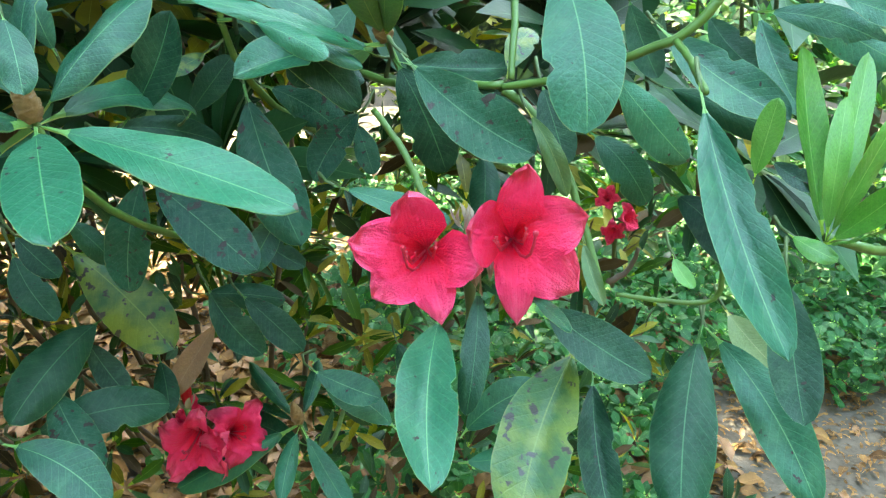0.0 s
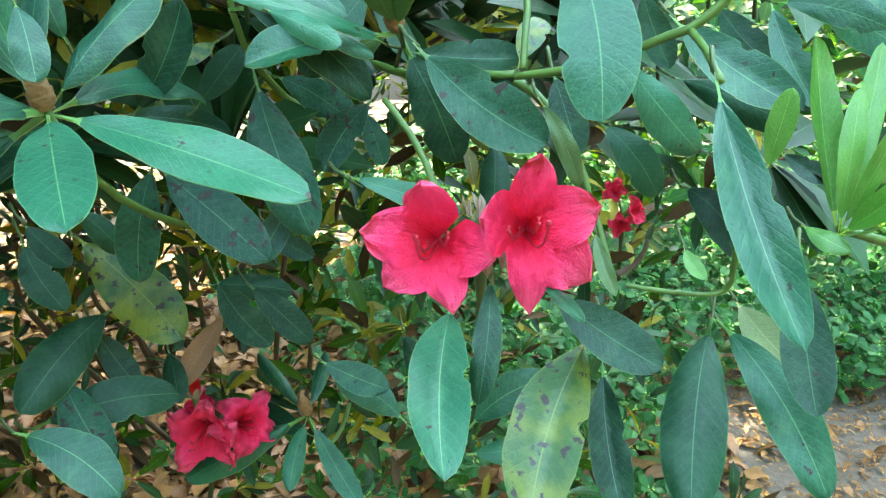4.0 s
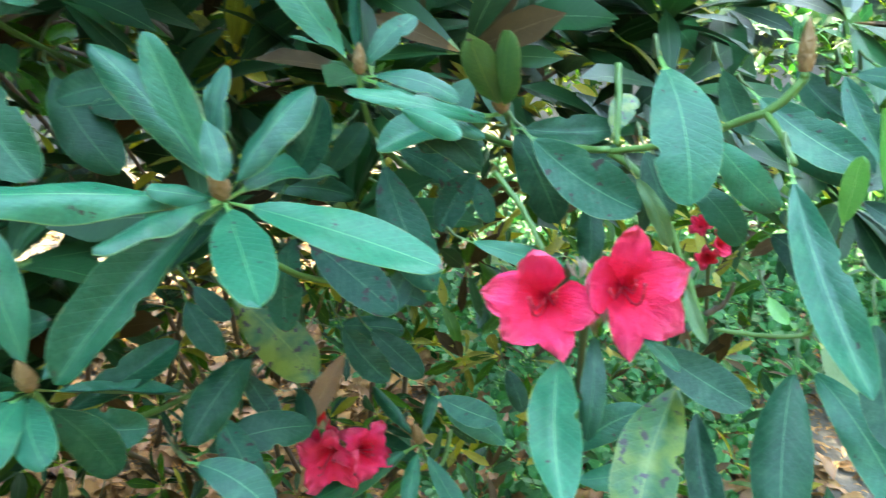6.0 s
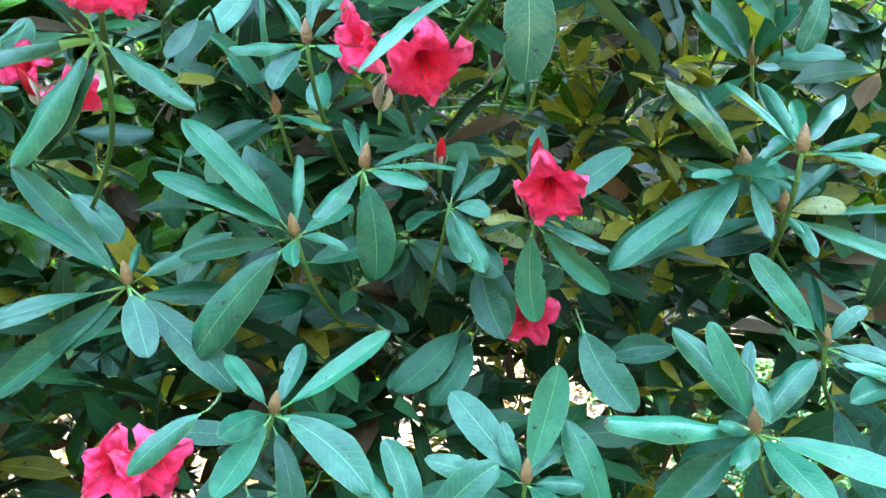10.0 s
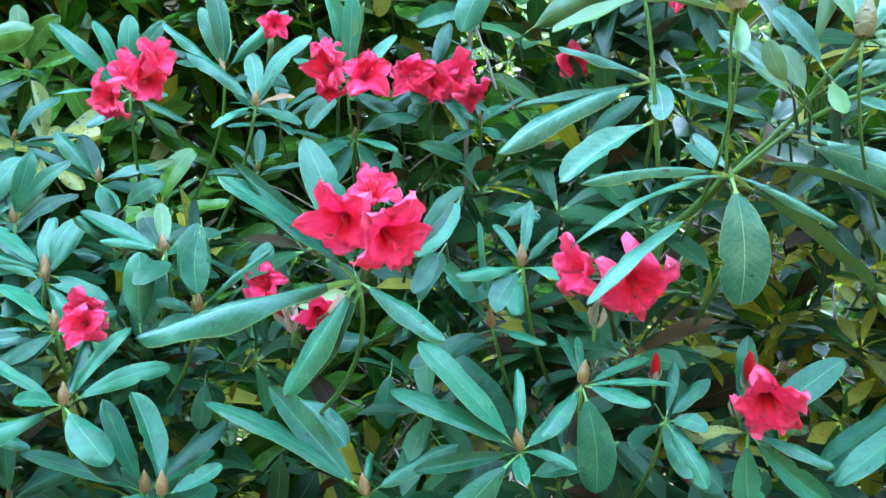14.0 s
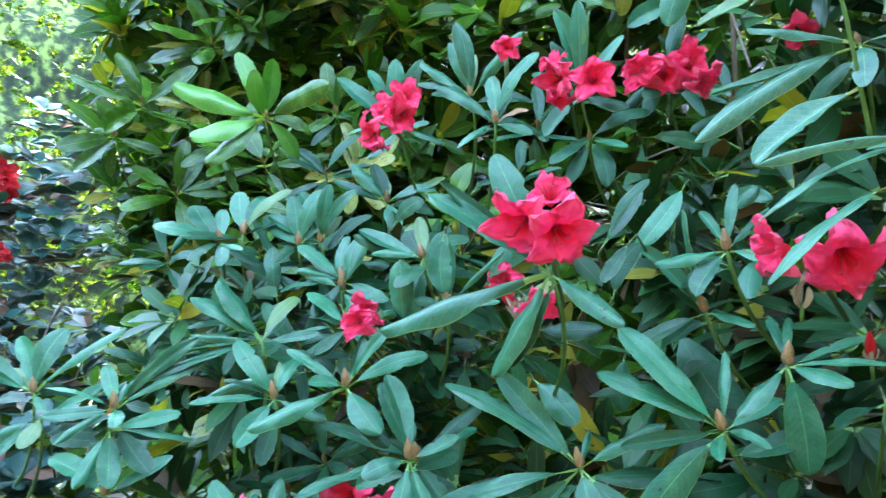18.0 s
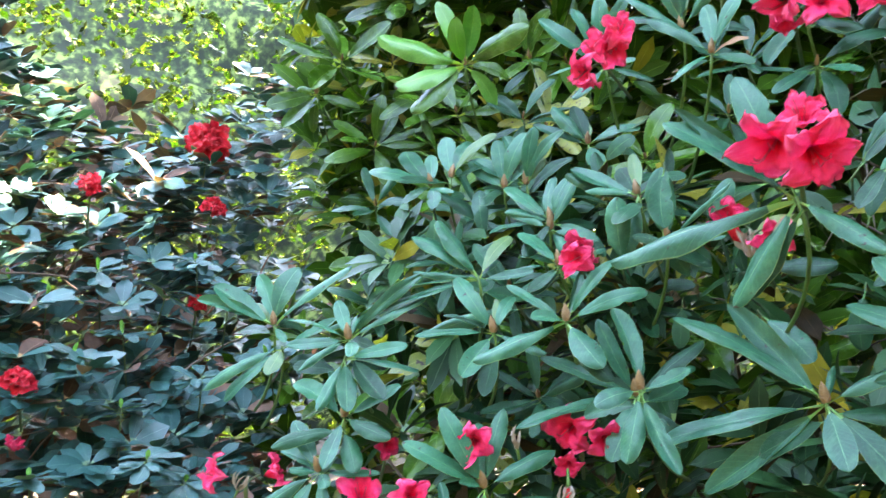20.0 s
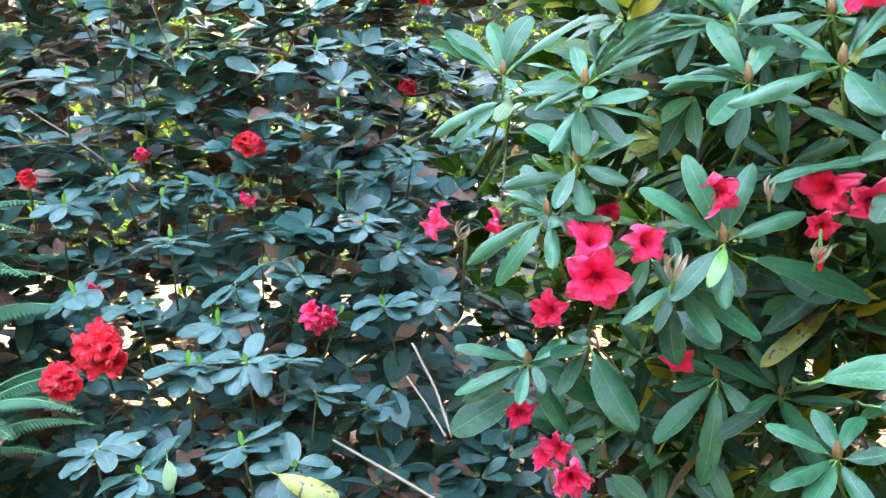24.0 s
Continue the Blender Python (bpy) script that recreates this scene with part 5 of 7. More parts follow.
spray((0.127, 0.483, 1.22), (0.188, 0.424, 1.174), (-0.295, -0.842, 0.451), 0.033, "g")
spray((0.196, 0.513, 1.229), (0.219, 0.475, 1.166), (-0.348, -0.828, 0.44), 0.024, "g")
spray((0.194, 0.46, 1.235), (0.248, 0.432, 1.202), (-0.405, -0.816, 0.413), 0.027, "g")
spray((0.142, 0.526, 1.179), (0.21, 0.477, 1.153), (-0.291, -0.825, 0.484), 0.024, "d")
spray((0.013, 0.52, 0.912), (0.075, 0.519, 0.959), (-0.059, -0.685, 0.726), 0.031, "g")
spray((0.012, 0.534, 0.88), (0.079, 0.535, 0.89), (-0.055, -0.653, 0.755), 0.028, "g")
spray((-0.24, 0.473, 1.104), (-0.212, 0.475, 1.072), (0.35, -0.734, 0.582), 0.028, "d")
spray((-0.265, 0.458, 1.099), (-0.232, 0.443, 1.075), (0.39, -0.709, 0.587), 0.028, "d")
spray((-0.289, 0.496, 1.075), (-0.255, 0.473, 1.032), (0.388, -0.692, 0.609), 0.030, "d")
spray((-0.199, 0.369, 1.233), (-0.186, 0.351, 1.198), (0.426, -0.796, 0.43), 0.021, "g")
spray((-0.215, 0.449, 1.205), (-0.224, 0.447, 1.241), (0.402, -0.821, 0.406), 0.023, "g")
spray((0.109, 0.488, 1.237), (0.129, 0.479, 1.189), (-0.217, -0.88, 0.422), 0.022, "d")
spray((0.189, 0.59, 1.223), (0.22, 0.554, 1.183), (-0.305, -0.852, 0.425), 0.053, "d")
spray((0.236, 0.559, 1.122), (0.269, 0.539, 1.104), (-0.354, -0.77, 0.53), 0.022, "d")
spray((-0.216, 0.633, 0.984), (-0.141, 0.649, 0.972), (0.207, -0.742, 0.638), 0.028, "d")
spray((-0.124, 0.541, 1.177), (-0.064, 0.535, 1.139), (0.15, -0.858, 0.491), 0.028, "s")
spray((-0.06, 0.538, 1.154), (-0.047, 0.522, 1.119), (0.085, -0.849, 0.521), 0.022, "s")
spray((-0.178, 0.544, 1.153), (-0.144, 0.549, 1.195), (0.25, -0.849, 0.465), 0.029, "d")
spray((-0.237, 0.541, 1.146), (-0.16, 0.566, 1.131), (0.291, -0.812, 0.506), 0.022, "d")
spray((0.171, 0.575, 1.092), (0.209, 0.526, 1.051), (-0.266, -0.769, 0.581), 0.035, "d")
spray((0.044, 0.422, 1.181), (0.067, 0.409, 1.135), (-0.113, -0.843, 0.526), 0.012, "o")
spray((0.075, 0.401, 1.115), (0.084, 0.377, 1.085), (-0.157, -0.767, 0.622), 0.010, "o")
spray((0.179, 0.467, 1.228), (0.24, 0.437, 1.212), (-0.383, -0.827, 0.411), 0.020, "g")
spray((0.206, 0.433, 1.238), (0.24, 0.415, 1.225), (-0.428, -0.814, 0.393), 0.017, "g")
spray((-0.152, 0.526, 1.201), (-0.18, 0.516, 1.188), (0.273, -0.854, 0.442), 0.018, "y")
spray((-0.045, 0.673, 0.922), (-0.026, 0.651, 0.879), (0.038, -0.718, 0.695), 0.032, "d")
spray((-0.236, 0.586, 0.948), (-0.219, 0.55, 0.916), (0.269, -0.67, 0.692), 0.022, "d")
spray((0.14, 0.451, 1.087), (0.149, 0.432, 1.072), (-0.245, -0.749, 0.616), 0.011, "n")
spray((0.168, 0.414, 1.141), (0.174, 0.41, 1.188), (-0.33, -0.797, 0.506), 0.016, "n")
spray((0.185, 0.4, 1.117), (0.202, 0.377, 1.11), (-0.361, -0.725, 0.586), 0.020, "n")
spray((-0.149, 0.714, 1.39), (-0.066, 0.687, 1.379), (-0.084, -0.939, 0.333), 0.041, "v")
spray((-0.502, 0.537, 1.359), (-0.457, 0.553, 1.349), (0.316, -0.879, 0.358), 0.024, "v")
spray((-0.428, 0.562, 1.365), (-0.397, 0.57, 1.355), (0.242, -0.904, 0.353), 0.024, "v")
spray((-0.313, 0.738, 1.315), (-0.252, 0.742, 1.299), (0.083, -0.914, 0.396), 0.029, "v")
spray((-0.392, 0.723, 1.418), (-0.339, 0.734, 1.389), (0.165, -0.934, 0.318), 0.032, "b")
spray((-1.53, -0.545, 0.81), (-1.47, -0.438, 0.78), (0.774, -0.036, 0.633), 0.042, "v")
spray((-1.58, -0.717, 0.83), (-1.543, -0.712, 0.786), (0.782, 0.096, 0.616), 0.029, "o")
spray((-0.972, 0.712, 2.144), (-1.001, 0.729, 2.075), (0.574, -0.819, -0.028), 0.043, "v")
spray((-0.475, 0.565, 1.457), (-0.439, 0.574, 1.449), (0.234, -0.891, 0.39), 0.025, "v")
spray((-0.471, 0.529, 1.357), (-0.437, 0.534, 1.339), (0.192, -0.881, 0.433), 0.027, "v")
spray((-0.489, 0.58, 1.355), (-0.435, 0.591, 1.345), (0.203, -0.883, 0.423), 0.029, "y")
spray((-0.4, 0.599, 1.365), (-0.354, 0.605, 1.352), (0.125, -0.9, 0.417), 0.025, "y")
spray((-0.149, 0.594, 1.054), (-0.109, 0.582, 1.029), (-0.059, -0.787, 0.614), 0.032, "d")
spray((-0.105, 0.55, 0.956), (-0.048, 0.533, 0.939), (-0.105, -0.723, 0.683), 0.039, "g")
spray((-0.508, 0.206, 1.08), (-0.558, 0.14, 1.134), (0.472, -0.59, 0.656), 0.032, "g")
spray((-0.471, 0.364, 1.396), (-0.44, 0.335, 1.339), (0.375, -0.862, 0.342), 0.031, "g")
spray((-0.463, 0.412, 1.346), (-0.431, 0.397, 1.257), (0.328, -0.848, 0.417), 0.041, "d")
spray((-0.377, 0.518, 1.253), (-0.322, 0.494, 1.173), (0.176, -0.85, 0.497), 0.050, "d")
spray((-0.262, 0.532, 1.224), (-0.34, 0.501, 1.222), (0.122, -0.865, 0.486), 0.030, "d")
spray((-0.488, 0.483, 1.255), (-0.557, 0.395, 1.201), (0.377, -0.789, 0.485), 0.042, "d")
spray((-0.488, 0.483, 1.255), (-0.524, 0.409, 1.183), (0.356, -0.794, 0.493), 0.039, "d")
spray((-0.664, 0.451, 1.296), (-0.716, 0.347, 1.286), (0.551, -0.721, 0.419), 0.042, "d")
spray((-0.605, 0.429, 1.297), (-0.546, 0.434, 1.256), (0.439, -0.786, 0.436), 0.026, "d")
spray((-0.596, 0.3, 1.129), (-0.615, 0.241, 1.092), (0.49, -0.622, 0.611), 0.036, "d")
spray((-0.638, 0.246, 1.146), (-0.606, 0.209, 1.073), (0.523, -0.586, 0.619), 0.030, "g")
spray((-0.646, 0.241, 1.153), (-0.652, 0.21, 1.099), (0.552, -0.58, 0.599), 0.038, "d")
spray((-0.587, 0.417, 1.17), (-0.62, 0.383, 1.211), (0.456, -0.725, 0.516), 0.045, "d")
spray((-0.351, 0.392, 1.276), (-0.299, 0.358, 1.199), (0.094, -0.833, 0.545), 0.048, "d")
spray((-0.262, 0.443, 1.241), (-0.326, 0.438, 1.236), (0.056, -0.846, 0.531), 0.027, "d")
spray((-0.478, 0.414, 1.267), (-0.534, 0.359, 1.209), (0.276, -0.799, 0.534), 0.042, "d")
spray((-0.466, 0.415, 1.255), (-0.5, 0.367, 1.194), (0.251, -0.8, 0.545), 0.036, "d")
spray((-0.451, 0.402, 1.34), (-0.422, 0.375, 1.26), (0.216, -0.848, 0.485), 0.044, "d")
spray((-0.941, 0.223, 1.627), (-0.94, 0.214, 1.548), (0.739, -0.637, 0.217), 0.044, "g")
spray((-0.827, 0.351, 1.548), (-0.864, 0.295, 1.532), (0.628, -0.733, 0.261), 0.030, "p")
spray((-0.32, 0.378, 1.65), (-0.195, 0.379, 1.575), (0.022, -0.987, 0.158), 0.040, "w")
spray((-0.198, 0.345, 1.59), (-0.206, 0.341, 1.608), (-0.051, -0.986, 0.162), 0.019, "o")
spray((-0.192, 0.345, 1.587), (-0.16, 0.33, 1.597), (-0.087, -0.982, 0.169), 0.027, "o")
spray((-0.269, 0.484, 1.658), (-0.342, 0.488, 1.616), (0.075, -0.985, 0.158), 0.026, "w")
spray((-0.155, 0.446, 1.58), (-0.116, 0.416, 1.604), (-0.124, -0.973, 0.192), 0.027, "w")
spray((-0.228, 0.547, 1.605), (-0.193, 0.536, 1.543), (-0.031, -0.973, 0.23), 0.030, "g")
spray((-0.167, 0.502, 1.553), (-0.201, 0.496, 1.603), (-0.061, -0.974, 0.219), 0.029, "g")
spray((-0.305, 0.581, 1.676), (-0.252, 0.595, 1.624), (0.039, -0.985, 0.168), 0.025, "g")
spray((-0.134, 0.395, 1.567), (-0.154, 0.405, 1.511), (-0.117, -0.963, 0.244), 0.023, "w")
spray((-0.722, 0.457, 1.665), (-0.759, 0.394, 1.585), (0.517, -0.835, 0.187), 0.035, "g")
spray((-0.68, 0.49, 1.623), (-0.645, 0.501, 1.648), (0.425, -0.887, 0.181), 0.025, "g")
spray((-0.672, 0.586, 1.707), (-0.734, 0.567, 1.666), (0.429, -0.89, 0.156), 0.047, "d")
spray((-0.625, 0.61, 1.689), (-0.693, 0.598, 1.618), (0.383, -0.905, 0.184), 0.040, "d")
spray((-0.956, 0.299, 1.557), (-0.922, 0.32, 1.614), (0.691, -0.687, 0.227), 0.036, "g")
spray((-0.976, 0.288, 1.481), (-0.997, 0.258, 1.539), (0.717, -0.632, 0.294), 0.032, "d")
spray((-0.872, 0.567, 1.79), (-0.887, 0.539, 1.833), (0.561, -0.824, 0.072), 0.034, "g")
spray((-0.86, 0.578, 1.783), (-0.796, 0.625, 1.755), (0.509, -0.854, 0.108), 0.026, "g")
spray((-0.956, 0.226, 1.537), (-0.946, 0.222, 1.631), (0.673, -0.685, 0.278), 0.034, "g")
spray((-1.019, 0.204, 1.509), (-1.014, 0.2, 1.603), (0.709, -0.636, 0.306), 0.039, "g")
spray((-1.111, 0.258, 1.672), (-1.073, 0.29, 1.709), (0.727, -0.656, 0.204), 0.047, "g")
spray((-0.735, 0.423, 1.482), (-0.656, 0.417, 1.357), (0.383, -0.822, 0.421), 0.076, "d")
spray((-0.873, 0.298, 1.428), (-0.807, 0.302, 1.371), (0.532, -0.725, 0.438), 0.040, "g")
spray((-0.672, 0.525, 1.564), (-0.665, 0.477, 1.508), (0.35, -0.879, 0.325), 0.041, "g")
spray((-0.723, 0.547, 1.656), (-0.643, 0.528, 1.633), (0.359, -0.902, 0.239), 0.023, "g")
spray((-0.697, 0.477, 1.917), (-0.748, 0.407, 1.884), (0.437, -0.899, 0.006), 0.031, "g")
spray((-0.641, 0.43, 1.94), (-0.679, 0.395, 1.854), (0.395, -0.919, -0.01), 0.041, "g")
spray((-0.641, 0.515, 1.884), (-0.506, 0.487, 1.909), (0.285, -0.959, 0.009), 0.046, "o")
spray((-0.319, 0.275, 1.677), (-0.331, 0.263, 1.717), (0.048, -0.992, 0.114), 0.032, "o")
spray((-0.807, 0.405, 1.451), (-0.813, 0.395, 1.378), (0.473, -0.774, 0.421), 0.043, "d")
spray((-1.019, 0.304, 1.45), (-1.022, 0.296, 1.389), (0.635, -0.652, 0.414), 0.045, "d")
spray((-0.903, 0.34, 1.492), (-0.829, 0.392, 1.487), (0.538, -0.761, 0.361), 0.032, "d")
spray((-0.689, -0.181, 1.161), (-0.621, -0.125, 1.179), (0.623, -0.534, 0.572), 0.026, "g")
spray((-0.635, -0.138, 1.185), (-0.615, -0.113, 1.2), (0.597, -0.586, 0.548), 0.022, "g")
spray((-1.187, 0.145, 1.175), (-1.133, 0.208, 1.14), (0.703, -0.525, 0.48), 0.052, "d")
spray((-1.205, 0.003, 1.123), (-1.124, 0.025, 1.084), (0.739, -0.424, 0.523), 0.044, "g")
spray((-1.286, -0.083, 1.054), (-1.186, -0.058, 0.958), (0.745, -0.336, 0.576), 0.055, "d")
spray((-1.241, 0.151, 1.522), (-1.314, 0.129, 1.527), (0.821, -0.518, 0.24), 0.037, "g")
spray((-1.327, 0.067, 1.628), (-1.345, 0.067, 1.552), (0.865, -0.461, 0.197), 0.042, "g")
spray((-1.219, 0.109, 1.452), (-1.229, 0.078, 1.517), (0.821, -0.507, 0.261), 0.043, "g")
spray((-1.143, 0.13, 1.46), (-1.232, -0.01, 1.426), (0.819, -0.497, 0.289), 0.025, "g")
spray((-0.79, -0.008, 1.171), (-0.755, 0.02, 1.142), (0.609, -0.584, 0.537), 0.034, "g")
spray((-0.721, -0.101, 1.131), (-0.651, -0.075, 1.159), (0.596, -0.559, 0.577), 0.029, "g")

twig((-0.127, 0.607, 0.87), (0.142, -0.706, 0.68), [(-0.183, 0.665, 0.901, 0.016), (-0.117, 0.666, 0.903, 0.016), (-0.237, 0.587, 0.815, 0.032), (-0.134, 0.543, 0.837, 0.020), (-0.075, 0.549, 0.816, 0.024), (-0.175, 0.652, 0.864, 0.009, "d")], extra=1, trim=False)
spray((-0.646, 0.202, 1.57), (-0.611, 0.235, 1.627), (0.352, -0.628, 0.68), 0.014, "d", trim=False)
spray((-0.628, 0.213, 1.563), (-0.645, 0.186, 1.524), (0.334, -0.638, 0.68), 0.020, "d", trim=False)
spray((-0.724, 0.158, 1.51), (-0.698, 0.159, 1.525), (0.426, -0.58, 0.68), 0.016, "b", trim=False)
spray((-0.572, 0.114, 1.258), (-0.615, 0.073, 1.22), (0.466, -0.549, 0.68), 0.021, "g", trim=False)
truss([(-0.009, 0.366, 1.119, -0.048, -0.957, 0.286, 0.066), (0.034, 0.357, 1.129, -0.05, -0.942, 0.331, 0.066)], pick=(10, 11))
truss([(-0.21, 0.575, 0.871, 0.196, -0.975, 0.105, 0.060), (-0.175, 0.588, 0.874, 0.697, -0.604, 0.386, 0.054), (-0.22, 0.594, 0.887, 0.074, -0.399, 0.914, 0.031)])
truss([(0.231, 0.929, 0.962, 0.263, -0.845, 0.466, 0.036), (0.204, 0.942, 0.984, -0.426, -0.655, 0.623, 0.029), (0.211, 0.928, 0.944, -0.433, -0.899, -0.06, 0.029)])
truss([(-0.412, 0.432, 1.272, 0.368, -0.903, -0.22, 0.064), (-0.47, 0.495, 1.321, -0.348, -0.912, 0.219, 0.034)])
truss([(-0.371, 0.373, 1.402, 0.364, -0.853, -0.373, 0.068)])
truss([(-0.477, 0.346, 1.522, 0.707, -0.528, -0.47, 0.078), (-0.526, 0.292, 1.542, -0.377, -0.914, 0.149, 0.056)])
truss([(-0.651, 0.083, 1.578, 0.207, -0.914, -0.349, 0.07), (-0.605, 0.092, 1.561, 0.805, -0.432, -0.407, 0.065), (-0.636, 0.112, 1.609, 0.612, -0.646, 0.456, 0.047)])
truss([(-1.079, 0.204, 1.801, -0.178, -0.766, -0.618, 0.059), (-1.054, 0.214, 1.833, 0.218, -0.919, 0.327, 0.053), (-1.032, 0.23, 1.824, 0.659, -0.64, -0.394, 0.062), (-1.017, 0.234, 1.85, 0.961, -0.218, 0.168, 0.053), (-1.075, 0.211, 1.783, -0.056, -0.202, -0.978, 0.037)])
truss([(-0.908, 0.429, 1.868, 0.233, -0.938, -0.258, 0.068), (-0.86, 0.462, 1.862, 0.774, -0.604, -0.191, 0.068), (-0.908, 0.437, 1.834, 0.247, -0.272, -0.93, 0.041), (-0.904, 0.425, 1.897, 0.373, -0.476, 0.796, 0.041)])
truss([(-0.836, 0.542, 1.877, 0.112, -0.984, -0.139, 0.068), (-0.81, 0.562, 1.865, 0.495, -0.776, -0.392, 0.068), (-0.773, 0.584, 1.876, 0.785, -0.613, -0.087, 0.073), (-0.761, 0.598, 1.845, 0.748, -0.018, -0.664, 0.051)])
truss([(-1.459, -0.283, 1.232, 0.168, -0.965, 0.201, 0.060), (-1.435, -0.182, 1.226, 0.519, 0.842, 0.144, 0.055)])
truss([(-0.954, 0.38, 1.928, 0.763, -0.639, -0.095, 0.041)])
truss([(-0.917, 0.299, 1.562, 0.306, -0.925, 0.225, 0.049), (-0.795, 0.245, 1.514, 0.638, -0.595, -0.488, 0.056)])
truss([(-1.088, 0.183, 1.539, 0.346, -0.908, -0.237, 0.050)])
truss([(-0.39, 0.241, 1.788, -0.132, -0.866, -0.483, 0.055)])
truss([(-0.588, 0.548, 1.841, 0.486, -0.708, -0.512, 0.047)])
truss([(-0.664, 0.114, 1.206, 0.431, -0.903, -0.004, 0.055), (-0.642, 0.134, 1.202, 0.817, -0.577, -0.023, 0.055)])
truss([(-1.12, -0.149, 1.178, 0.94, -0.342, 0.012, 0.078), (-1.166, -0.137, 1.228, 0.784, -0.324, 0.529, 0.064), (-1.101, -0.091, 1.226, 0.951, 0.127, 0.283, 0.050)])
truss([(-1.085, -0.011, 1.285, 0.858, -0.511, 0.054, 0.053)])
truss([(-1.05, 0.113, 1.291, 0.622, -0.782, -0.045, 0.061), (-1.015, 0.154, 1.275, 0.956, -0.29, -0.045, 0.053), (-1.048, 0.11, 1.245, 0.712, -0.54, -0.448, 0.038)])
truss([(-1.228, 0.029, 1.043, 0.919, -0.391, -0.054, 0.052)])
truss([(-1.319, -0.138, 1.105, 0.854, -0.511, -0.1, 0.056)])
truss([(-1.014, 0.12, 1.518, 0.625, -0.711, -0.32, 0.047)])
truss([(-1.293, -0.131, 0.901, 0.794, -0.607, 0.029, 0.054), (-1.253, -0.122, 0.868, 0.97, -0.073, -0.23, 0.057), (-1.315, -0.147, 0.883, 0.543, -0.833, 0.103, 0.045)])
truss([(-1.396, -0.007, 1.25, 0.976, -0.215, -0.032, 0.042)])
truss([(-1.34, -0.172, 0.943, 0.979, -0.205, 0.018, 0.049)])
closed_bud((-0.391, 0.404, 1.421), (0.177, -0.404, 0.897), 0.037)
closed_bud((-1.038, 0.102, 1.219), (0.396, -0.294, -0.87), 0.030)
closed_bud((-0.219, 0.59, 0.9), (0.021, -0.026, 0.999), 0.028)
closed_bud((-0.471, 0.351, 1.433), (0.214, -0.334, 0.918), 0.027)
closed_bud((-0.87, 0.277, 1.518), (-0.135, -0.613, 0.779), 0.040)
dry_bracts((-0.521, 0.332, 1.488), (0.26, -0.23, 0.938), 0.035)
dry_bracts((-0.833, 0.247, 1.503), (0.251, -0.359, 0.899), 0.039)
dry_bracts((-1.086, -0.064, 1.184), (0.244, -0.041, 0.969), 0.043)
dry_bracts((-1.036, 0.028, 1.282), (0.206, -0.192, 0.96), 0.036)
dry_bracts((-1, 0.069, 1.211), (0.404, 0.03, 0.914), 0.032)
dry_bracts((0.019, 0.376, 1.114), (0.09, -0.612, -0.785), 0.024)
dry_bracts((0.011, 0.39, 1.125), (-0.104, 0.046, 0.994), 0.018)
dry_bracts((-1.429, -0.246, 1.209), (0.415, 0.315, 0.854), 0.036)
dry_bracts((-0.406, 0.41, 1.39), (-0.025, -0.417, 0.909), 0.031)


# fresh shoot of pale young leaves beside the path
def young_shoot(node, leaves):
    at = Vector(node)
    pts = bend(at + Vector((0, 0, 0.004)), at + Vector((0.16, 0.10, -0.03)), -0.01, 4)
    v, f = tube(local(pts, at), [0.0025, 0.003, 0.0035, 0.004, 0.004])
    sh = part("young_shoot", mesh_of("young_shoot", v, f, [STEM]), main, Matrix.Translation(at), "pale green young shoot")
    for x, y, z, w in leaves:
        tip = Vector((x, y, z))
        part("leaf", leaf_mesh("n", rng.randrange(7)), sh, along(at, tip, (rng.uniform(-0.6, 0.3), -0.9, 0.2), w))


# ---- green shoots, limbs and bare twigs of the near shrub ----
def limb(points, r0, r1, mat, parent=None, name="limb", label=""):
    parent = parent or main
    pts = [Vector(p) for p in points]
    fine = []
    for i in range(len(pts) - 1):
        p0, p1, p2, p3 = pts[max(i - 1, 0)], pts[i], pts[i + 1], pts[min(i + 2, len(pts) - 1)]
        for k in range(5):
            s = k / 5
            fine.append(0.5 * (2 * p1 + (p2 - p0) * s + (2 * p0 - 5 * p1 + 4 * p2 - p3) * s * s + (3 * p1 - p0 - 3 * p2 + p3) * s ** 3) + Vector((rng.gauss(0, r0 * 0.15), rng.gauss(0, r0 * 0.15), rng.gauss(0, r0 * 0.15))))
    fine.append(pts[-1])
    n = len(fine)
    v, f = tube(local(fine, pts[0]), [r0 + (r1 - r0) * i / (n - 1) for i in range(n)], 8)
    return part(name, mesh_of(name, v, f, [mat]), parent, Matrix.Translation(pts[0]), label)


for i in range(9):
    top = Vector((-0.1 - 0.15 * i, 0.95 + 0.2 * math.sin(i * 2.1), 1.45 + 0.3 * math.sin(i * 1.3)))
    foot = Vector((-0.45 - 0.05 * i + 0.05 * math.cos(i), 1.75 + 0.06 * math.sin(i * 3), 0.0))
    mid1 = foot.lerp(top, 0.35) + Vector((rng.uniform(-0.08, 0.08), rng.uniform(0, 0.1), 0.0))
    mid2 = foot.lerp(top, 0.7) + Vector((rng.uniform(-0.1, 0.1), rng.uniform(0, 0.12), 0.05))
    limb([foot, mid1, foot.lerp(top, 0.5) + Vector((rng.uniform(-0.12, 0.12), 0.05, 0)), mid2, top], 0.007, 0.003, BARK)
for i in range(170):
    p = Vector((rng.uniform(-1.3, 0.15), rng.uniform(0.85, 1.3), rng.uniform(1.1, 1.95)))
    d = Vector((rng.uniform(-1, 1), rng.uniform(-0.3, 0.3), rng.uniform(-0.5, 0.6))).normalized()
    limb([p, p + d * 0.15 + Vector((0, 0, 0.02)), p + d * 0.32], 0.003, 0.0012, (STEM, BARK, BARK, TWIG, BARK)[i % 5])

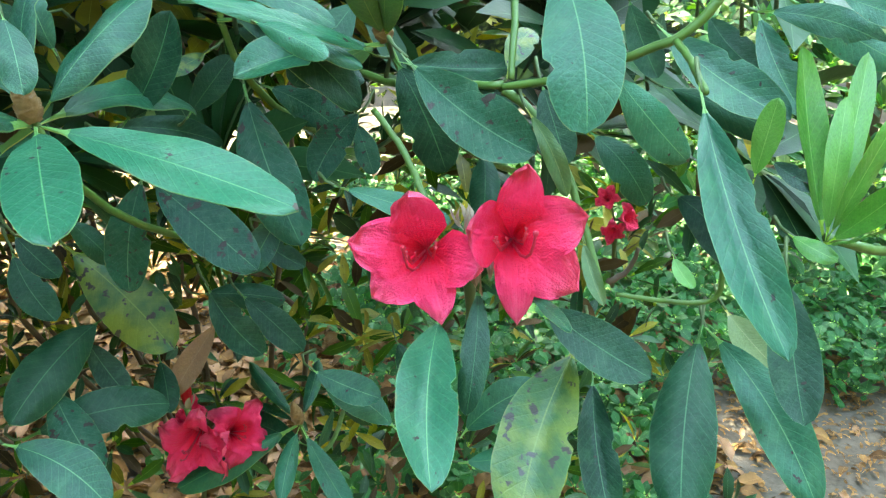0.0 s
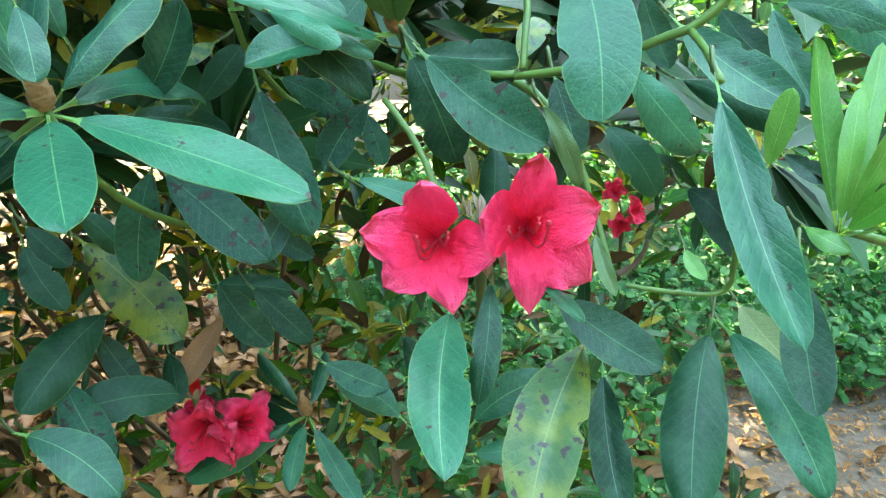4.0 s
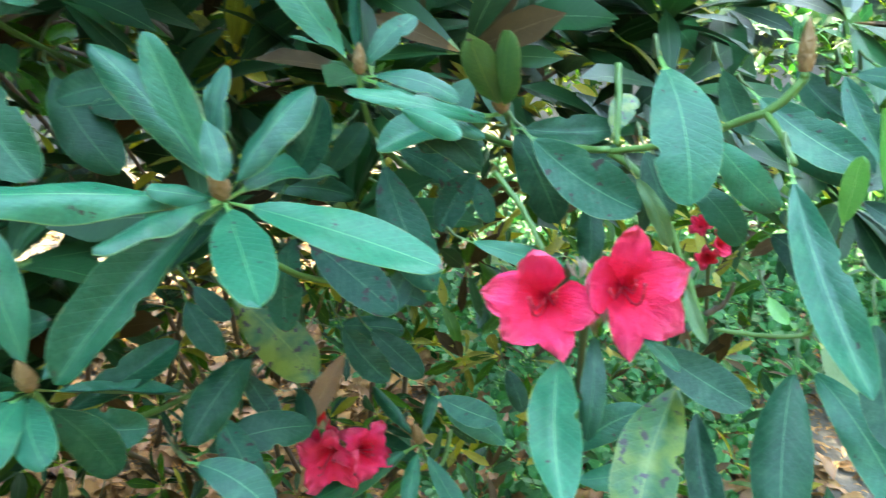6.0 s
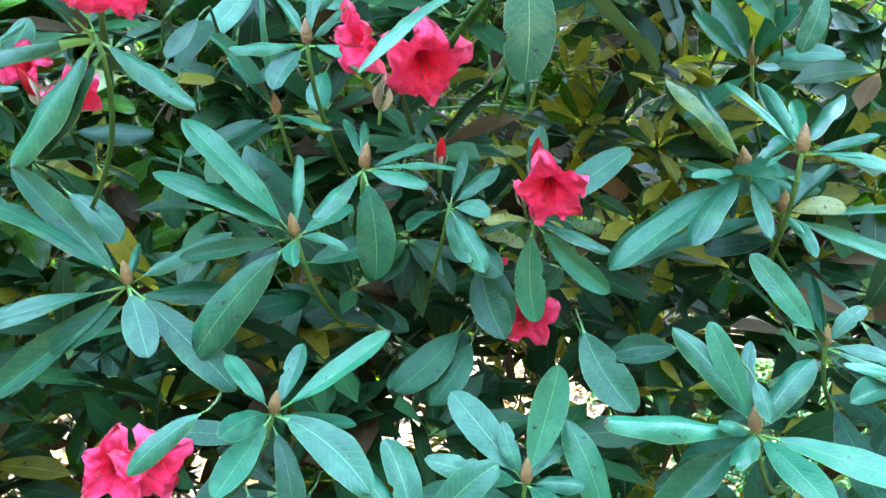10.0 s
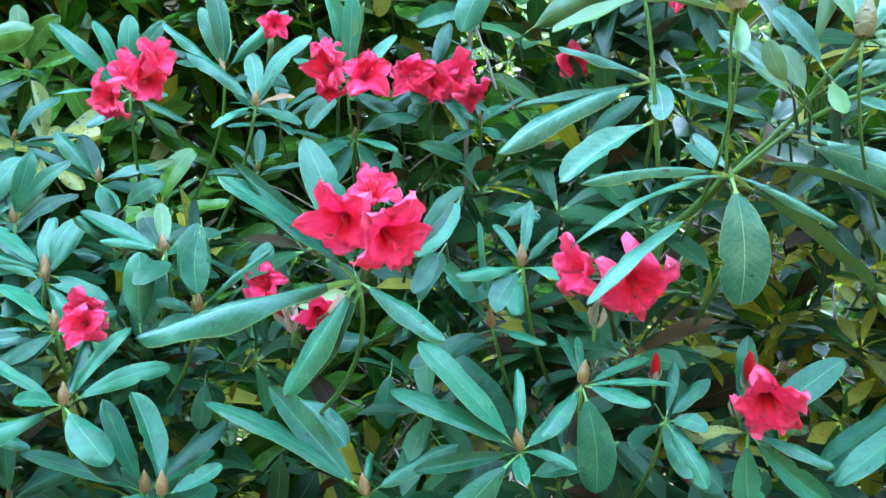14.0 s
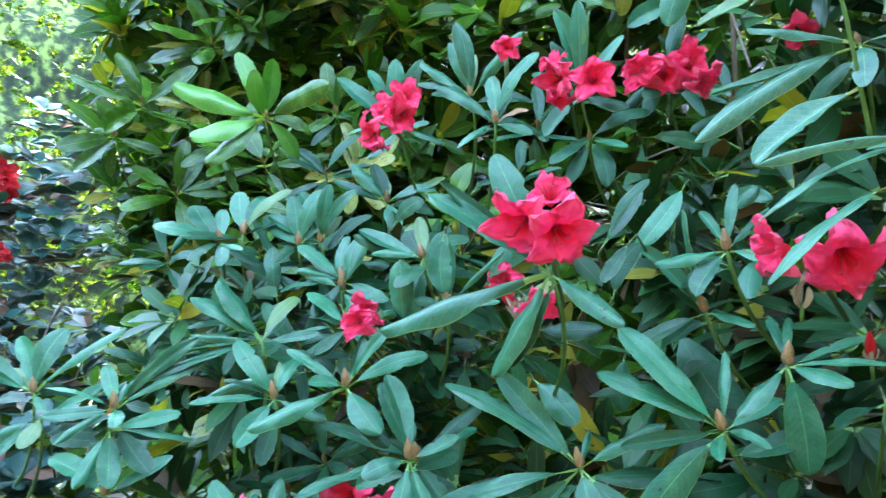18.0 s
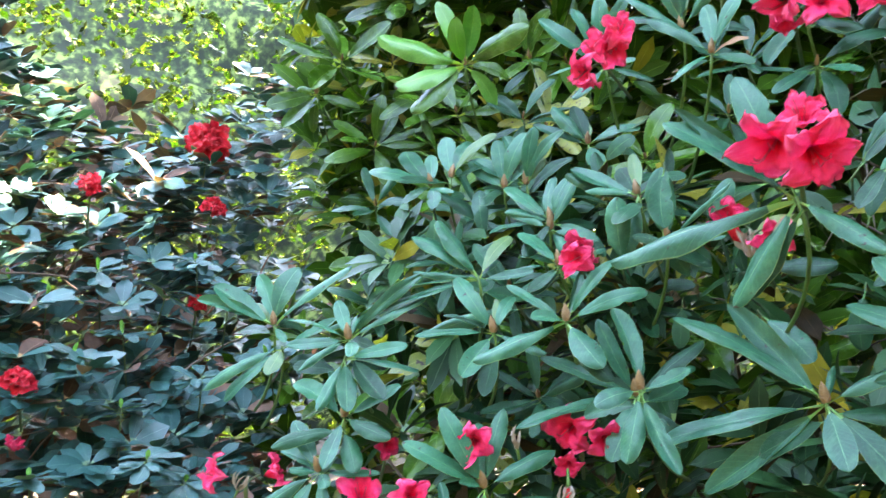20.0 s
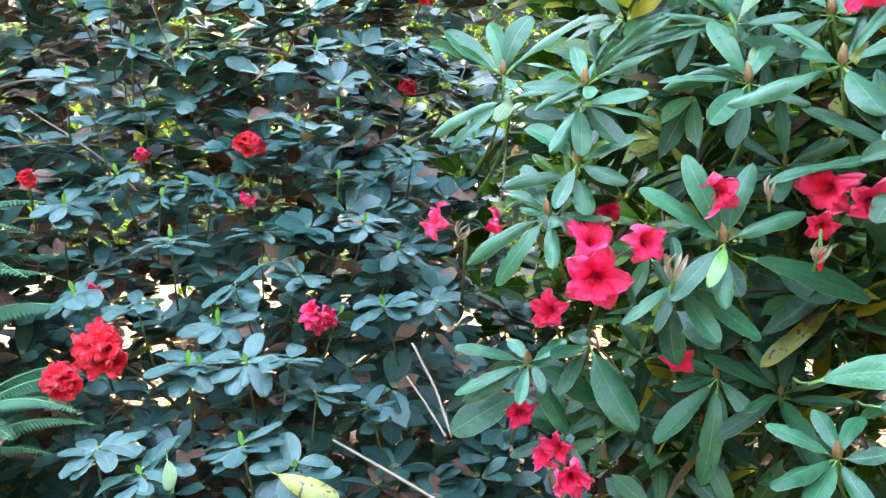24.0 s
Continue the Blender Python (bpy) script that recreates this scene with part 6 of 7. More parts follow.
young_shoot((0.201, 0.391, 1.114), [(0.190, 0.428, 1.212, 0.017), (0.228, 0.432, 1.209, 0.015), (0.225, 0.385, 1.187, 0.012), (0.207, 0.406, 1.189, 0.013), (0.219, 0.358, 1.155, 0.015), (0.208, 0.347, 1.138, 0.014)])
limb([(0.033, 0.435, 1.190), (0.066, 0.412, 1.199), (0.109, 0.384, 1.219), (0.125, 0.380, 1.234), (0.127, 0.379, 1.240)], 0.0020, 0.0026, STEM)
part("bud", BUD_MESH, main, Matrix.Translation((0.127, 0.379, 1.241)) @ Matrix.Diagonal((0.95, 0.95, 1.15, 1)))
limb([(0.033, 0.435, 1.191), (-0.019, 0.495, 1.183), (-0.056, 0.553, 1.183)], 0.0022, 0.0028, STEM)
limb([(-0.041, 0.462, 1.173), (-0.022, 0.439, 1.153), (-0.009, 0.413, 1.130)], 0.0021, 0.0019, STEM)
limb([(0.037, 0.435, 1.194), (0.039, 0.447, 1.217), (0.041, 0.468, 1.240)], 0.0019, 0.0022, STEM)
limb([(0.107, 0.450, 1.061), (0.139, 0.451, 1.056), (0.169, 0.452, 1.057), (0.168, 0.441, 1.084), (0.160, 0.434, 1.121)], 0.0016, 0.0019, STEM)
limb([(0.034, 0.454, 1.186), (0.054, 0.450, 1.170), (0.074, 0.439, 1.133), (0.091, 0.416, 1.076)], 0.003, 0.002, STEM)
limb([(0.110, 0.383, 1.219), (0.113, 0.366, 1.211), (0.112, 0.338, 1.201)], 0.002, 0.0016, STEM)
limb([(0.127, 0.563, 1.023), (0.141, 0.563, 1.033), (0.147, 0.558, 1.053)], 0.003, 0.0015, BARK)
limb([(-0.384, 0.355, 1.625), (-0.433, 0.423, 1.604), (-0.506, 0.514, 1.577), (-0.623, 0.640, 1.529)], 0.0045, 0.006, STEM)
limb([(-0.383, 0.350, 1.621), (-0.323, 0.338, 1.664), (-0.289, 0.320, 1.693), (-0.257, 0.304, 1.720), (-0.234, 0.275, 1.771), (-0.206, 0.220, 1.819)], 0.0026, 0.003, STEM)
limb([(-0.383, 0.351, 1.620), (-0.303, 0.326, 1.660), (-0.236, 0.309, 1.673), (-0.165, 0.279, 1.666)], 0.002, 0.0026, STEM)
limb([(-0.354, 0.242, 1.742), (-0.367, 0.280, 1.683), (-0.381, 0.314, 1.618)], 0.0013, 0.0015, STEM)
limb([(-0.441, 0.315, 1.825), (-0.444, 0.344, 1.750), (-0.458, 0.390, 1.641)], 0.0018, 0.0024, STEM)
limb([(-1.648, -0.283, 0.993), (-1.573, -0.256, 0.927), (-1.494, -0.243, 0.862)], 0.0022, 0.003, TWIG)
limb([(-1.635, -0.296, 0.934), (-1.564, -0.268, 0.891), (-1.496, -0.253, 0.862)], 0.0018, 0.0025, TWIG)
limb([(-1.635, -0.432, 0.821), (-1.514, -0.357, 0.806), (-1.431, -0.276, 0.774)], 0.0022, 0.003, TWIG)

# ---- foliage inside and behind the near shrub ----
VIEW = Vector((-0.22, -0.35, 1.38))
front_dir = np.array([tuple((p - VIEW).normalized()) for p in FRONT])
front_far = np.array([(p - VIEW).length for p in FRONT])


def behind_front(n, gap0, gap1, box):
    """Places within the shrub's body, some way in from the shoots of its face."""
    got = []
    v = np.array(VIEW)
    while len(got) < n:
        p = np.array([gen.uniform(box[0], box[1]), gen.uniform(box[2], box[3]), gen.uniform(box[4], box[5])])
        d = p - v
        r = np.linalg.norm(d)
        c = front_dir @ (d / r)
        w = np.exp((c - 1) * 140)
        if w.sum() < 0.02:
            continue
        surface = (w @ front_far) / w.sum()
        floor = 1.10 - 0.38 * min(1.0, max(0.0, (-p[0] - 0.25) / 0.6))
        crown_top = 2.25 - 0.53 * min(1.0, max(0.0, (-p[0] - 0.45) / 0.5))
        if floor < p[2] < crown_top and surface + gap0 < r < surface + gap1:
            got.append(p)
    return np.array(got)


def foliage(parent, centres, axes, per, length, ratio, spread, mats, weights, label, template=SMALL, droop=0.0):
    me = whorls(centres, axes, per, length, ratio, spread, mats, weights, template, droop)
    ob = part("foliage", me, parent, Matrix(), label)
    return tagged(ob, kind="stuff")


def axes_for(n, lean, jitter):
    return np.array(lean)[None] + gen.normal(0, jitter, (n, 3))


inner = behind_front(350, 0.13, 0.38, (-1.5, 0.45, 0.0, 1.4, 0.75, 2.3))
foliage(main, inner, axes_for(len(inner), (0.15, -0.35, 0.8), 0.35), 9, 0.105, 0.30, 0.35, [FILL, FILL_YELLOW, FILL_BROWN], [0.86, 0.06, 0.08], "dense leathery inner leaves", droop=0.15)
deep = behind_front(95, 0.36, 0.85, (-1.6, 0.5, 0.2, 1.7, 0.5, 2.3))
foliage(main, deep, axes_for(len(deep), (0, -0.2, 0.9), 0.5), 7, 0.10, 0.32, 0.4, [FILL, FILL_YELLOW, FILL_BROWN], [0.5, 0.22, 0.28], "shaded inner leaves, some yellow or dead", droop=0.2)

# yellow leaves put here to stand in for bright gaps behind
n = 16
yl = np.concatenate([np.array(c)[None] + gen.normal(0, 0.08, (n, 3)) for c in ((-0.37, 0.654, 1.47), (-0.329, 0.722, 1.558), (-0.109, 0.826, 1.337), (-0.316, 0.76, 1.304))])
foliage(main, yl, axes_for(len(yl), (0, -0.4, 0.8), 0.5), 6, 0.06, 0.34, 0.4, [FILL_YELLOW, FILL_GLOSSY], [0.7, 0.3], "yellow leaves deep in the shrub, in place of bright gaps", droop=0.2)

# ---- glossy shrub behind ----
glossy = shrub((-1.9, 1.4, 0.0), "glossy_shrub", "tall shrub with glossy yellow-green leaves behind the rhododendron")
n = 130
gp = np.stack([gen.uniform(-2.6, 0.2, n), gen.uniform(0, 1, n), gen.uniform(0.6, 3.4, n)], 1)
gp[:, 1] = 1.35 + 0.35 * (gp[:, 0] + 1.4) * -0.2 + gen.uniform(-0.3, 0.9, n) - np.clip(-gp[:, 0] - 1.4, 0, 1) * 0.75
foliage(glossy, gp, axes_for(n, (0.3, -0.5, 0.7), 0.4), 8, 0.19, 0.30, 0.35, [FILL_GLOSSY, FILL_YELLOW], [0.9, 0.1], "glossy green leaves")
n = 270
gx = gen.uniform(-2.1, -0.9, n)
off = gen.uniform(0.12, 0.8, n)
gq = np.stack([gx - 0.6 * off, 0.45 + (gx + 1.75) * 0.75 + 0.8 * off, gen.uniform(1.1, 3.3, n)], 1)
foliage(glossy, gq, axes_for(n, (0.5, -0.5, 0.7), 0.35), 8, 0.19, 0.30, 0.35, [FILL_GLOSSY, FILL_YELLOW], [0.86, 0.14], "glossy green leaves")
# rear leaves added to block the wood's light and darken this side
n = 620
gu, go = gen.uniform(0, 1, n), gen.uniform(0.45, 1.3, n)
gr = np.stack([-2.1 + 2.5 * gu - 0.45 * go, 0.45 + 0.95 * np.minimum(gu * 1.6, 1.0) + 0.7 * go, gen.uniform(1.0, 3.5, n)], 1)
foliage(glossy, gr, axes_for(n, (0.3, -0.5, 0.7), 0.4), 9, 0.18, 0.32, 0.35, [FILL_GLOSSY, FILL_YELLOW, FILL_BROWN], [0.87, 0.11, 0.02], "glossy green leaves, shaded and partly yellow")
n = 420
eu, eo = gen.uniform(0, 1, n), gen.uniform(0, 1, n) ** 1.4
edge_ = np.array([-2.32, 0.15, 0.0])[None] + eu[:, None] * np.array([0.68, 0.64, 0.0])[None] + 0.8 * eo[:, None] * np.array([-0.91, 0.42, 0.0])[None]
edge_[:, 2] = gen.uniform(1.75, 3.1, n)
foliage(glossy, edge_, axes_for(n, (0.4, -0.4, 0.7), 0.35), 9, 0.135, 0.32, 0.35, [FILL_GLOSSY, FILL_YELLOW], [0.86, 0.14], "glossy deep green leaves")
for i in range(7):
    x = -2.4 + 0.36 * i
    limb([(x * 0.6 - 1.0, 1.9, 0), (x * 0.8 - 0.6, 1.7, 0.9), (x, 1.45 - 0.1 * i % 3, 2.2), (x + 0.1, 1.4, 3.1)], 0.008, 0.004, BARK, glossy)

n = 150
back_ = np.stack([gen.uniform(-3.4, -2.1, n), gen.uniform(0.5, 1.7, n), gen.uniform(0.05, 0.5, n)], 1)
foliage(glossy, back_, axes_for(n, (0.2, -0.3, 0.9), 0.4), 7, 0.10, 0.34, 0.35, [FILL, FILL_BROWN], [0.5, 0.5], "low dim leaves, some dead")
n = 170
px_ = gen.uniform(-2.8, -1.9, n)
side_ = np.stack([px_, 0.25 + (px_ + 2.2) * 0.5 + gen.uniform(0, 0.9, n), gen.uniform(0.8, 1.95, n)], 1)
foliage(glossy, side_, axes_for(n, (0.4, -0.4, 0.8), 0.35), 8, 0.15, 0.32, 0.35, [FILL_GLOSSY, FILL], [0.8, 0.2], "glossy green leaves")
n = 260
lx_, lo_ = gen.uniform(-2.7, -1.0, n), gen.uniform(0.1, 1.0, n)
low = np.stack([lx_, 0.35 + (lx_ + 1.75) * 0.3 + lo_, gen.uniform(0.25, 1.15, n)], 1)
foliage(glossy, low, axes_for(n, (0.3, -0.4, 0.8), 0.4), 8, 0.11, 0.30, 0.35, [FILL_GLOSSY, FILL, FILL_BROWN, FILL_YELLOW], [0.4, 0.3, 0.22, 0.08], "low dim leaves, some dead")
for i in range(60):
    p = Vector((rng.uniform(-2.4, -1.0), 0, rng.uniform(0.3, 1.2)))
    p.y = 0.42 + (p.x + 1.75) * 0.35 + rng.uniform(0, 0.5)
    d = Vector((rng.uniform(-1, 1), rng.uniform(-0.4, 0.4), rng.uniform(-0.7, 0.7))).normalized()
    limb([p, p + d * 0.14 + Vector((0, 0, rng.uniform(-0.03, 0.03))), p + d * 0.36], 0.005, 0.0016, BARK if i % 4 else TWIG, glossy, "branch")

# ---- far rhododendron with scarlet flowers ----
far = shrub((-2.6, -0.5, 0.0), "rhododendron", "broad rhododendron with blue-green leaves and scarlet flowers, partly sunlit", "shrub")
n = 1900
fy, fz = gen.uniform(-2.1, 0.3, n), gen.uniform(0.15, 2.6, n)
front = -2.0 - 0.42 * (fz - 0.6) - 0.5 * np.clip(fy + 0.2, 0, 1) + 0.18 * np.sin(fy * 5 + fz * 3)
fp = np.stack([front - 0.6 * gen.uniform(0, 1, n) ** 1.3, fy, fz], 1)
fp = fp[fz < 2.3 + 0.6 * np.clip(-fy - 0.4, 0, 1) + 0.15 * np.sin(fy * 7)]
foliage(far, fp, axes_for(len(fp), (0.35, -0.05, 1.0), 0.22), 9, 0.088, 0.48, 0.14, [FILL_BLUE, FILL_DRY], [0.88, 0.12], "blue-green leaves in flat rosettes", ROUND, 0.1)
n = 1450
lowf = np.stack([gen.uniform(-4.2, -2.7, n), gen.uniform(-3.2, 0.35, n), gen.uniform(0.05, 2.35, n)], 1)
lowf = lowf[((lowf[:, 0] + 3.3) / 0.95) ** 2 + ((lowf[:, 1] + 1.35) / 1.75) ** 2 < 0.8 + 0.35 * np.sin(lowf[:, 1] * 5 + lowf[:, 2] * 2)]
n = len(lowf)
foliage(far, lowf, axes_for(n, (0.3, 0, 1.0), 0.35), 8, 0.13, 0.4, 0.3, [FILL_BLUE, FILL_DRY], [0.35, 0.65], "inner blue-green leaves, some dead", ROUND, 0.1)
for i in range(14):
    y = -1.6 + 0.15 * i
    limb([(-2.6, -0.5 + 0.02 * i, 0), (-2.45 + rng.uniform(-0.1, 0.1), (y - 0.5) / 2, 0.6), (-2.2 + rng.uniform(-0.3, 0.2), y, 0.8 + rng.uniform(-0.2, 0.3))], 0.010, 0.003, BARK, far)


for i in range(70):
    p = Vector((rng.uniform(-3.0, -2.3), rng.uniform(-1.3, 0.2), rng.uniform(0.6, 1.7)))
    d = Vector((rng.uniform(-0.4, 0.4), rng.uniform(-1, 1), rng.uniform(-0.3, 0.9))).normalized()
    limb([p, p + d * 0.16 + Vector((0, 0, 0.02)), p + d * 0.38], 0.0035, 0.0012, BARK if i % 6 else TWIG, far, "branch")


def far_truss(at, size, pink=False):
    """A loose head of funnels that face outwards from one stalk, the pink ones drooping."""
    at = Vector(at)
    rows = []
    for i in range(7):
        a = i * 2.4 + rng.uniform(-0.3, 0.3)
        h = 0.35 + 0.65 * (i / 7)
        d = Vector((0.55 + 0.5 * (1 - h), math.cos(a) * h, math.sin(a) * h + (-0.7 if pink else 0.15))).normalized()
        rows.append((*(at + d * size * rng.uniform(0.3, 0.42)), *d, size * rng.uniform(0.38, 0.5)))
    truss(rows, far, PETAL if pink else PETAL_RED, "pink drooping flower cluster" if pink else "scarlet flower cluster", at - Vector((0.1 * size, 0, 0.1 * size)))


TIP = blade(6, 2, 0.02, 1.6, petiole=0.02)
TIP_MESH = mesh_of("young_tip", *TIP[:2], [LEAF["n"]], TIP[2])


def far_rosette(at, count=11):
    """A flat rosette of broad blue-green leaves with a pale young tip."""
    at = Vector(at)
    axis = Vector((0.22 + rng.gauss(0, 0.15), rng.gauss(0, 0.2), 1)).normalized()
    v, f = tube([Vector((0, 0, 0)), -axis * 0.05, -axis * 0.14 + Vector((-0.04, 0, -0.02))], [0.0016, 0.0019, 0.0022])
    tw = part("twig", mesh_of("twig", v, f, [SHOOT]), far, Matrix.Translation(at))
    side = axis.orthogonal().normalized()
    start = rng.uniform(0, 6)
    for i in range(count):
        d = Matrix.Rotation(start + i * 2.4 + rng.gauss(0, 0.2), 3, axis) @ side + axis * rng.uniform(-0.45, 0.3)
        L = rng.uniform(0.055, 0.092)
        part("leaf", leaf_mesh("k", rng.randrange(7)), tw, along(at + axis * rng.uniform(-0.015, 0.01), at + d.normalized() * L, axis, L * rng.uniform(0.40, 0.50)))
    if rng.random() < 0.7:
        part("young_tip", TIP_MESH, tw, along(at, at + axis * rng.uniform(0.02, 0.04), (1, 0, 0.2), 0.010))


# ---- more shoots ----
for i in range(150):
    u = 1.45 * ((i * 0.618034) % 1.0)
    back = 0.7 * rng.random() ** 1.4
    place = Vector((-2.0, 0.12, 0)).lerp(Vector((-1.12, 1.12, 0)), min(u, 1.0)) + Vector((1.1, 0.62, 0)) * max(0.0, u - 1.0) + Vector((-0.86, 0.47, 0)).lerp(Vector((-0.55, 0.8, 0)), u) * back
    place.z = 1.0 + 1.75 * ((i * 0.7549) % 1.0) + rng.gauss(0, 0.05)
    shoot(place, (0.64 - 0.2 * u + rng.gauss(0, 0.2), -0.3 - 0.25 * u + rng.gauss(0, 0.2), 0.6), 7 + i % 3, rng.uniform(0.14, 0.19), 0.29, "l" if i % 13 else "v", glossy)
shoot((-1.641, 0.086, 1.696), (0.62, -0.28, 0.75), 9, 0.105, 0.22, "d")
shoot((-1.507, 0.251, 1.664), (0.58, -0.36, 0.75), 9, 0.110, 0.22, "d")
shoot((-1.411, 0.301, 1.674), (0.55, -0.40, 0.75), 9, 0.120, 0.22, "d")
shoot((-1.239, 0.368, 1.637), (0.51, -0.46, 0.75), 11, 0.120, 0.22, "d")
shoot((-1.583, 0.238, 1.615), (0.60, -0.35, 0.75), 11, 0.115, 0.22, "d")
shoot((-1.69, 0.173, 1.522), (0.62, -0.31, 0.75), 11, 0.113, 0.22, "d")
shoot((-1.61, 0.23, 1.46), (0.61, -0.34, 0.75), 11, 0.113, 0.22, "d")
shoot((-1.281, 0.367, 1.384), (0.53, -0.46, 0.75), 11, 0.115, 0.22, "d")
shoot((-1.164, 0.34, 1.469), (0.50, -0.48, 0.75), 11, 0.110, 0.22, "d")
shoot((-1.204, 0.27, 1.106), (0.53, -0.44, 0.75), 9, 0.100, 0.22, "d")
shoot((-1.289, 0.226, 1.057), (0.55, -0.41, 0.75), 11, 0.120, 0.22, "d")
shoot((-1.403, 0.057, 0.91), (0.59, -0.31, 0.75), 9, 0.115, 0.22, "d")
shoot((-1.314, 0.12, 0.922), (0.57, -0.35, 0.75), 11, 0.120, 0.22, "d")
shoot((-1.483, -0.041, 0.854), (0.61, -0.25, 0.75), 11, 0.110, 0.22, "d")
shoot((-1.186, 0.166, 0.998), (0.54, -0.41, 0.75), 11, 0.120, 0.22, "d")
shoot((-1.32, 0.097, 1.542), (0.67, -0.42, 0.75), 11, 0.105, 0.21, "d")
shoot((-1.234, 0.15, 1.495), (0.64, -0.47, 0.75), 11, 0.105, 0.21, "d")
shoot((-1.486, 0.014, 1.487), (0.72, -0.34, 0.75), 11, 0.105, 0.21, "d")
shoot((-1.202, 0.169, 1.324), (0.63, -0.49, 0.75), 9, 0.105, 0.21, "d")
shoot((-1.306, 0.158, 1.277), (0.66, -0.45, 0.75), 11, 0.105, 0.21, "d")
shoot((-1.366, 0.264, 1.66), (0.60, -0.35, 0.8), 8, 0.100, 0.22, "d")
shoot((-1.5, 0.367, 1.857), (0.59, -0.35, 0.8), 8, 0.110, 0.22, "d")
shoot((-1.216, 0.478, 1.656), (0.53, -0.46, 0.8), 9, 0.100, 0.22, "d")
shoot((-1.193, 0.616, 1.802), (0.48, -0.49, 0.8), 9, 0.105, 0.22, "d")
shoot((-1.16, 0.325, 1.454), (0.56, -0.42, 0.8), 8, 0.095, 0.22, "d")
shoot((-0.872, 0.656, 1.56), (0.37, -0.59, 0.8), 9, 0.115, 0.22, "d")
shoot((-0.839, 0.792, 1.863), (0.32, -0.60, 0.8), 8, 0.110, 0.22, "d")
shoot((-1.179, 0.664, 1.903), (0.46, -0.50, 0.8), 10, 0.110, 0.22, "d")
far_truss((-1.856, -0.866, 0.964), 0.134)
far_truss((-1.827, -0.932, 0.907), 0.099)
far_truss((-1.898, -0.44, 1.019), 0.105, True)
far_truss((-2.16, -0.581, 1.376), 0.084)
far_truss((-2.445, -0.424, 1.877), 0.083)
far_truss((-2.712, -0.059, 1.867), 0.093)
far_truss((-2.139, -0.82, 1.356), 0.045, True)
far_truss((-1.954, -0.893, 1.075), 0.039, True)
far_truss((-2.37, -0.166, 1.546), 0.063)
far_truss((-2.844, -0.051, 2.099), 0.181)
far_truss((-2.105, -1.052, 1.294), 0.056)
far_truss((-2.119, -0.585, 1.253), 0.048, True)
far_rosette((-2.208, -0.475, 1.425))
far_rosette((-1.978, -0.255, 1.142))
far_rosette((-1.989, -0.746, 1.164))
far_rosette((-1.944, -0.335, 1.204))
far_rosette((-1.753, -0.693, 0.945))
far_rosette((-1.761, -0.505, 0.944))
far_rosette((-2.268, -0.852, 1.615))
far_rosette((-2.346, -0.914, 1.707))
far_rosette((-2.386, -0.408, 1.645))
far_rosette((-2.356, -0.167, 1.664))
far_rosette((-2.391, -0.611, 1.625))
far_rosette((-2.294, -0.756, 1.483))
far_rosette((-2.153, -0.975, 1.52))
far_rosette((-1.866, -0.304, 1.029))
far_rosette((-1.938, -0.615, 1.069))
far_rosette((-1.76, -0.589, 0.945))
far_rosette((-2.131, -0.872, 1.306))
far_rosette((-2.251, -0.096, 1.578))
far_rosette((-2.146, -0.032, 1.396))
far_rosette((-2.347, -0.526, 1.578))
far_rosette((-2.427, -1.007, 1.732))
far_rosette((-2.461, -0.741, 1.765))
far_rosette((-2.573, -0.57, 1.763))
far_rosette((-2.651, -0.255, 1.807))
far_rosette((-2.205, -0.662, 1.275))
far_rosette((-2.154, -0.372, 1.3))
far_rosette((-2.053, -0.557, 1.176))
far_rosette((-1.898, -0.188, 1.029))
far_rosette((-1.912, -0.808, 1.038))
far_rosette((-2.057, -0.97, 1.237))
far_rosette((-2.299, -0.357, 1.474))
far_rosette((-2.379, -0.242, 1.573))
far_rosette((-2.268, -0.943, 1.425))
far_rosette((-2.285, -0.833, 1.468))
far_rosette((-2.18, -0.185, 1.354))
far_rosette((-1.991, -0.474, 1.079))
far_rosette((-1.944, -0.928, 1.061))
far_rosette((-1.873, -0.646, 1.001))
far_rosette((-2.143, -0.781, 1.253))
far_rosette((-2.808, -0.125, 1.953))
far_rosette((-2.835, -0.343, 1.947))
far_rosette((-2.725, -0.841, 1.927))
far_rosette((-2.687, -1.074, 1.919))
far_rosette((-2.745, -0.636, 1.91))
far_rosette((-2.661, -0.489, 1.832))
far_rosette((-1.639, -0.594, 0.82))
far_rosette((-1.614, -0.763, 0.792))
far_rosette((-1.758, -0.455, 0.873))
far_rosette((-1.789, -0.35, 0.834))
far_rosette((-1.772, -0.679, 0.937))
far_rosette((-1.936, -0.393, 0.998))
far_rosette((-1.577, -0.506, 0.795))
far_rosette((-1.663, -0.844, 0.821))
far_rosette((-2.036, -0.264, 1.096))
far_rosette((-2.212, -0.731, 1.278))

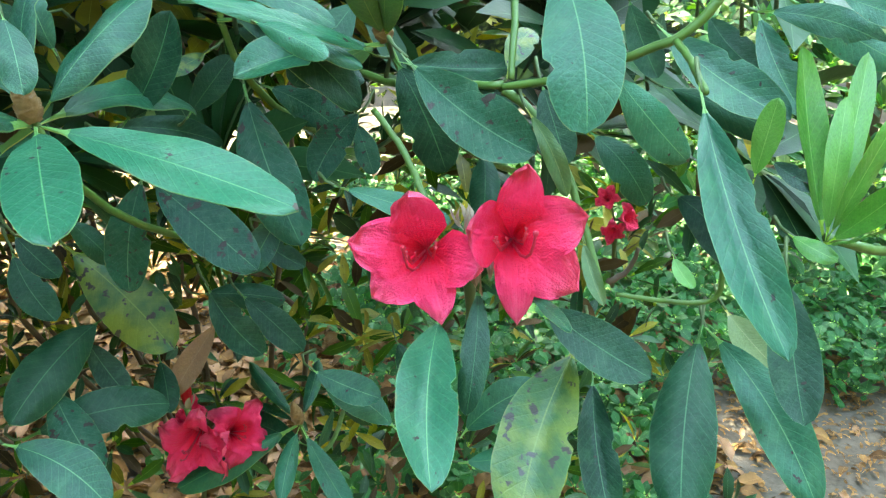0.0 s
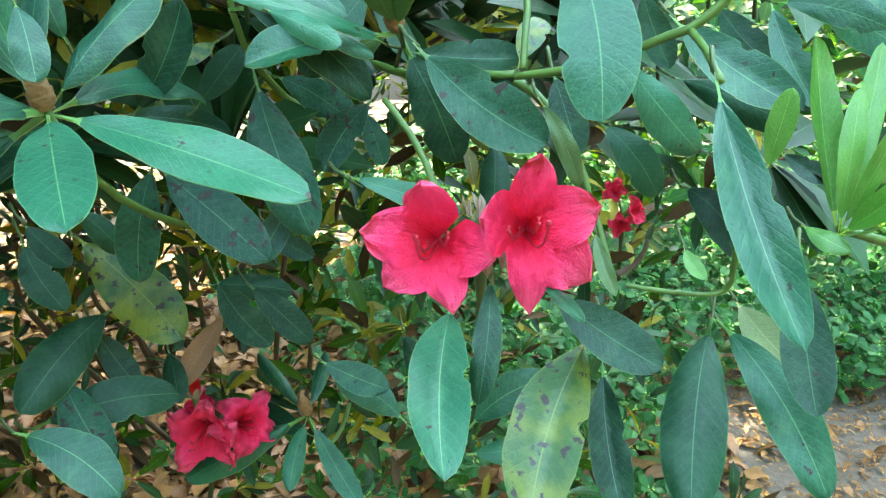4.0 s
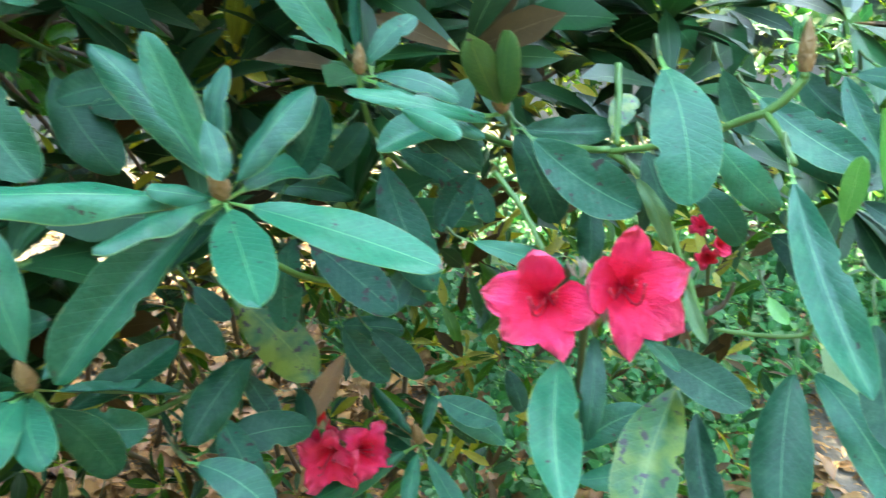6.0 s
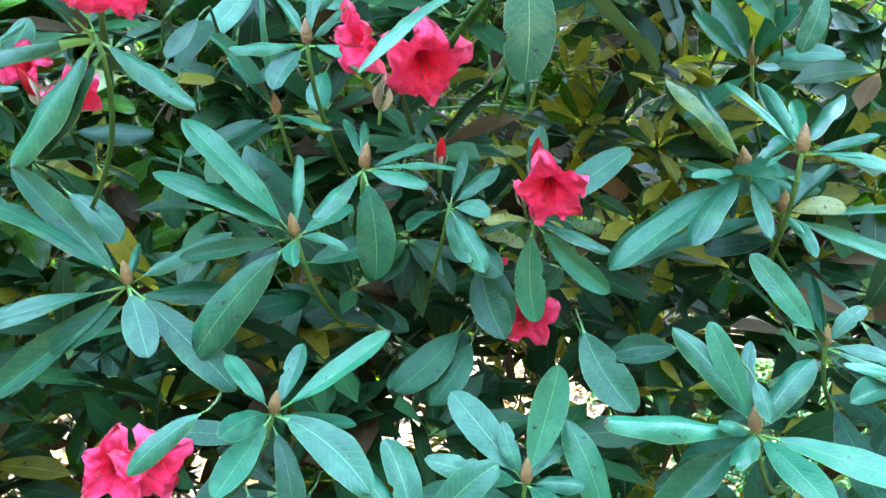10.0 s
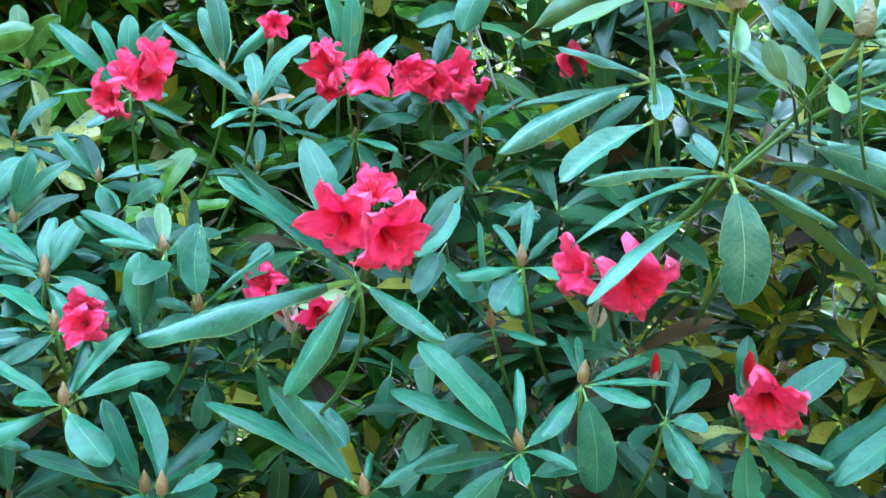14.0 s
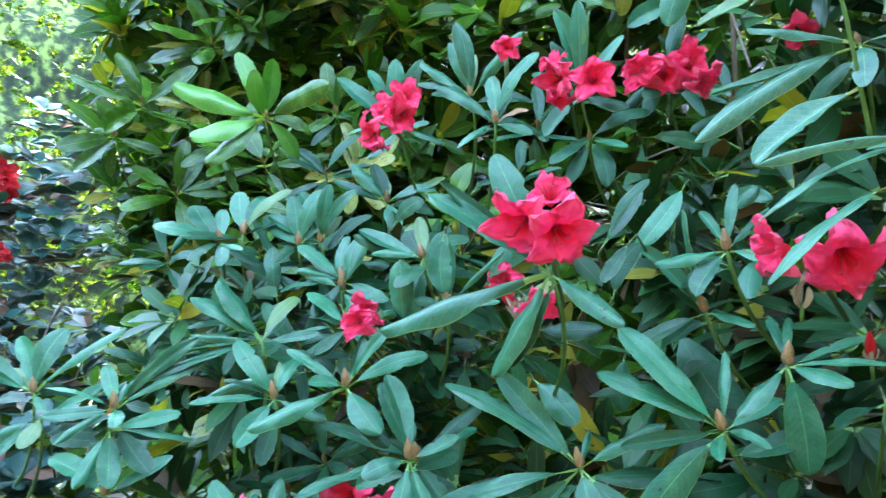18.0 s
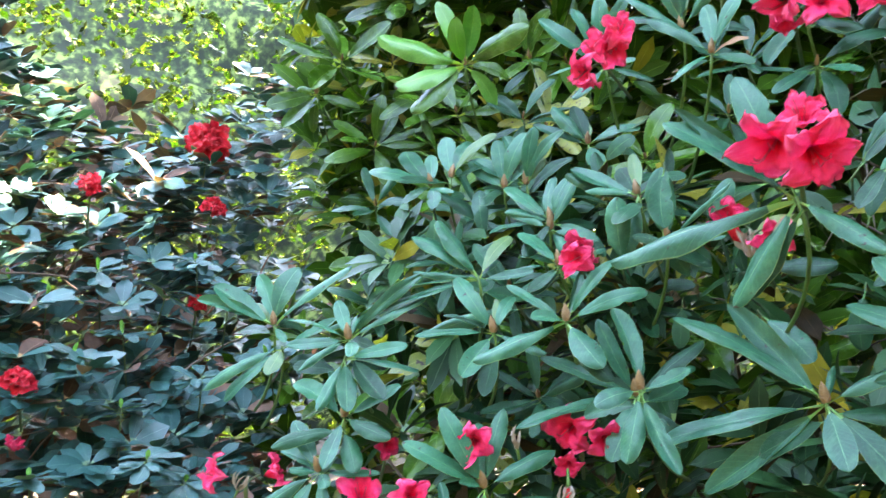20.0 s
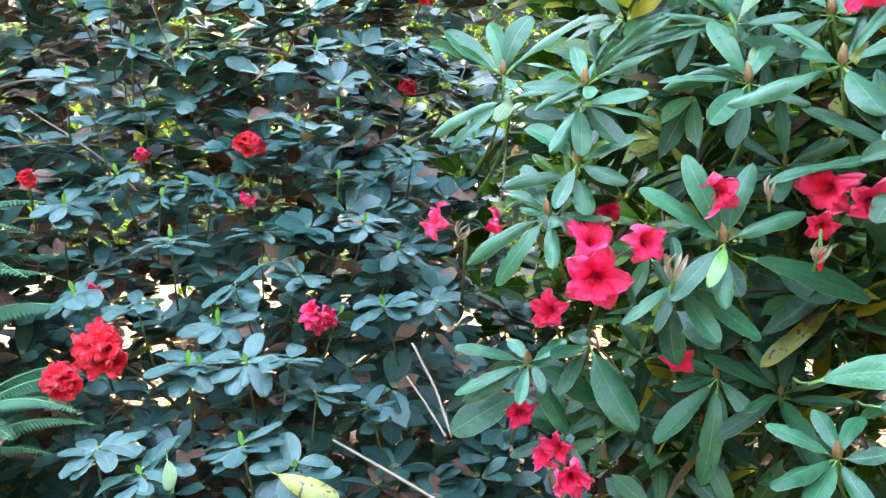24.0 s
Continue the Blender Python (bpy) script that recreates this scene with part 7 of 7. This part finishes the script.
# ---- ferns ----
def fern(at, turn, n, size):
    """Fronds that arch from the top of a short stock; at is the top of the stock."""
    at = Vector(at)
    foot = Vector((at.x, at.y, ground_height(at.x, at.y) - 0.02))
    th = tagged(put(new("fern"), Matrix.Translation(foot)), "green fern with feathery arching fronds", "fern", "ferns at the foot of the shrubs")
    v, f = tube(local([foot, foot.lerp(at, 0.5) + Vector((0.02, 0.01, 0)), at], foot), [0.022, 0.018, 0.012], 8)
    part("stock", mesh_of("stock", v, f, [BARK]), th, Matrix.Translation(foot))
    for k in range(n):
        a = turn + (k - n / 2) * 0.42 + rng.uniform(-0.15, 0.15)
        d = Vector((math.cos(a), math.sin(a), 0))
        L = size * rng.uniform(0.8, 1.1)
        spine = [d * (L * (i / 14)) + Vector((0, 0, L * (1.25 * (i / 14) - 0.85 * (i / 14) ** 2))) for i in range(15)]
        v, f = tube(spine, [0.0028 - 0.0022 * i / 14 for i in range(15)], 5)
        uv = [(0.5, 0.5)] * len(v)
        side = Vector((-d.y, d.x, 0))
        for i in range(2, 60):
            s = i / 60 * 13.99
            p = spine[int(s)].lerp(spine[int(s) + 1], s - int(s))
            w = L * 0.17 * math.sin(math.pi * min(1, (i / 60) ** 0.7 * 0.97))
            for sg in (-1, 1):
                q = p + side * sg * w + d * w * 0.35 + Vector((0, 0, -w * 0.15))
                h = d * L * 0.0065
                b = len(v)
                v += [p - h, p.lerp(q, 0.5) - h * 1.1, q, p.lerp(q, 0.5) + h * 1.1, p + h]
                uv += [(0.2, 0.2), (0.2, 0.5), (0.5, 1), (0.8, 0.5), (0.8, 0.2)]
                f += [(b, b + 1, b + 3, b + 4), (b + 1, b + 2, b + 3)]
        part("frond", mesh_of("frond", v, f, [FERN], uv), th, Matrix.Translation(at))


fern((-1.869, -1.249, 0.712), 1.5, 5, 0.38)
fern((-1.821, -1.299, 0.628), 1.6, 5, 0.42)
fern((-2.177, -1.462, 0.738), 1.5, 6, 0.62)
fern((-2.25, -1.511, 0.851), 1.4, 6, 0.60)
fern((-2.322, -1.549, 0.971), 1.4, 5, 0.60)

# ---- ground cover beyond the path ----
n = 14000
cx = np.stack([gen.uniform(-1.2, 3.4, n), gen.uniform(1.5, 5.5, n)], 1)
cz = heights(cx) + gen.uniform(0.03, 0.22, n)
cc = np.concatenate([cx, cz[:, None]], 1)
cc = cc[(cc[:, 0] > -0.40 + 0.35 * np.sin(cc[:, 1] * 4.1) + gen.normal(0, 0.15, len(cc)))]
cc = cc[(cc[:, 1] > 1.5) & ~((cc[:, 0] > 0.80 + 0.2 * np.sin(cc[:, 1] * 3)) & (cc[:, 1] < 2.05))]
me = whorls(cc, axes_for(len(cc), (0, -0.3, 1), 0.3), 6, 0.042, 0.62, 0.25, [COVER], [1.0], LEAFLET)
tagged(put(new("ground_cover", me), Matrix()), "low bright green ground cover plants", "plants", kind="stuff")

n = 420
by = np.stack([gen.uniform(0.75, 3.2, n), gen.uniform(2.5, 4.6, n), gen.uniform(0.05, 1.15, n)], 1)
me = whorls(by, axes_for(n, (-0.1, -0.4, 0.9), 0.35), 7, 0.11, 0.42, 0.35, [COVER, FILL_GLOSSY, FILL], [0.45, 0.35, 0.2], LEAFLET)
tagged(put(new("low_bushes", me), Matrix()), "dark green low bushes beyond the ground cover", "plants", kind="stuff")

# the yellow of these leaves also stands in for light from behind
n = 300
th = np.stack([gen.uniform(-0.95, 0.35, n), gen.uniform(1.15, 1.9, n), gen.uniform(0.65, 1.95, n)], 1)
me = whorls(th, axes_for(n, (0, -0.4, 0.8), 0.5), 7, 0.085, 0.24, 0.45, [FILL_YELLOW, FILL_GLOSSY, FILL_BROWN], [0.5, 0.42, 0.08], SMALL)
tagged(put(new("undergrowth", me), Matrix()), "thin yellow-green saplings behind the shrub", "plants", kind="stuff")

n = 300
un = np.stack([gen.uniform(-1.0, 0.42, n), gen.uniform(0.8, 1.6, n), gen.uniform(0.35, 1.08, n)], 1)
me = whorls(un, axes_for(n, (0, -0.4, 0.8), 0.5), 7, 0.060, 0.26, 0.4, [FILL_YELLOW, FILL_GLOSSY, FILL, FILL_BROWN], [0.10, 0.28, 0.46, 0.16], SMALL)
tagged(put(new("undergrowth", me), Matrix()), "thin yellowing undergrowth under the shrub", "plants", kind="stuff")

# ---- woodland behind ----
n = 46000
ang = gen.uniform(0, 2 * math.pi, n)
rad = gen.uniform(4.2, 10, n)
wc = np.stack([np.cos(ang) * rad - 0.5, np.sin(ang) * rad, gen.uniform(0.1, 7.5, n)], 1)
clump = np.array([noise.noise(Vector(p) * 0.8) for p in wc])
# kept low towards the sun, so that its light gets through
wc = wc[(clump > -0.3) & ((np.cos(ang - radians(SUN_AZ)) < 0.3) | (wc[:, 2] < 0.8 + 1.4 * (rad - 3.0)))]
# woods on the unseen side are added, so light comes mostly from above
wc = wc[(np.cos(np.arctan2(wc[:, 1], wc[:, 0]) - radians(127)) > -0.25) | (gen.uniform(0, 1, len(wc)) < 0.8)]
me = whorls(wc, axes_for(len(wc), (0, 0, 1), 0.6), 8, 0.066, 0.6, 0.4, [WOODS, FILL_GLOSSY], [0.7, 0.3], FLECK)
tagged(put(new("woodland", me), Matrix()), "sunlit yellow-green woodland foliage far behind, with unseen woods added around", "trees", kind="stuff")
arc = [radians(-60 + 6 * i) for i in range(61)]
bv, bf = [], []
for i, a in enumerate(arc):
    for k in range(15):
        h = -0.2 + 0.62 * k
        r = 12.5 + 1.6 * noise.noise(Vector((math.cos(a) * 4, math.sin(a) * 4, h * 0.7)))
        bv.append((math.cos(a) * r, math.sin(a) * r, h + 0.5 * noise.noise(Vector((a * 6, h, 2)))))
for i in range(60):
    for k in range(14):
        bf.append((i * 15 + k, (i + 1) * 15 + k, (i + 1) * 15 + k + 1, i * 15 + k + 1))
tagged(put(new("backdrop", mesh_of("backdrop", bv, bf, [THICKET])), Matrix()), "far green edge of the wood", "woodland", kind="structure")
for i in range(11):
    a = radians(40 + 18 * i)
    if 4 <= i <= 9:
        continue
    r = 5.2 + 2.2 * abs(math.sin(i * 2.7))
    foot = Vector((math.cos(a) * r - 0.5, math.sin(a) * r, -0.05))
    tr = tagged(put(new("tree"), Matrix.Translation(foot)), "dark bare tree trunk in the wood behind", "tree", "trees behind the shrubs")
    v, f = tube(local([foot, foot + Vector((0.05, 0.02, 1.5)), foot + Vector((0.1 * math.sin(i), 0.1, 3.5)), foot + Vector((0.2 * math.sin(i * 2), 0.0, 7))], foot), [0.13, 0.10, 0.09, 0.06], 10)
    part("trunk", mesh_of("trunk", v, f, [BARK]), tr)

# ---- unseen tree added overhead: its crown keeps the near shrub in shade ----
n = 9500
SHADE_AT = Vector((-0.75, 0.1, 1.3)) + sun_dir * 6.5
u = gen.normal(0, 1, (n, 3))
u = u / np.linalg.norm(u, axis=1, keepdims=True) * gen.uniform(0, 1, (n, 1)) ** 0.45
cr = np.array(SHADE_AT)[None] + u * np.array([4.2, 3.9, 0.7])[None]
flat = cr - np.array(sun_dir)[None] * ((cr[:, 2:3] - 1.3) / sun_dir.z)
# gaps in the crown are arranged to set where sun flecks fall
holes = np.array([noise.noise(Vector((p[0] * 4.2, p[1] * 4.2, 0.0))) for p in flat])
wide = np.array([noise.noise(Vector((p[0] * 2.3, p[1] * 2.3, 1.55))) for p in flat])
ax, ay = math.cos(radians(SUN_AZ)), math.sin(radians(SUN_AZ))
lx, ly = flat[:, 0] + 0.55, flat[:, 1] - 0.45
lo, ac = lx * ax + ly * ay, lx * -ay + ly * ax
near = (ac > -0.9) & (ac < 1.2) & (lo > -1.8) & (lo < 1.0)
cr = cr[near | (holes < np.where((flat[:, 0] < -1.6) & (flat[:, 1] < 0.4), np.where((flat[:, 1] > -1.3) & (flat[:, 0] > -3.2) & (flat[:, 0] < -1.9), np.where(wide > 0.02, -1.0, 0.3), 0.35), np.where(flat[:, 1] > 1.1, np.where(flat[:, 0] > -0.2, 0.25, 0.9), 0.15)))]
me = whorls(cr, axes_for(len(cr), (0, 0, 1), 0.4), 8, 0.19, 0.55, 0.4, [WOODS], [1.0], TINY)
crown = tagged(put(new("tree"), Matrix.Translation((-4.6, 3.6, 0))), "tall unseen tree, added so that its leafy crown shades the shrubs", "tree")
tagged(part("crown", me, crown, Matrix()), kind="stuff")
v, f = tube([Vector((0, 0, -0.05)), Vector((0.1, 0, 2.5)), Vector((0.6, -0.6, 5.5)), Vector(SHADE_AT) - Vector((-4.6, 3.6, 0))], [0.16, 0.13, 0.1, 0.05], 10)
part("trunk", mesh_of("trunk", v, f, [BARK]), crown)
